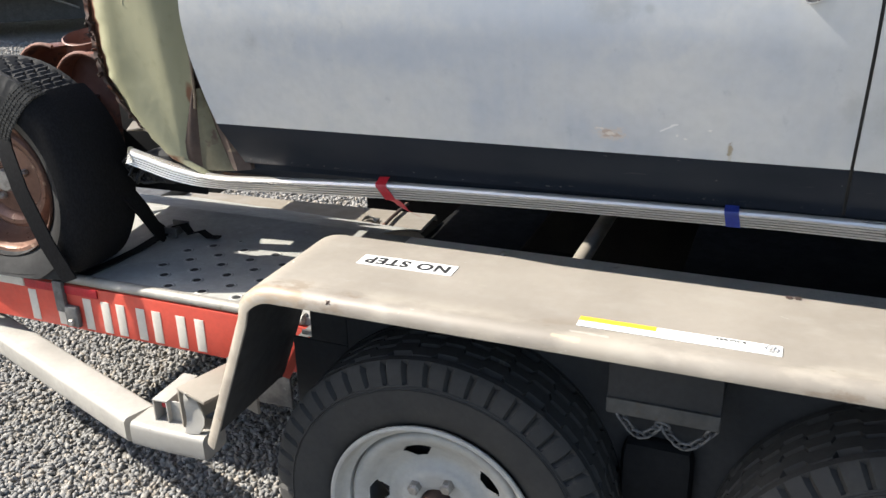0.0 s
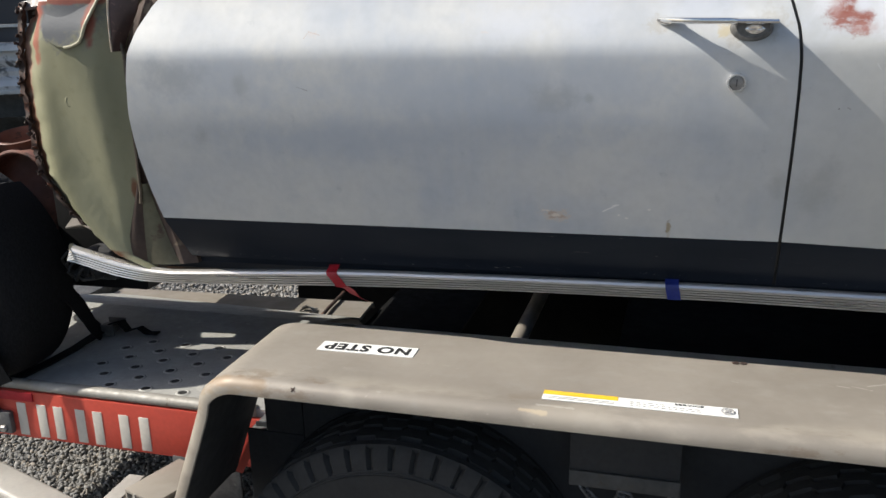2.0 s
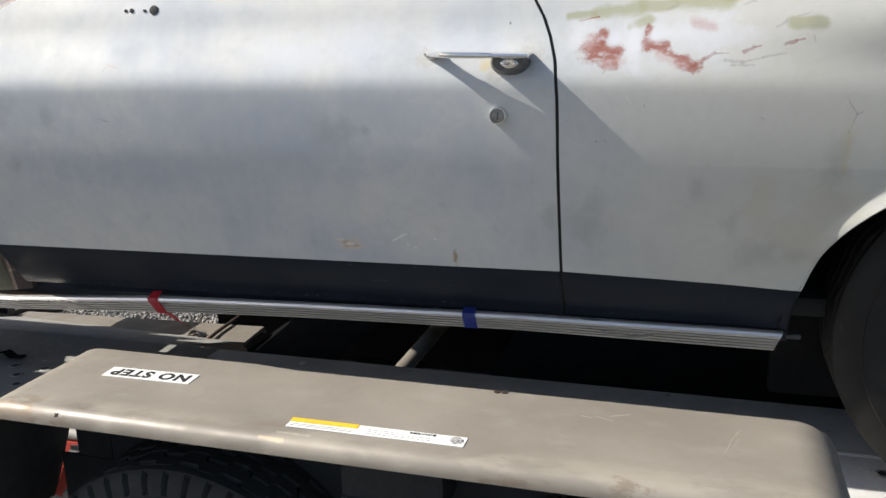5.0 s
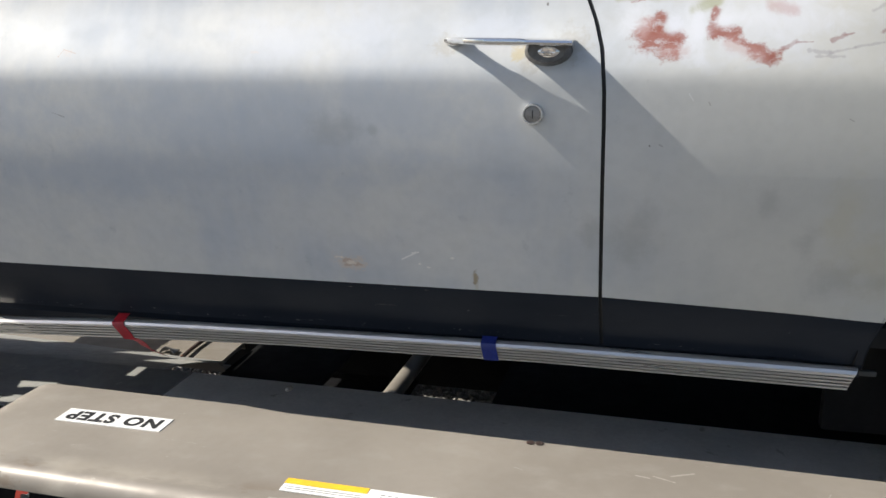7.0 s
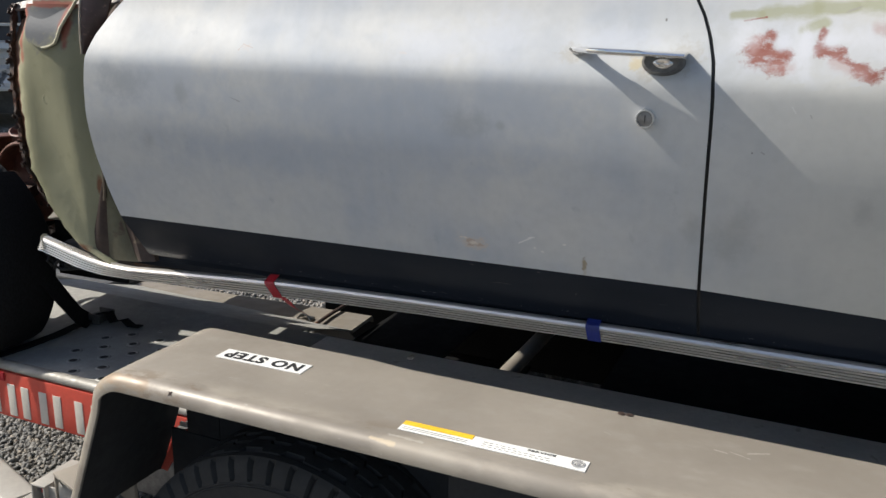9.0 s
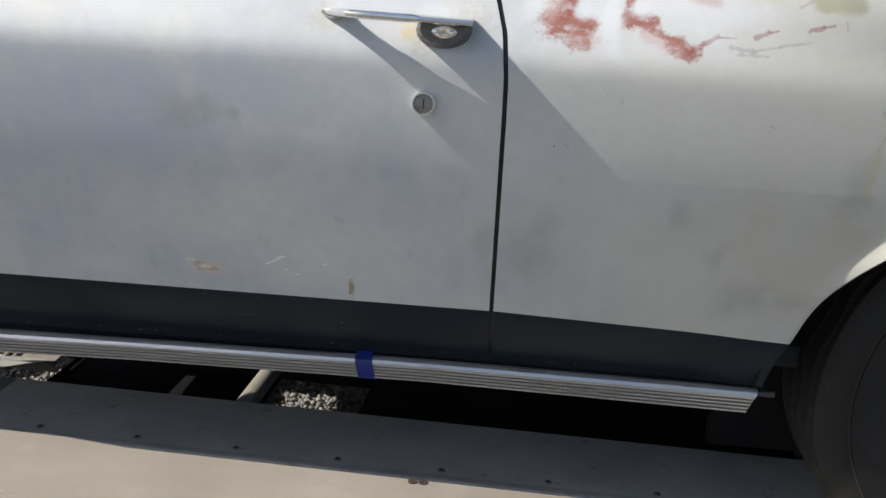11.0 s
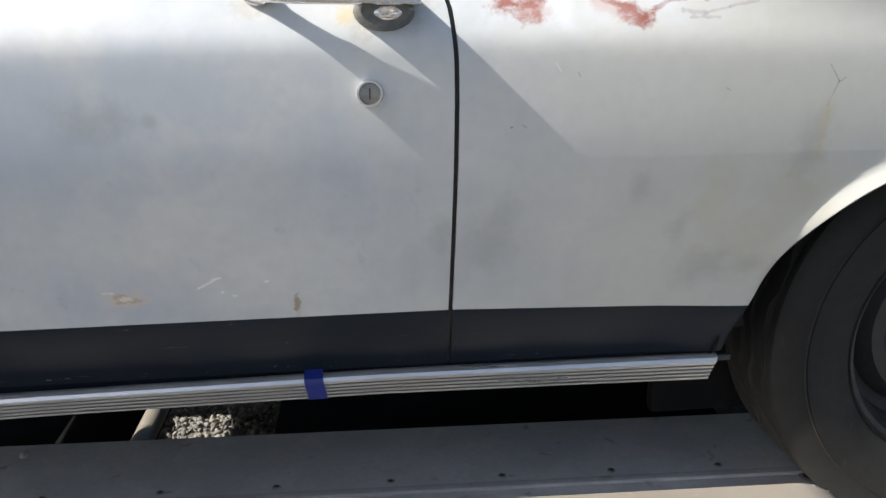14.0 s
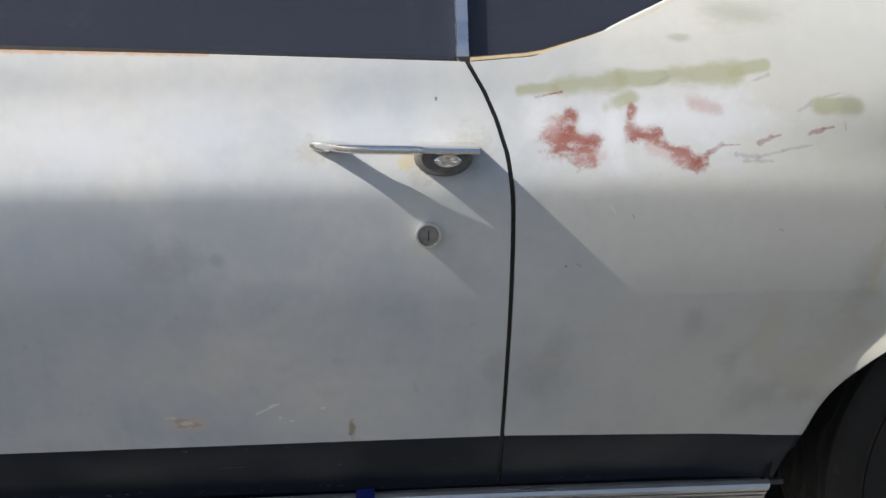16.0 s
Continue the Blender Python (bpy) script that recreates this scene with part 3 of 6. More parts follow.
def gravel():
    """Loose crushed stones lying on the yard round the trailer's front."""
    rng = np.random.default_rng(5)
    shapes = []
    for k in range(9):
        b = bmesh.new()
        bmesh.ops.create_icosphere(b, subdivisions=1, radius=1.0)
        v = np.array([w.co[:] for w in b.verts])
        f = np.array([[w.index for w in q.verts] for q in b.faces])
        b.free()
        v = np.sign(v) * np.abs(v) ** 0.8 * rng.uniform(0.70, 1.30, (len(v), 1)) * np.array([1.15, 0.75, 0.55])
        shapes.append((v, f))
    verts, faces, base = [], [], 0
    for x0, x1, y0, y1, many, size in ((-3.0, -0.9, -0.9, 1.3, 10500, 0.0074), (-4.8, -3.0, -0.9, 3.0, 2800, 0.0105), (-3.0, 0.6, 1.3, 3.0, 4200, 0.0095), (-0.9, 0.6, 0.5, 1.3, 3600, 0.0095), (-9, -1.0, 3.2, 6, 700, 0.011)):
        n = int((x1 - x0) * (y1 - y0) * many)
        c = np.stack([rng.uniform(x0, x1, n), rng.uniform(y0, y1, n), np.zeros(n)], 1)
        r = size * rng.uniform(0.5, 1.5, n)
        q = rng.normal(size=(n, 4)) * np.array([1, 0.45, 0.45, 1])
        w, a, b, d = (q / np.linalg.norm(q, axis=1, keepdims=True)).T
        c[:, 2] = r * rng.uniform(0.1, 0.7, n)
        m = np.stack([1 - 2 * (b * b + d * d), 2 * (a * b - d * w), 2 * (a * d + b * w), 2 * (a * b + d * w), 1 - 2 * (a * a + d * d), 2 * (b * d - a * w),
                      2 * (a * d - b * w), 2 * (b * d + a * w), 1 - 2 * (a * a + b * b)], 1).reshape(n, 3, 3)
        for k, (v, f) in enumerate(shapes):
            p = np.einsum("nij,vj->nvi", m[k::9], v) * r[k::9, None, None] + c[k::9, None, :]
            verts.append(p.reshape(-1, 3))
            faces.append((f[None] + (base + np.arange(len(p)) * len(v))[:, None, None]).reshape(-1, 3))
            base += len(p) * len(v)
    verts, faces = np.concatenate(verts), np.concatenate(faces)
    me = bpy.data.meshes.new("gravel")
    me.vertices.add(len(verts))
    me.vertices.foreach_set("co", verts.astype(np.float32).ravel())
    me.loops.add(faces.size)
    me.loops.foreach_set("vertex_index", faces.ravel().astype(np.int32))
    me.polygons.add(len(faces))
    me.polygons.foreach_set("loop_start", np.arange(0, faces.size, 3, dtype=np.int32))
    me.polygons.foreach_set("loop_total", np.full(len(faces), 3, dtype=np.int32))
    me.update()
    me.materials.append(STONE)
    tagged(new("gravel", me), "loose grey crushed stones on the yard", "gravel", kind="stuff")


gravel()

# ---- the car's side ----
PROFILE_Z = (0.78, 0.82, 0.87, 0.90, 0.966, 1.009, 1.07, 1.14, 1.18, 1.22, 1.264, 1.30, 1.322, 1.35, 1.38, 1.417, 1.457, 1.50, 1.60, 1.75)
PROFILE_Y = (0.045, 0.02, -0.005, -0.02, -0.054, -0.068, -0.0865, -0.1065, -0.1155, -0.1215, -0.1255, -0.1275, -0.1280, -0.1145, -0.097, -0.077, -0.062, -0.040, 0.03, 0.13)
ARCH_X, ARCH_Z, ARCH_A, ARCH_B = 0.80, 0.86, 0.400, 0.333
MID = 0.80  # the car's middle plane


def arch_gap(x, z):
    """How far outside the rear wheel opening a place lies, in metres, roughly."""
    u, w = abs(x - ARCH_X) / ARCH_A, max(z - ARCH_Z, 0) / ARCH_B
    return ((u ** 2.3 + w ** 2.3) ** (1 / 2.3) - 1) * 0.36


def side(x, z):
    """The y of the car's near side at x and height z."""
    w = 1.0 + 2.6 * (1 - ease(z, 1.24, 1.30)) * ease(z, 0.99, 1.05)
    y = sum(float(np.interp(z + w * d, PROFILE_Z, PROFILE_Y)) for d in (-0.010, -0.0067, -0.0033, 0, 0.0033, 0.0067, 0.010)) / 7
    y -= 0.072 * ease(x, 0.0, 0.76) * ease(z, 1.32, 1.43) * (1 - 0.6 * ease(z, 1.5, 1.75))
    if x > 0.2:
        y -= 0.014 * (1 - ease(arch_gap(x, z), -0.005, 0.024)) * ease(z, 1.0, 1.11)
        y -= 0.010 * ease(x, 0.26, 0.40) * (1 - ease(z, 0.93, 1.0))
    if x > 1.2:
        y += 0.10 * ease(x, 1.2, 2.0)
    return y


def door_front(z):
    return float(np.interp(z, (0.85, 0.90, 0.955, 1.03, 1.11, 1.20, 1.27, 1.32, 1.366, 1.41, 1.445, 1.468, 1.50),
                           (-1.235, -1.25, -1.267, -1.277, -1.283, -1.281, -1.272, -1.262, -1.248, -1.222, -1.19, -1.155, -1.09)))


def door_back(z):
    return float(np.interp(z, (0.85, 0.97, 1.25, 1.30, 1.353, 1.393, 1.425, 1.455, 1.50), (0.0, -0.004, -0.005, -0.006, -0.011, -0.022, -0.035, -0.052, -0.075)))


def sill(x):
    """The height of the window sill along the car."""
    return float(np.interp(x, (-1.10, -0.74, -0.35, -0.05, 0.03, 0.135, 0.217, 0.33, 0.48, 0.7), (1.496, 1.479, 1.469, 1.459, 1.465, 1.495, 1.532, 1.59, 1.67, 1.76)))


car = thing("car", "old white two-door coupe with black lower sides and missing front fenders", "car", (0, MID, 0.55))


def door_rows(mirror=False):
    """The door follows the sloping sill with its top rows."""
    bm = bmesh.new()
    cols, rows = 56, []
    for t in [0.868 + (1.42 - 0.868) * i / 44 for i in range(45)] + [0.964, 0.968]:
        a, b = door_front(t) + 0.003, door_back(t) - 0.003
        rows.append((t, [(a + (b - a) * j / cols, t) for j in range(cols + 1)]))
    rows.sort(key=lambda r: r[0])
    rows = [r for _, r in rows]
    for k in range(1, 7):
        row = []
        for j in range(cols + 1):
            u = j / cols
            top = 1.42 + (sill(-1.10 + 1.05 * u) - 1.42) * k / 6
            a, b = door_front(top) + 0.003, door_back(top) - 0.003
            row.append((a + (b - a) * u, top))
        rows.append(row)
    sheet(bm, [[Vector((x, side(x, z), z)) for x, z in r] for r in rows], (0, 0.02, 0))
    if mirror:
        for v in bm.verts:
            v.co.y = 2 * MID - v.co.y
    for f in bm.faces:
        if f.calc_center_median().z < 0.9675:
            f.material_index = 1
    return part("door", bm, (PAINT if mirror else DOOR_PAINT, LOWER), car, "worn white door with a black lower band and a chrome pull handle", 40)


def quarter(mirror=False):
    """The rear side panel with its hip and wheel opening."""
    bm = bmesh.new()
    cols = 40

    def put(rows):
        sheet(bm, [[Vector((x, side(x, z), z)) for x, z in r] for r in rows], (0, 0.02, 0))
    low = [0.868 + (1.18 - 0.868) * i / 40 for i in range(41)] + [0.964, 0.968]
    low.sort()
    rows_a, rows_b = [], []
    for z in low:
        w = max(z - ARCH_Z, 0) / ARCH_B
        dx = ARCH_A * max(1 - w ** 2.3, 0) ** (1 / 2.3)
        a, b = door_back(z) + 0.003, ARCH_X - dx
        rows_a.append([(a + (b - a) * j / cols, z) for j in range(cols + 1)])
        a, b = ARCH_X + dx, 2.05
        rows_b.append([(a + (b - a) * j / 12, z) for j in range(13)])
    rows_a = [[(x, z - 0.036 * max(x, 0) * ease(z, 0.88, 0.955) * (1 - ease(z, 0.975, 1.05))) for x, z in r] for r in rows_a]
    put(rows_a), put(rows_b)
    rows = []
    for k in range(25):
        row = []
        for j in range(81):
            u = j / 80
            xx = -0.05 + 2.1 * u
            top = min(sill(xx) if xx < 0.62 else 1.72 - 0.2 * ease(xx, 0.7, 2.0), 1.72)
            z = 1.18 + (top - 1.18) * k / 24
            a = door_back(z) + 0.003
            row.append((a + (2.05 - a) * u, z))
        rows.append(row)
    put(rows)
    if mirror:
        for v in bm.verts:
            v.co.y = 2 * MID - v.co.y
    for f in bm.faces:
        c = f.calc_center_median()
        if c.z < 0.9675 - 0.036 * min(max(c.x, 0), 0.45):
            f.material_index = 1
        elif c.z > 1.322:
            f.material_index = 2
    bmesh.ops.remove_doubles(bm, verts=bm.verts, dist=0.0004)
    return part("quarter_panel", bm, (PAINT if mirror else QUARTER_PAINT, LOWER, PAINT if mirror else HIP_PAINT), car, "worn white quarter panel with red oxide and green undercoat patches", 40)


door = door_rows()
door_rows(True)
quarter()
quarter(True)

# rolled lip of the rear wheel opening
bm = bmesh.new()
rows = []
for i in range(49):
    a = math.pi * i / 48
    c, s = math.cos(a), math.sin(a)
    e = 2 / 2.3
    x, z = ARCH_X - ARCH_A * math.copysign(abs(c) ** e, c), ARCH_Z + ARCH_B * abs(s) ** e
    y = side(x, z)
    ix, iz = ARCH_X + (x - ARCH_X) * 0.990, ARCH_Z + (z - ARCH_Z) * 0.988
    rows.append([(x, y - 0.001, z), (x * 0.6 + ix * 0.4, y + 0.001, z * 0.6 + iz * 0.4), (ix, y + 0.012, iz), (ix, y + 0.05, iz)])
loft(bm, rows)
for f in bm.faces:
    if f.calc_center_median().z < 0.955:
        f.material_index = 1
part("wheel_arch_lip", bm, (PAINT, LOWER), car)

# rocker below the doors, and the floor pan
for sgn in (0, 1):
    bm = bmesh.new()
    zs = (0.800, 0.808, 0.818, 0.83, 0.85, 0.866, 0.872)
    rows = [[Vector((-1.36 + (0.408 + 1.36) * j / 30, side(-0.5, z) + (0.010 if z < 0.86 else 0.02) + 0.06 * ease(0.835 - z, 0.0, 0.035), z)) for j in range(31)] for z in zs]
    sheet(bm, rows, (0, 0.03, 0))
    if sgn:
        for v in bm.verts:
            v.co.y = 2 * MID - v.co.y
    part("rocker_panel", bm, LOWER, car, "black painted rocker panel, chipped along its seam")
PAN = worn("dusty_floor_pan", (0.07, 0.062, 0.056), (0.05, 0.046, 0.042), (0.14, 0.08, 0.05), 0.8, 0, 6, 0.2, 0.64)
TUN = 0.19  # half width of the transmission tunnel
bm = block(-1.33, 0.39, 0.07, MID - TUN, 0.80, 0.83, 0.005)
box(bm, -1.33, 0.39, MID + TUN, 1.53, 0.80, 0.83, 0.005)
box(bm, 0.385, 1.9, 0.31, 1.29, 0.801, 0.829, 0.005)
box(bm, -1.56, -1.325, MID + TUN, 1.20, 0.801, 0.829, 0.005)
box(bm, -1.43, -1.325, 0.07, MID - TUN, 0.801, 0.829, 0.005)
part("floor_pan", bm, PAN, car, "dark floor pan under the car")
bm = bmesh.new()
rows = []
for i in range(15):
    x = -1.585 + 1.98 * i / 14
    top = float(np.interp(x, (-1.585, -1.2, -0.8, 0.4), (1.25, 1.10, 1.0, 0.94)))
    rows.append([Vector((x, MID - TUN * math.cos(math.pi * k / 12), 0.815 + (top - 0.815) * math.sin(math.pi * k / 12) ** 0.7)) for k in range(13)])
sheet(bm, rows, (0, 0, 0.006))
part("transmission_tunnel", bm, PAN, car, "open rusty transmission tunnel in the floor")

# pillar between cowl and door, rusty
bm = bmesh.new()
rows = []
for i in range(15):
    z = 0.85 + 0.60 * i / 14
    x = door_front(min(max(z, 0.86), 1.49))
    rows.append([(x - 0.085, 0.006, z), (x - 0.05, -0.008, z), (x - 0.016, -0.014, z), (x + 0.012, 0.002, z)])
sheet(bm, rows, (0, 0.03, 0))
part("hinge_pillar", bm, worn("pillar_rust", (0.085, 0.055, 0.042), (0.05, 0.034, 0.028), (0.14, 0.11, 0.075), 0.7, 0, 14, 0.3, 0.56), car, "rust-brown hinge pillar beside the door")

# cowl side panel
bm = bmesh.new()
rows = []
for i in range(41):
    u = i / 40
    z = 0.842 + (1.425 - 0.842) * u
    left = float(np.interp(z, (0.842, 0.863, 0.919, 0.98, 1.051, 1.249, 1.33, 1.425), (-1.335, -1.418, -1.505, -1.56, -1.606, -1.618, -1.607, -1.587)))
    right = float(np.interp(z, (0.842, 0.87, 1.01, 1.16, 1.313, 1.425), (-1.322, -1.360, -1.338, -1.338, -1.340, -1.362)))
    jag = 0.003 * math.sin(z * 83) + 0.003 * math.sin(z * 190 + 1)
    row = []
    for j in range(21):
        v = j / 20
        x = left + jag * (1 - v) + (right - left) * v
        y = -0.035 + 0.05 * (1 - ease(v, 0.0, 0.30)) + 0.018 * ease(v, 0.75, 1.0) + 0.004 * math.sin(9 * v + 7 * u)
        y += 0.035 * ease(z, 1.33, 1.425) * 0.6
        row.append(Vector((x, y, z)))
    rows.append(row)
sheet(bm, rows, (0, 0.006, 0))
cowl = part("cowl_side_panel", bm, OLIVE, car, "dented olive green cowl side with rust and bare patches")
DULL_OLIVE = worn("dull_olive_paint", (0.115, 0.108, 0.066), (0.085, 0.076, 0.048), (0.06, 0.035, 0.024), 0.65, 0, 12, 0.2, 0.62)
RUSTY_FOOT = worn("rusty_olive_foot", (0.050, 0.029, 0.021), (0.033, 0.020, 0.015), (0.13, 0.11, 0.07), 0.6, 0, 14, 0.2, 0.76)
for name, k0, k1, mat, lab in (("pillar_foot", 0.0, 0.42, RUSTY_FOOT, "rusty foot of the hinge pillar"), ("foot_flange", 0.40, 1.0, DULL_OLIVE, "olive flange of the pillar foot")):
    bm = bmesh.new()
    rows = []
    for i in range(10):
        u = i / 9
        z = 0.848 + 0.185 * u
        a, c = -1.395 + 0.055 * u, -1.262 - 0.062 * u ** 0.8
        rows.append([Vector((a + (c - a) * (k0 + (k1 - k0) * j / 4), -0.026 + 0.014 * (k0 + (k1 - k0) * j / 4) - 0.004 * math.sin(math.pi * j / 4), z)) for j in range(5)])
    sheet(bm, rows, (0, 0.006, 0))
    part(name, bm, mat, car, lab)
# twisted flange that stands up beside the flap, and the folded edge below it
FLANGE = worn("brown_flange", (0.095, 0.055, 0.048), (0.060, 0.038, 0.035), (0.20, 0.12, 0.10), 0.5, 0, 16, 0.2, 0.6)
bm = bmesh.new()
rows, rim = [], []
for i in range(19):
    u = i / 18
    z = 1.320 + 0.148 * u
    a = float(np.interp(z, (1.32, 1.45, 1.46, 1.468), (-1.350, -1.346, -1.338, -1.322)))
    b = float(np.interp(z, (1.32, 1.345, 1.40, 1.45, 1.46, 1.468), (-1.344, -1.334, -1.302, -1.288, -1.294, -1.310)))
    rows.append([Vector((a + (b - a) * v, -0.040 + 0.030 * v * v - 0.006 * math.sin(math.pi * u) + 0.012 * u, z)) for v in (0, 0.2, 0.4, 0.6, 0.8, 1)])
    rim.append(rows[-1][0] + Vector((0, -0.001, 0)))
sheet(bm, rows, (0, 0.005, 0))
flange = part("pillar_flange", bm, FLANGE, car, "twisted rusty flange at the top of the pillar")
PALE_EDGE = worn("pale_bent_edge", (0.46, 0.40, 0.32), (0.34, 0.27, 0.21), (0.20, 0.11, 0.085), 0.5, 0, 26, 0.1, 0.6)
part("flange_rim", bar(rim + [r[-1] for r in rows[-1:]], 0.0022, 8, up=(0, -1, 0)), PALE_EDGE, flange, "pale bent rim of the flange")
part("hinge_strip", bar([(-1.312, -0.020, 1.440), (-1.28, -0.022, 1.441), (-1.235, -0.024, 1.447)], 0, up=(0, -1, 0.3), flat=(0.005, 0.006)), PALE_EDGE, car, "pale bent strip above the hinge")
bm = bmesh.new()
rows = [[Vector((-1.36 + 0.17 * k / 6, 0.010 + 0.006 * math.sin(2 * k + 5 * u), 1.10 + 0.345 * u)) for k in range(7)] for u in [i / 10 for i in range(11)]]
sheet(bm, rows, (0, 0.006, 0))
part("inner_pillar", bm, DULL_OLIVE, car, "olive inner pillar sheet behind the flange")
# rounded corner of the cowl, bare and rusty
bm = bmesh.new()
rows = []
for i in range(21):
    x = -1.595 + 0.47 * i / 20
    near = float(np.interp(x, (-1.595, -1.369, -1.24, -1.16, -1.125), (1.424, 1.438, 1.449, 1.478, 1.490)))
    far_z = float(np.interp(x, (-1.595, -1.498, -1.405, -1.237, -1.125), (1.436, 1.462, 1.496, 1.514, 1.522)))
    y0 = 0.004 - 0.030 * ease(x, -1.30, -1.15)
    rows.append([Vector((x, y0 + 0.16 * v, near - 0.012 * (v == 0) + (far_z - near) * math.sin(math.pi / 2 * v) ** 0.8 + 0.002 * math.sin(40 * x + 6 * v))) for v in (0, 0.08, 0.2, 0.35, 0.5, 0.65, 0.8, 1)])
sheet(bm, rows, (0, 0.004, -0.005))
BARE = worn("pinkish_bare_metal", (0.23, 0.195, 0.18), (0.15, 0.135, 0.13), (0.25, 0.10, 0.075), 0.55, 0.1, 13, 0.2, 0.60)
part("cowl_corner", bm, BARE, car, "rounded bare cowl corner with rust")
pts = []
for i in range(25):
    z = 0.99 + 0.47 * i / 24
    x = float(np.interp(z, (0.842, 0.87, 1.01, 1.16, 1.313, 1.425), (-1.322, -1.360, -1.338, -1.338, -1.340, -1.362)))
    pts.append((x + 0.003, -0.024 - 0.006 * math.sin(3 * z), z))
part("folded_edge", bar(pts, 0.0035, 8, up=(0, -1, 0)), worn("dull_edge", (0.13, 0.105, 0.075), (0.075, 0.052, 0.038), (0.24, 0.20, 0.15), 0.5, 0, 22, 0.1, 0.64), car, "folded edge beside the hinge pillar")
bm = bmesh.new()
lathe(bm, [(0.013, 0.003), (0.010, 0.0018), (0.007, 0.0026), (0.0001, 0.003)], (-1.475, -0.0355, 1.215), 20)
part("pressed_dimple", bm, OLIVE, cowl)
# peeled flap at its upper corner, with a rolled edge
bm = bmesh.new()
rows, edge = [], []
for j in range(19):
    v = j / 18
    x = -1.515 + 0.135 * v
    low = 1.352 - 0.022 * math.sin(math.pi * min(v / 0.8, 1.0)) + 0.085 * ease(v, 0.66, 1.0)
    col = []
    for i in range(9):
        u = i / 8
        z = low + (1.432 + 0.012 * v - low) * u
        y = -0.034 - 0.010 * (1 - u) ** 2 * math.sin(math.pi * (0.1 + 0.85 * v)) + 0.028 * ease(z, 1.36, 1.432)
        col.append(Vector((x, y, z)))
    rows.append(col)
    if v > 0.38:
        edge.append(col[0] + Vector((0, 0.001, 0)))
sheet(bm, rows, (0, 0.004, 0))
part("bent_flap", bm, OLIVE, cowl, "peeled olive metal flap")
# cream colour carries the highlight along the fold
part("flap_edge", bar(edge, 0.0034, 8, up=(0, -1, 0)), worn("edge_highlight", (0.50, 0.47, 0.33), (0.42, 0.39, 0.26), (0.30, 0.10, 0.06), 0.5, 0, 20, 0.1, 0.62), cowl, "rolled edge of the flap, its highlight coloured in cream")
# torn seam along its front edge
bm = bmesh.new()
random.seed(4)
for i in range(45):
    z = random.uniform(0.93, 1.42)
    x = float(np.interp(z, (0.919, 0.98, 1.051, 1.249, 1.33, 1.425), (-1.505, -1.56, -1.606, -1.618, -1.607, -1.587)))
    w = random.uniform(0.0012, 0.0034)
    m = Matrix.Translation((x + random.uniform(-0.014, 0.010), 0.006, z)) @ Euler((random.uniform(-.6, .6), random.uniform(-.8, .8), random.uniform(-.6, .6))).to_matrix().to_4x4()
    box(bm, -w / 2, w / 2, -0.006, 0.006, -w * 1.6, w * 1.6, 0.0008, m)
rows = []
for i in range(121):
    z = 0.925 + 0.50 * i / 120
    x = float(np.interp(z, (0.919, 0.98, 1.051, 1.249, 1.33, 1.425), (-1.505, -1.56, -1.606, -1.618, -1.607, -1.587)))
    rag = 0.0025 * math.sin(z * 71) * math.sin(z * 163 + 2) + 0.0012 * math.sin(z * 310)
    wide = 0.007 + 0.004 * math.sin(z * 57 + 1) * math.sin(z * 23)
    rows.append([Vector((x - 0.018 + rag, 0.024, z)), Vector((x - 0.013 + rag, 0.010, z)), Vector((x + 0.3 * wide, 0.008 - 0.004 * math.sin(z * 130), z)), Vector((x + wide + rag, 0.0, z))])
sheet(bm, rows, (0, 0.008, 0))
part("torn_seam", bm, DARK_RUST, cowl, "flaking rusty seam")
# firewall and cowl top
for y in (MID - TUN - 0.28, MID + TUN + 0.28):
    part("toe_board", bar([(-1.585, y, 1.03), (-1.46, y, 0.90), (-1.32, y, 0.83)], 0, up=(1, 0, 1), flat=(0.56, 0.012)), DARK_RUST, car, "rusty sloping toe board")
bm = block(-1.60, -1.57, 0.03, MID - TUN, 1.02, 1.42, 0.006)
box(bm, -1.60, -1.57, MID + TUN, 1.57, 1.02, 1.42, 0.006)
box(bm, -1.60, -1.57, MID - TUN - 0.002, MID + TUN + 0.002, 1.25, 1.418, 0.006)
box(bm, -1.60, -1.57, MID - TUN - 0.002, MID + TUN + 0.002, 0.864, 1.145, 0.006)
part("firewall", bm, DARK_RUST, car, "rusty firewall with an open tunnel mouth")
bm = bmesh.new()
rows = []
for i in range(13):
    u = i / 12
    row = []
    for j in range(13):
        v = j / 12
        row.append(Vector((-1.585 + (0.505 + 0.06 * v) * u, 0.03 - 0.005 * u + v * 0.77, 1.415 + 0.088 * u ** 0.8 + 0.03 * math.sin(math.pi * v * 0.5) - 0.012 * (1 - ease(v, 0, 0.15)))))
    rows.append(row)
sheet(bm, rows, (0, 0, -0.006))
part("cowl_top", bm, worn("bare_cowl_metal", (0.30, 0.27, 0.24), (0.22, 0.19, 0.17), (0.34, 0.10, 0.06), 0.5, 0.3, 9, 0.15, 0.58), car, "bare greyish cowl top with rust")
bm = bmesh.new()
rows = [[Vector((-1.60 + (0.52 + 0.06) * i / 12, 0.79 + 0.79 * j / 4, 1.452 + 0.085 * (i / 12) ** 0.8 - 0.03 * (j / 4) ** 2)) for j in range(5)] for i in range(13)]
sheet(bm, rows, (0, 0, -0.006))
part("cowl_top", bm, OLIVE, car)

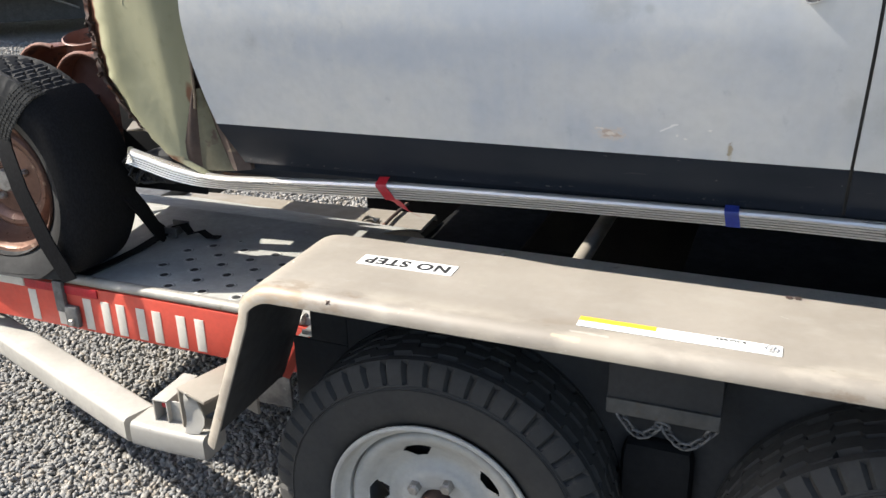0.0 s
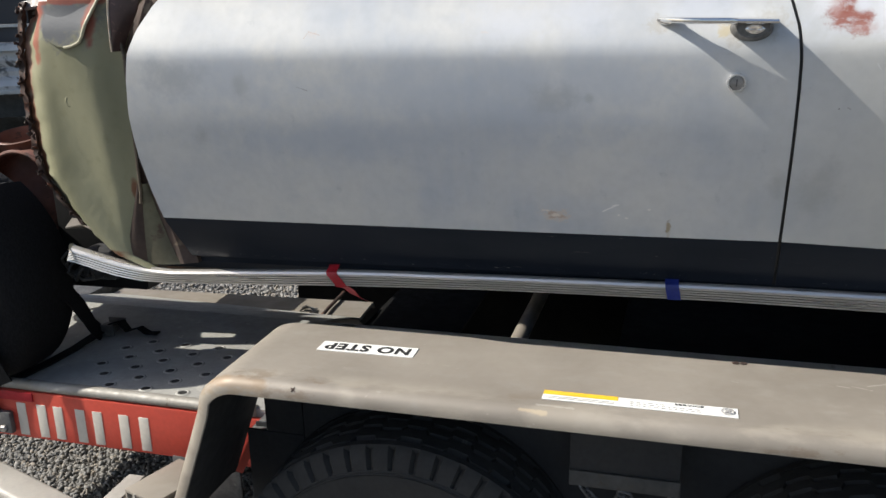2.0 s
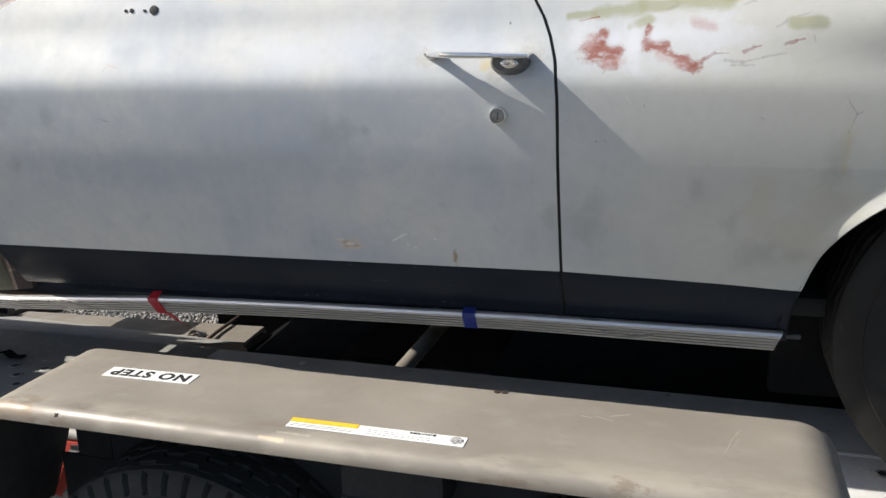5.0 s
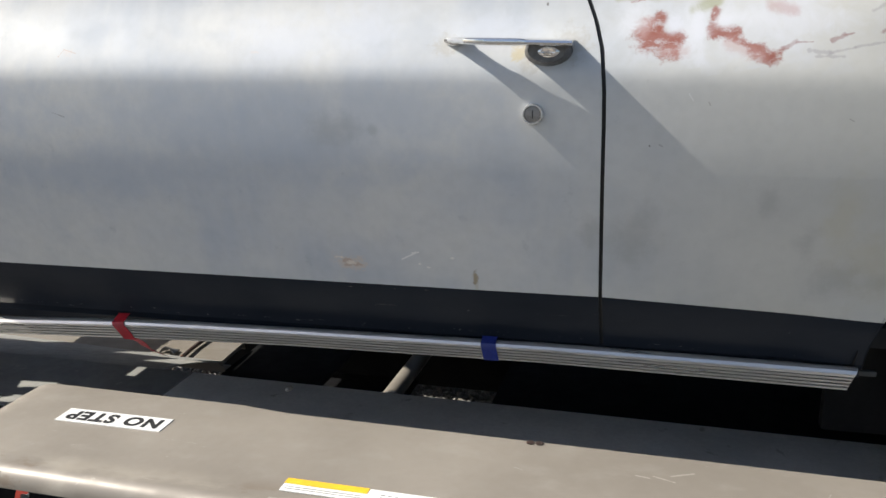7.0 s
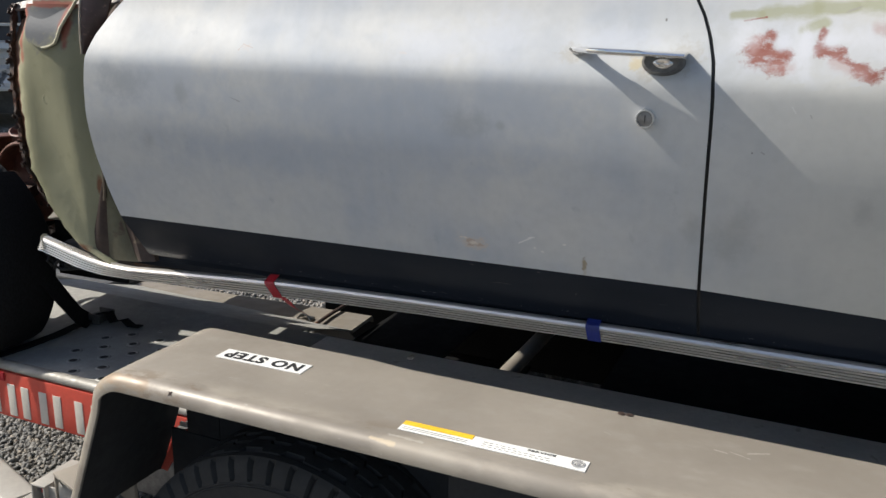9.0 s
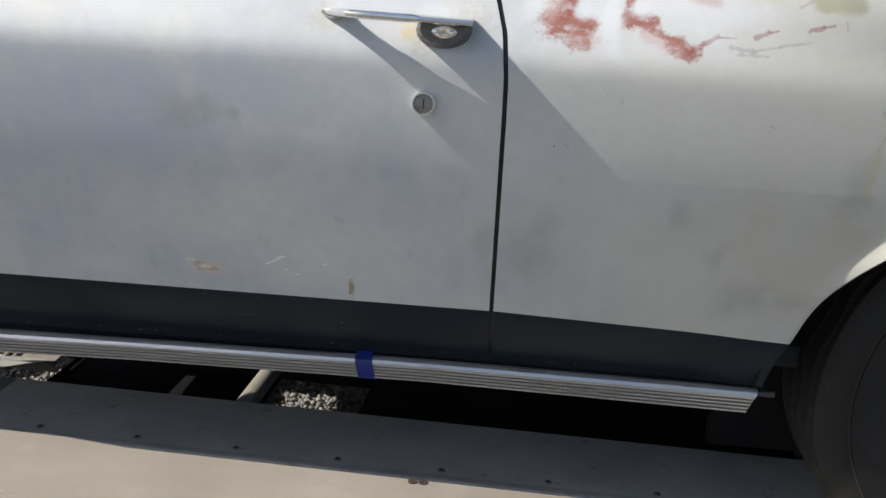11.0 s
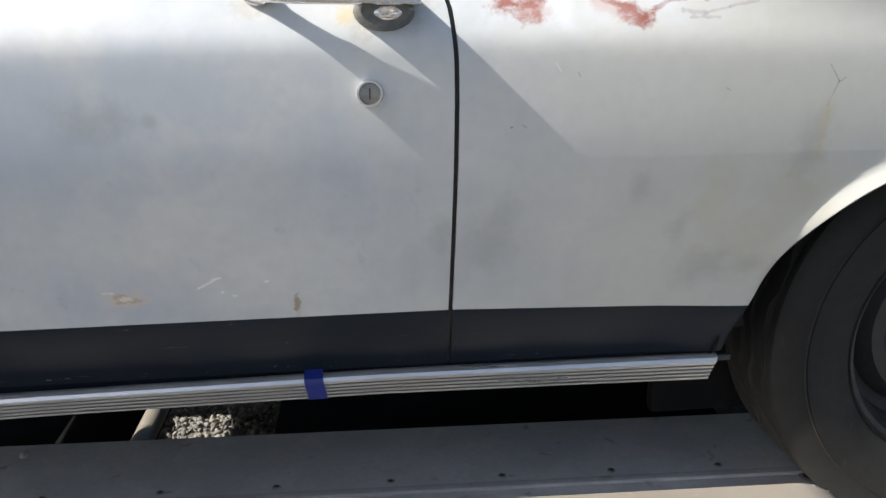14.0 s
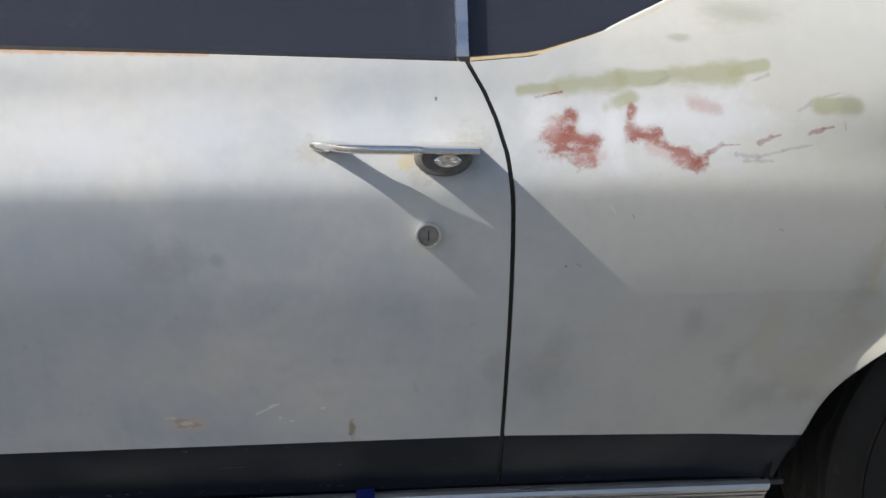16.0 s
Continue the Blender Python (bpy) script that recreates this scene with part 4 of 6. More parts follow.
part("cowl_vent", block(-1.50, -1.36, 0.10, 0.16, 1.452, 1.458, 0.002, Matrix.Translation((-1.43, 0.13, 1.455)) @ Matrix.Rotation(radians(-9), 4, 'Y') @ Matrix.Translation((1.43, -0.13, -1.455))), RUBBER_AND_GAP, car, "dark cowl vent strip")

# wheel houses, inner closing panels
part("inner_wheel_house", block(0.41, 1.25, 0.26, 0.29, 0.62, 1.35, 0.01), RECESS_BLACK, car, "dark inner wheel house")
part("inner_wheel_house", block(0.41, 1.25, 2 * MID - 0.29, 2 * MID - 0.26, 0.62, 1.35, 0.01), BLACK, car)
for y0, y1 in ((-0.03, 0.26), (2 * MID - 0.26, 2 * MID + 0.03)):
    bm = bmesh.new()
    rows = []
    for i in range(35):
        a = math.pi * (-0.05 + 1.1 * i / 34)
        yy = [y if 0 < a < math.pi else (y + 0.05 if abs(y - MID) > 0.7 and y < MID else y - 0.05 if abs(y - MID) > 0.7 else y) for y in (y0, y1)]
        rows.append([(ARCH_X - 0.415 * math.cos(a), y, 0.86 + 0.345 * math.sin(a)) for y in yy])
    loft(bm, rows)
    part("wheel_tub", bm, RECESS_BLACK, car, "dark wheel tub")
part("tail_panel", block(2.03, 2.06, 0.06, 1.54, 0.85, 1.42, 0.01), PAINT, car)

# ---- glass house ----


def pane_y(z):
    return -0.028 + (z - 1.46) * 0.36


def flat_pane(name, outline, material, parent=None, label="", thick=0.004, mirror=False):
    bm = bmesh.new()
    a = [bm.verts.new((x, (2 * MID - pane_y(z)) if mirror else pane_y(z), z)) for x, z in outline]
    b = [bm.verts.new((x, (2 * MID - pane_y(z) - thick) if mirror else pane_y(z) + thick, z)) for x, z in outline]
    bm.faces.new(a), bm.faces.new(b[::-1])
    for i in range(len(a)):
        k = (i + 1) % len(a)
        bm.faces.new((a[i], a[k], b[k], b[i]))
    return part(name, bm, material, parent or car, label, 0)


def pane_bar(name, pts, w, depth, material, label="", lift=0.006):
    bm = bmesh.new()
    tube(bm, [(x, pane_y(z) - lift, z) for x, z in pts], 0, up=(0, -1, 0.3), flat=(w, depth))
    return part(name, bm, material, car, label)


TOP = 1.88
for mir in (False, True):
    g = flat_pane("side_window", [(-0.735, 1.465), (-0.062, 1.450), (-0.062, TOP), (-0.60, TOP)], GLASS, None, "dark raised side window", mirror=mir)
    q = flat_pane("quarter_window", [(-0.048, 1.450), (0.03, 1.455), (0.135, 1.485), (0.217, 1.522), (0.33, 1.58), (0.48, 1.66), (0.52, 1.70), (0.40, TOP), (-0.048, TOP)], GLASS, None,
                  "dark rear quarter window", mirror=mir)
    w = flat_pane("vent_window", [(-0.99, 1.478), (-0.752, 1.468), (-0.645, 1.83)], GLASS, None, "small triangular vent window", mirror=mir)
    for o in (g, q, w):
        o.visible_shadow = False
    if mir:
        continue
    pane_bar("window_divider", [(-0.057, 1.452), (-0.057, TOP)], 0.014, 0.014, TRIM, "polished metal window divider")
    pane_bar("vent_post", [(-0.748, 1.472), (-0.640, 1.84)], 0.013, 0.012, TRIM, "bright vent window post")
    pane_bar("vent_frame", [(-0.985, 1.511), (-0.755, 1.500)], 0.012, 0.012, TRIM, "bright vent window frame", 0.004)
    pane_bar("vent_frame", [(-0.985, 1.511), (-0.70, 1.80)], 0.012, 0.012, TRIM, "", 0.004)
    pane_bar("vent_seal", [(-1.03, 1.486), (-0.755, 1.478)], 0.024, 0.014, RUBBER_AND_GAP, "black vent window rubber", -0.002)
    pane_bar("window_seal", [(-0.75, 1.4795), (-0.35, 1.4675), (-0.06, 1.4575)], 0.006, 0.012, RUBBER_AND_GAP, "black rubber along the window sill", 0.004)
    pane_bar("window_seal", [(-0.05, 1.458), (0.03, 1.464), (0.135, 1.494), (0.217, 1.531), (0.33, 1.589), (0.48, 1.669)], 0.010, 0.016, RUBBER_AND_GAP, "", 0.008)
    bm = bmesh.new()
    xs = [-0.05 + 0.53 * i / 24 for i in range(25)]
    tube(bm, [(x, side(x, sill(x)) + 0.006, sill(x) + 0.002) for x in xs], 0, up=(0, -1, 0.4), flat=(0.004, 0.007))
    part("window_lip", bm, CREAM, car, "cream painted lip under the quarter window")
# pillars, windscreen edge and roof
for mir in (False, True):
    def my(y):
        return 2 * MID - y if mir else y
    bm = bmesh.new()
    tube(bm, [(-1.075, my(0.000), 1.500), (-0.86, my(0.05), 1.72), (-0.68, my(0.12), 1.885)], 0, up=(0, -1, 0.3), flat=(0.042, 0.05))
    part("windscreen_pillar", bm, PAINT, car, "worn white windscreen pillar")
    bm = bmesh.new()
    tube(bm, [(-1.055, my(-0.034), 1.487), (-0.835, my(0.036), 1.715), (-0.665, my(0.10), 1.875)], 0, up=(0, -1, 0.3), flat=(0.010, 0.02))
    part("pillar_trim", bm, TRIM, car, "bright drip trim")
bm = bmesh.new()
rows = []
for i in range(17):
    u = i / 16
    x = -0.72 + 1.75 * u
    rows.append([Vector((x, 0.105 + 1.39 * j / 12, 1.885 + 0.07 * math.sin(math.pi * j / 12) - 0.22 * ease(u, 0.62, 1.0) + 0.02 * math.sin(math.pi * u))) for j in range(13)])
sheet(bm, rows, (0, 0, -0.03))
part("roof", bm, PAINT, car, "worn white roof")
bm = bmesh.new()
rows = [[Vector((0.98 + 0.35 * i / 4, 0.10 + 1.40 * j / 6, 1.70 - 0.22 * i / 4)) for j in range(7)] for i in range(5)]
sheet(bm, rows, (0, 0, -0.006))
ws = part("rear_screen", bm, GLASS, car, "sloping rear glass")
ws.visible_shadow = False
bm = bmesh.new()
rows = [[Vector((1.30 + 0.75 * i / 6, 0.06 + 1.48 * j / 6, 1.50 - 0.09 * (i / 6) ** 2)) for j in range(7)] for i in range(7)]
sheet(bm, rows, (0, 0, -0.02))
part("boot_lid", bm, PAINT, car)
bm = bmesh.new()
rows = [[Vector((-1.07 + 0.40 * i / 4, 0.03 + 0.08 * i / 4 + (1.54 - 0.16 * i / 4) * j / 8, 1.50 + 0.385 * i / 4 + 0.02 * math.sin(math.pi * j / 8))) for j in range(9)] for i in range(5)]
sheet(bm, rows, (0.004, 0, -0.004))
ws = part("windscreen", bm, GLASS, car, "raked windscreen")
ws.visible_shadow = False
# dark cabin
bm = block(-1.33, 1.3, 0.08, MID - TUN - 0.01, 0.86, 0.90, 0.01)
box(bm, -1.33, 1.3, MID + TUN + 0.01, 1.52, 0.86, 0.90, 0.01)
part("cabin_floor", bm, BLACK, car, "dark cabin floor")
for y in (0.02, 1.56):
    part("door_trim", block(-1.2, 0.36, y, y + 0.02, 0.88, 1.44, 0.01), BLACK, car, "black inner door trim")
bm = block(-0.25, 0.15, 0.15, 1.45, 0.90, 1.15, 0.05)
box(bm, 0.05, 0.22, 0.15, 1.45, 1.10, 1.52, 0.05)
part("front_seat", bm, BLACK, car, "dark bench seat")
part("dashboard", block(-1.25, -0.95, 0.08, 1.52, 1.20, 1.44, 0.04), BLACK, car, "dark dashboard")

# ---- handle and lock on the door ----


def door_handle():
    bm = bmesh.new()
    rows = []
    n = 40
    for i in range(n + 1):
        u = i / n
        x = -0.241 + 0.191 * u
        z = 1.3685 - 0.004 * u
        s = side(x, z)
        outer = float(np.interp(x, (-0.241, -0.235, -0.222, -0.210, -0.200, -0.185, -0.05), (0.002, 0.011, 0.025, 0.037, 0.046, 0.052, 0.056)))
        inner = float(np.interp(x, (-0.241, -0.214, -0.207, -0.198, -0.188, -0.165, -0.126, -0.110, -0.05), (-0.004, -0.003, 0.009, 0.021, 0.029, 0.037, 0.0415, -0.003, -0.003)))
        h = 0.0042 * ease(u, -0.12, 0.14) + 0.0010
        ring = []
        for k in range(16):
            a = 2 * math.pi * k / 16
            c, q = math.cos(a), math.sin(a)
            ring.append(Vector((x, s - (inner + outer) / 2 - (outer - inner) / 2 * math.copysign(abs(c) ** 0.6, c), z + h * math.copysign(abs(q) ** 0.6, q))))
        rows.append(ring)
    loft(bm, rows, ring=True, caps=True)
    # foot under the front end
    rows = []
    for i in range(6):
        u = i / 5
        x = -0.241 + 0.036 * u
        s = side(x, 1.360)
        drop = 0.010 * math.sin(math.pi * min(u * 1.1, 1))
        out = 0.002 + 0.022 * u
        rows.append([Vector((x, s + 0.005, 1.370)), Vector((x, s - out, 1.369)), Vector((x, s - out * 0.8, 1.366 - drop * 0.5)), Vector((x, s + 0.005, 1.364 - drop))])
    loft(bm, rows, ring=True, caps=True)
    h = part("door_handle", bm, CHROME, door, "chrome pull handle")
    # housing of the push button
    bm = bmesh.new()
    rows = []
    for j in range(7):
        v = j / 6
        ring = []
        for k in range(20):
            a = 2 * math.pi * k / 20
            rx, rz = 0.0335 * (1.05 - 0.26 * v ** 2), 0.022 * (1.05 - 0.30 * v ** 2)
            x, z = -0.087 + rx * math.cos(a), 1.351 + rz * math.sin(a) + 0.003 * v
            z = min(z, 1.3655)
            ring.append(Vector((x, side(-0.089, 1.351) + 0.008 - 0.034 * v, z)))
        rows.append(ring)
    loft(bm, rows, ring=True, caps=True)
    part("button_housing", bm, GALV_DARK, door, "dull grey handle housing")
    bm = bmesh.new()
    for i, (a, b, y) in enumerate(((0.0155, 0.0075, -0.029), (0.0125, 0.0055, -0.032))):
        rows = []
        for rr, dy in ((1.0, 0.0), (1.0, -0.003), (0.8, -0.004), (0.0001, -0.0035 + 0.003 * i)):
            ring = []
            for k in range(24):
                t = 2 * math.pi * k / 24
                ring.append(Vector((-0.084 + a * rr * math.cos(t), side(-0.089, 1.351) + y + dy + 0.005, 1.352 + b * rr * math.copysign(abs(math.sin(t)) ** 1.35, math.sin(t)))))
            rows.append(ring)
        loft(bm, rows, ring=True)
    part("push_button", bm, CHROME, door, "small chrome eye-shaped push button")


door_handle()
ky = side(-0.106, 1.264)
bm = bmesh.new()
lathe(bm, [(0.0150, 0.004), (0.0150, -0.008), (0.0142, -0.0105), (0.0126, -0.0105), (0.0118, -0.008), (0.0115, -0.0075), (0.0001, -0.0068)], (-0.106, ky, 1.264), 40)
part("lock_cylinder", bm, TRIM, door, "round metal key lock")
bm = bmesh.new()
lathe(bm, [(0.0117, -0.0070), (0.0117, -0.0082), (0.0104, -0.0086), (0.0001, -0.0086)], (-0.106, ky, 1.264), 32)
part("lock_face", bm, worn("dull_lock_face", (0.30, 0.29, 0.28), (0.22, 0.21, 0.20), None, 0.45, 0.7, 80, 0.05), door, "dull grey lock face")
part("keyhole", block(-0.1068, -0.1052, ky - 0.0092, ky - 0.004, 1.258, 1.270, 0), INK, door, "dark key slot")
# mirror holes
for x, z, r in ((-0.856, 1.457, 0.0030), (-0.843, 1.457, 0.0042), (-0.814, 1.456, 0.0030), (-0.794, 1.457, 0.0092)):
    bm = bmesh.new()
    y = side(x, z)
    slope = math.atan2(side(x, z + 0.01) - side(x, z - 0.01), 0.02)
    lathe(bm, [(r, 0.004), (r, -0.0018), (r * 0.92, -0.0022), (0.0001, -0.0022)], (0, 0, 0), 22)
    bmesh.ops.transform(bm, matrix=Matrix.Translation((x, y, z)) @ Matrix.Rotation(-slope, 4, 'X'), verts=bm.verts)
    part("mirror_hole", bm, BLACK, door, "dark drilled mirror hole")
# black strip behind the door edge, standing in for the gap's shade
bm = bmesh.new()
rows = []
for i in range(31):
    z = 0.868 + (1.465 - 0.868) * i / 30
    x = door_back(z)
    rows.append([Vector((x - 0.008, side(x, z) + 0.006, z)), Vector((x + 0.008, side(x, z) + 0.006, z))])
sheet(bm, rows, (0, 0.03, 0))
part("door_gap_strip", bm, RUBBER_AND_GAP, car, "black strip standing in for the shade in the door gap")

# ---- ribbed moulding along the rocker ----


def moulding():
    bm = bmesh.new()
    # cross-section: (out, up) from its lower back edge
    prof = [(0.0, 0.044), (0.010, 0.046), (0.017, 0.043), (0.0200, 0.037), (0.0195, 0.0325), (0.0180, 0.0300), (0.0125, 0.0292)]
    z = 0.0275
    for k in range(4):
        o = 0.0190 + k * 0.0003
        prof += [(o - 0.009, z + 0.0008), (o, z), (o - 0.0004, z - 0.0036), (o - 0.009, z - 0.0046)]
        z -= 0.0068
    prof += [(0.006, -0.001), (0.0, 0.0)]
    # along the car: x, y, lower edge, height of the section
    low = ((-1.535, 0.862), (-1.486, 0.850), (-1.44, 0.836), (-1.39, 0.823), (-1.33, 0.813), (-1.26, 0.810), (-1.21, 0.810), (-0.866, 0.821), (-0.55, 0.829), (-0.1, 0.8325), (0.395, 0.8245))
    top = ((-1.535, 0.893), (-1.486, 0.879), (-1.44, 0.867), (-1.39, 0.854), (-1.33, 0.843), (-1.28, 0.839), (-1.21, 0.842), (-0.866, 0.8565), (-0.55, 0.861), (-0.1, 0.8655), (0.395, 0.862))
    out = ((-1.535, -0.030), (-1.40, -0.024), (-1.26, -0.018), (-1.15, -0.012), (-0.74, -0.004), (0.395, -0.002))
    stations = []
    for i in range(60):
        x = -1.535 + 1.93 * i / 59
        y, a, b = (float(np.interp(x, [q[0] for q in w], [q[1] for q in w])) for w in (out, low, top))
        stations.append((x, y, a, (b - a) / 0.046))
    xs = [s[0] for s in stations]
    rows = []
    for i in range(121):
        x = -1.535 + (0.395 + 1.535) * i / 120
        y, zz, h = (float(np.interp(x, xs, [s[k] for s in stations])) for k in (1, 2, 3))
        ring = []
        for o, u in prof:
            cut = 0.016 * (1 - u / 0.046) * (1 if i == 120 else 0) - (0.012 + 0.026 * (1 - u / 0.046)) * (1 if i == 0 else 0)
            twist = 0.55 * (1 - ease(x, -1.42, -1.22))
            ring.append(Vector((x - cut, y - o - twist * (0.046 - u) * h, zz + u * h)))
        rows.append(ring)
    loft(bm, rows, ring=True, caps=True)
    return part("side_moulding", bm, RIBBED, car, "bright ribbed metal rocker moulding, front end bent and hanging loose", 18), stations


mould, MST = moulding()


def wrap(name, x, w, material, label, tail=False):
    """A band of tape round the moulding."""
    lean = 1.0 if tail else 0.25
    xs = [s[0] for s in MST]
    bm = bmesh.new()
    rows = []
    for i in range(3):
        xx = x + w * (i / 2 - 0.5)
        y, z, h = (float(np.interp(xx, xs, [s[k] for s in MST])) for k in (1, 2, 3))
        rows.append([Vector((xx + d, y - o, z + u * h)) for o, u, d in ((-0.004, 0.056, 0), (0.008, 0.0495, 0), (0.0195, 0.044, 0), (0.0222, 0.037, 0.002 * lean), (0.0208, 0.020, 0.012 * lean), (0.0195, 0.001, 0.022 * lean), (0.0, -0.003, 0.024 * lean))])
    sheet(bm, rows, (0, 0.0012, 0.0004))
    if tail:
        y, z, h = (float(np.interp(x, xs, [s[k] for s in MST])) for k in (1, 2, 3))
        rows = []
        for i in range(8):
            u = i / 7
            wide = w * (0.48 + 0.22 * u)
            rows.append([Vector((x + 0.021 + e * wide + 0.036 * u + 0.003 * math.sin(7 * u), y - 0.0185 + 0.034 * u + 0.003 * math.sin(6 * u + e), z + 0.003 - 0.040 * u - 0.008 * u * e)) for e in (-1, 0, 1)])
        sheet(bm, rows, (0.0, 0.0012, 0.0))
    return part(name, bm, material, mould, label)


wrap("tape", -0.897, 0.024, RED_TAPE, "loose red tape with a hanging tail", True)
wrap("tape", -0.190, 0.026, BLUE_TAPE, "blue tape wrapped tight")

# ---- wheels ----


def tyre_mesh(r, half, rim_r, n=144, style=0, flat=None, cx=0, cy=0, cz=0):
    """A tyre turned round y, with tread grooves cut in and shoulder lugs; flat squashes it on a support at that height."""
    bm = bmesh.new()
    prof = [(rim_r - 0.004, -half * 0.62), (rim_r + 0.006, -half * 0.80), (rim_r + 0.022, -half * 0.93), (rim_r + 0.05, -half * 1.02), ((rim_r + r) / 2 + 0.02, -half * 1.03),
            (r - 0.058, -half * 1.0), (r - 0.0555, -half * 1.022), (r - 0.053, -half * 0.995), (r - 0.0505, -half * 1.017), (r - 0.048, -half * 0.99), (r - 0.0455, -half * 1.010), (r - 0.043, -half * 0.985), (r - 0.036, -half * 0.975), (r - 0.030, -half * 0.96), (r - 0.012, -half * 0.90), (r - 0.003, -half * 0.82)]
    marks = (-0.80, -0.66, -0.60, -0.54, -0.40, -0.24, -0.18, -0.12, 0.0, 0.12, 0.18, 0.24, 0.40, 0.54, 0.60, 0.66, 0.80)
    grooves = {-0.60, -0.18, 0.18, 0.60}
    start = len(prof)
    prof += [(r - 0.002 * abs(m) ** 2, half * m) for m in marks]
    end = len(prof)
    prof += [(q, -y) for q, y in prof[:16][::-1]]

    def rad(q, y, a, j):
        step = int(a / (2 * math.pi) * n + 0.5)
        if start <= j < end:
            if marks[j - start] in grooves:
                return q - (0.011 if style == 0 else 0.008)
            if style == 1 and step % 2 == 0 and j not in (start, end - 1):
                return q - 0.0035
        elif style < 2 and j in (12, 13, 14, 15, len(prof) - 16, len(prof) - 15, len(prof) - 14, len(prof) - 13):
            if step % (6 if style == 0 else 3) == 0:
                return q - (0.003 if style else 0.011)
        return q
    rows = []
    for i in range(n):
        a = 2 * math.pi * i / n
        zig = 0.007 * (1 if (i // (6 if style == 0 else 3)) % 2 else -1)
        row = []
        for j, (q, y) in enumerate(prof):
            d = rad(q, y, a, j)
            yy = y
            if start <= j < end and 1 < j - start < len(marks) - 2:
                yy += zig
            p = Vector((cx + d * math.cos(a), cy + yy, cz + d * math.sin(a)))
            if style < 2 and 12 <= j <= 15 and i % (6 if style == 0 else 3) == 0:
                p.y += 0.001 if style else 0.005
            if flat is not None and p.z < flat + 0.10:
                k = ease(flat + 0.10 - p.z, 0.0, 0.16)
                p.y += math.copysign(0.022 * k, y) if abs(y) > half * 0.5 else 0
                p.z = max(p.z, flat + 0.002 + 0.03 * max(0.0, (d < r - 0.05)) * (1 - k))
            row.append(p)
        rows.append(row)
    loft(bm, rows, loop=True)
    return bm


def trailer_wheel(cx, cy, cz):
    """White steel wheel with five windows; the outer side looks towards -y."""
    w = thing("trailer_wheel", "black trailer tyre on a white steel rim under the fender", "wheel", (cx, cy, cz), "trailer wheels")
    part("tyre", tyre_mesh(0.332, 0.098, 0.190, 288, 0, None, cx, cy, cz), TYRE, w, "black ribbed trailer tyre, dusty")
    bm = bmesh.new()
    lathe(bm, [(0.190, -0.078), (0.199, -0.088), (0.2050, -0.094), (0.2045, -0.098), (0.200, -0.0995), (0.196, -0.098), (0.1925, -0.091), (0.1890, -0.080), (0.184, -0.073), (0.1765, -0.070), (0.174, -0.060), (0.168, -0.030), (0.165, 0.01), (0.178, 0.06), (0.192, 0.078)], (cx, cy, cz), 96)
    rim = part("rim", bm, RIM, w, "scuffed white steel rim")
    # dished disc with five windows cut as quads of a polar grid
    bm = bmesh.new()
    knots = (0.034, 0.037, 0.046, 0.068, 0.077, 0.086, 0.096, 0.105, 0.120, 0.134, 0.146, 0.157, 0.166, 0.172, 0.1735)
    depth = (-0.042, -0.050, -0.052, -0.052, -0.049, -0.041, -0.036, -0.036, -0.042, -0.051, -0.062, -0.070, -0.0715, -0.066, -0.055)
    rad = [0.034 + 0.1395 * i / 46 for i in range(47)]
    dish = [float(np.interp(q, knots, depth)) for q in rad]
    n = 300
    vs = []
    for i in range(n):
        a = 2 * math.pi * i / n
        vs.append([bm.verts.new((cx + q * math.cos(a), cy + y, cz + q * math.sin(a))) for q, y in zip(rad, dish)])
    for i in range(n):
        k = (i + 1) % n
        off = ((i + 0.5) / n * 5 - 108 / 72 + 0.5) % 1.0 - 0.5
        ang = abs(off) * 2 * math.pi / 5
        for j in range(len(rad) - 1):
            q = (rad[j] + rad[j + 1]) / 2
            if 0.106 < q < 0.139 and ang * q < 0.010 + 0.80 * (q - 0.106) and ang * q < 0.029 - 1.6 * max(q - 0.131, 0):
                continue
            bm.faces.new((vs[i][j], vs[i][j + 1], vs[k][j + 1], vs[k][j]))
    part("disc", bm, RIM, w, "white wheel disc with five windows")
    bm = bmesh.new()
    lathe(bm, [(0.036, -0.032), (0.033, -0.054), (0.031, -0.064), (0.026, -0.069), (0.018, -0.066), (0.0001, -0.065)], (cx, cy, cz), 30)
    part("hub", bm, DARK_RUST, w, "rusty hub cap")
    for k in range(5):
        a = radians(68 + 72 * k)
        bm = bmesh.new()
        lathe(bm, [(0.0135, 0.0), (0.0125, -0.015), (0.009, -0.020), (0.0001, -0.021)], (cx + 0.058 * math.cos(a), cy - 0.050, cz + 0.058 * math.sin(a)), 6)
        part("lug_nut", bm, BOLT, w, "grey lug nut", 20)
    part("drum", block(cx - 0.11, cx + 0.11, cy + 0.0, cy + 0.06, cz - 0.11, cz + 0.11, 0.03), BLACK, w, "dark brake drum")
    return w


# ---- trailer; it stands turned a little against the car ----
YAW = Matrix.Translation((-0.93, -0.205, 0)) @ Matrix.Rotation(radians(-2.2), 4, 'Z') @ Matrix.Translation((0.93, 0.205, 0))


def turned(bm):
    bmesh.ops.transform(bm, matrix=YAW, verts=bm.verts)
    return bm


trailer = thing("car_trailer", "tan steel two-axle car trailer with red side panels on gravel", "trailer", (-0.3, 0.4, 0.0))


def tpart(name, bm, material, parent=None, label="", smooth=35):
    return part(name, turned(bm), material, parent or trailer, label, smooth)


DECK = 0.545
FRONT = -2.25
# fender: a swept sheet with a rolled outer skirt
FTOP, FIN, FOUT = 0.808, -0.205, -0.476


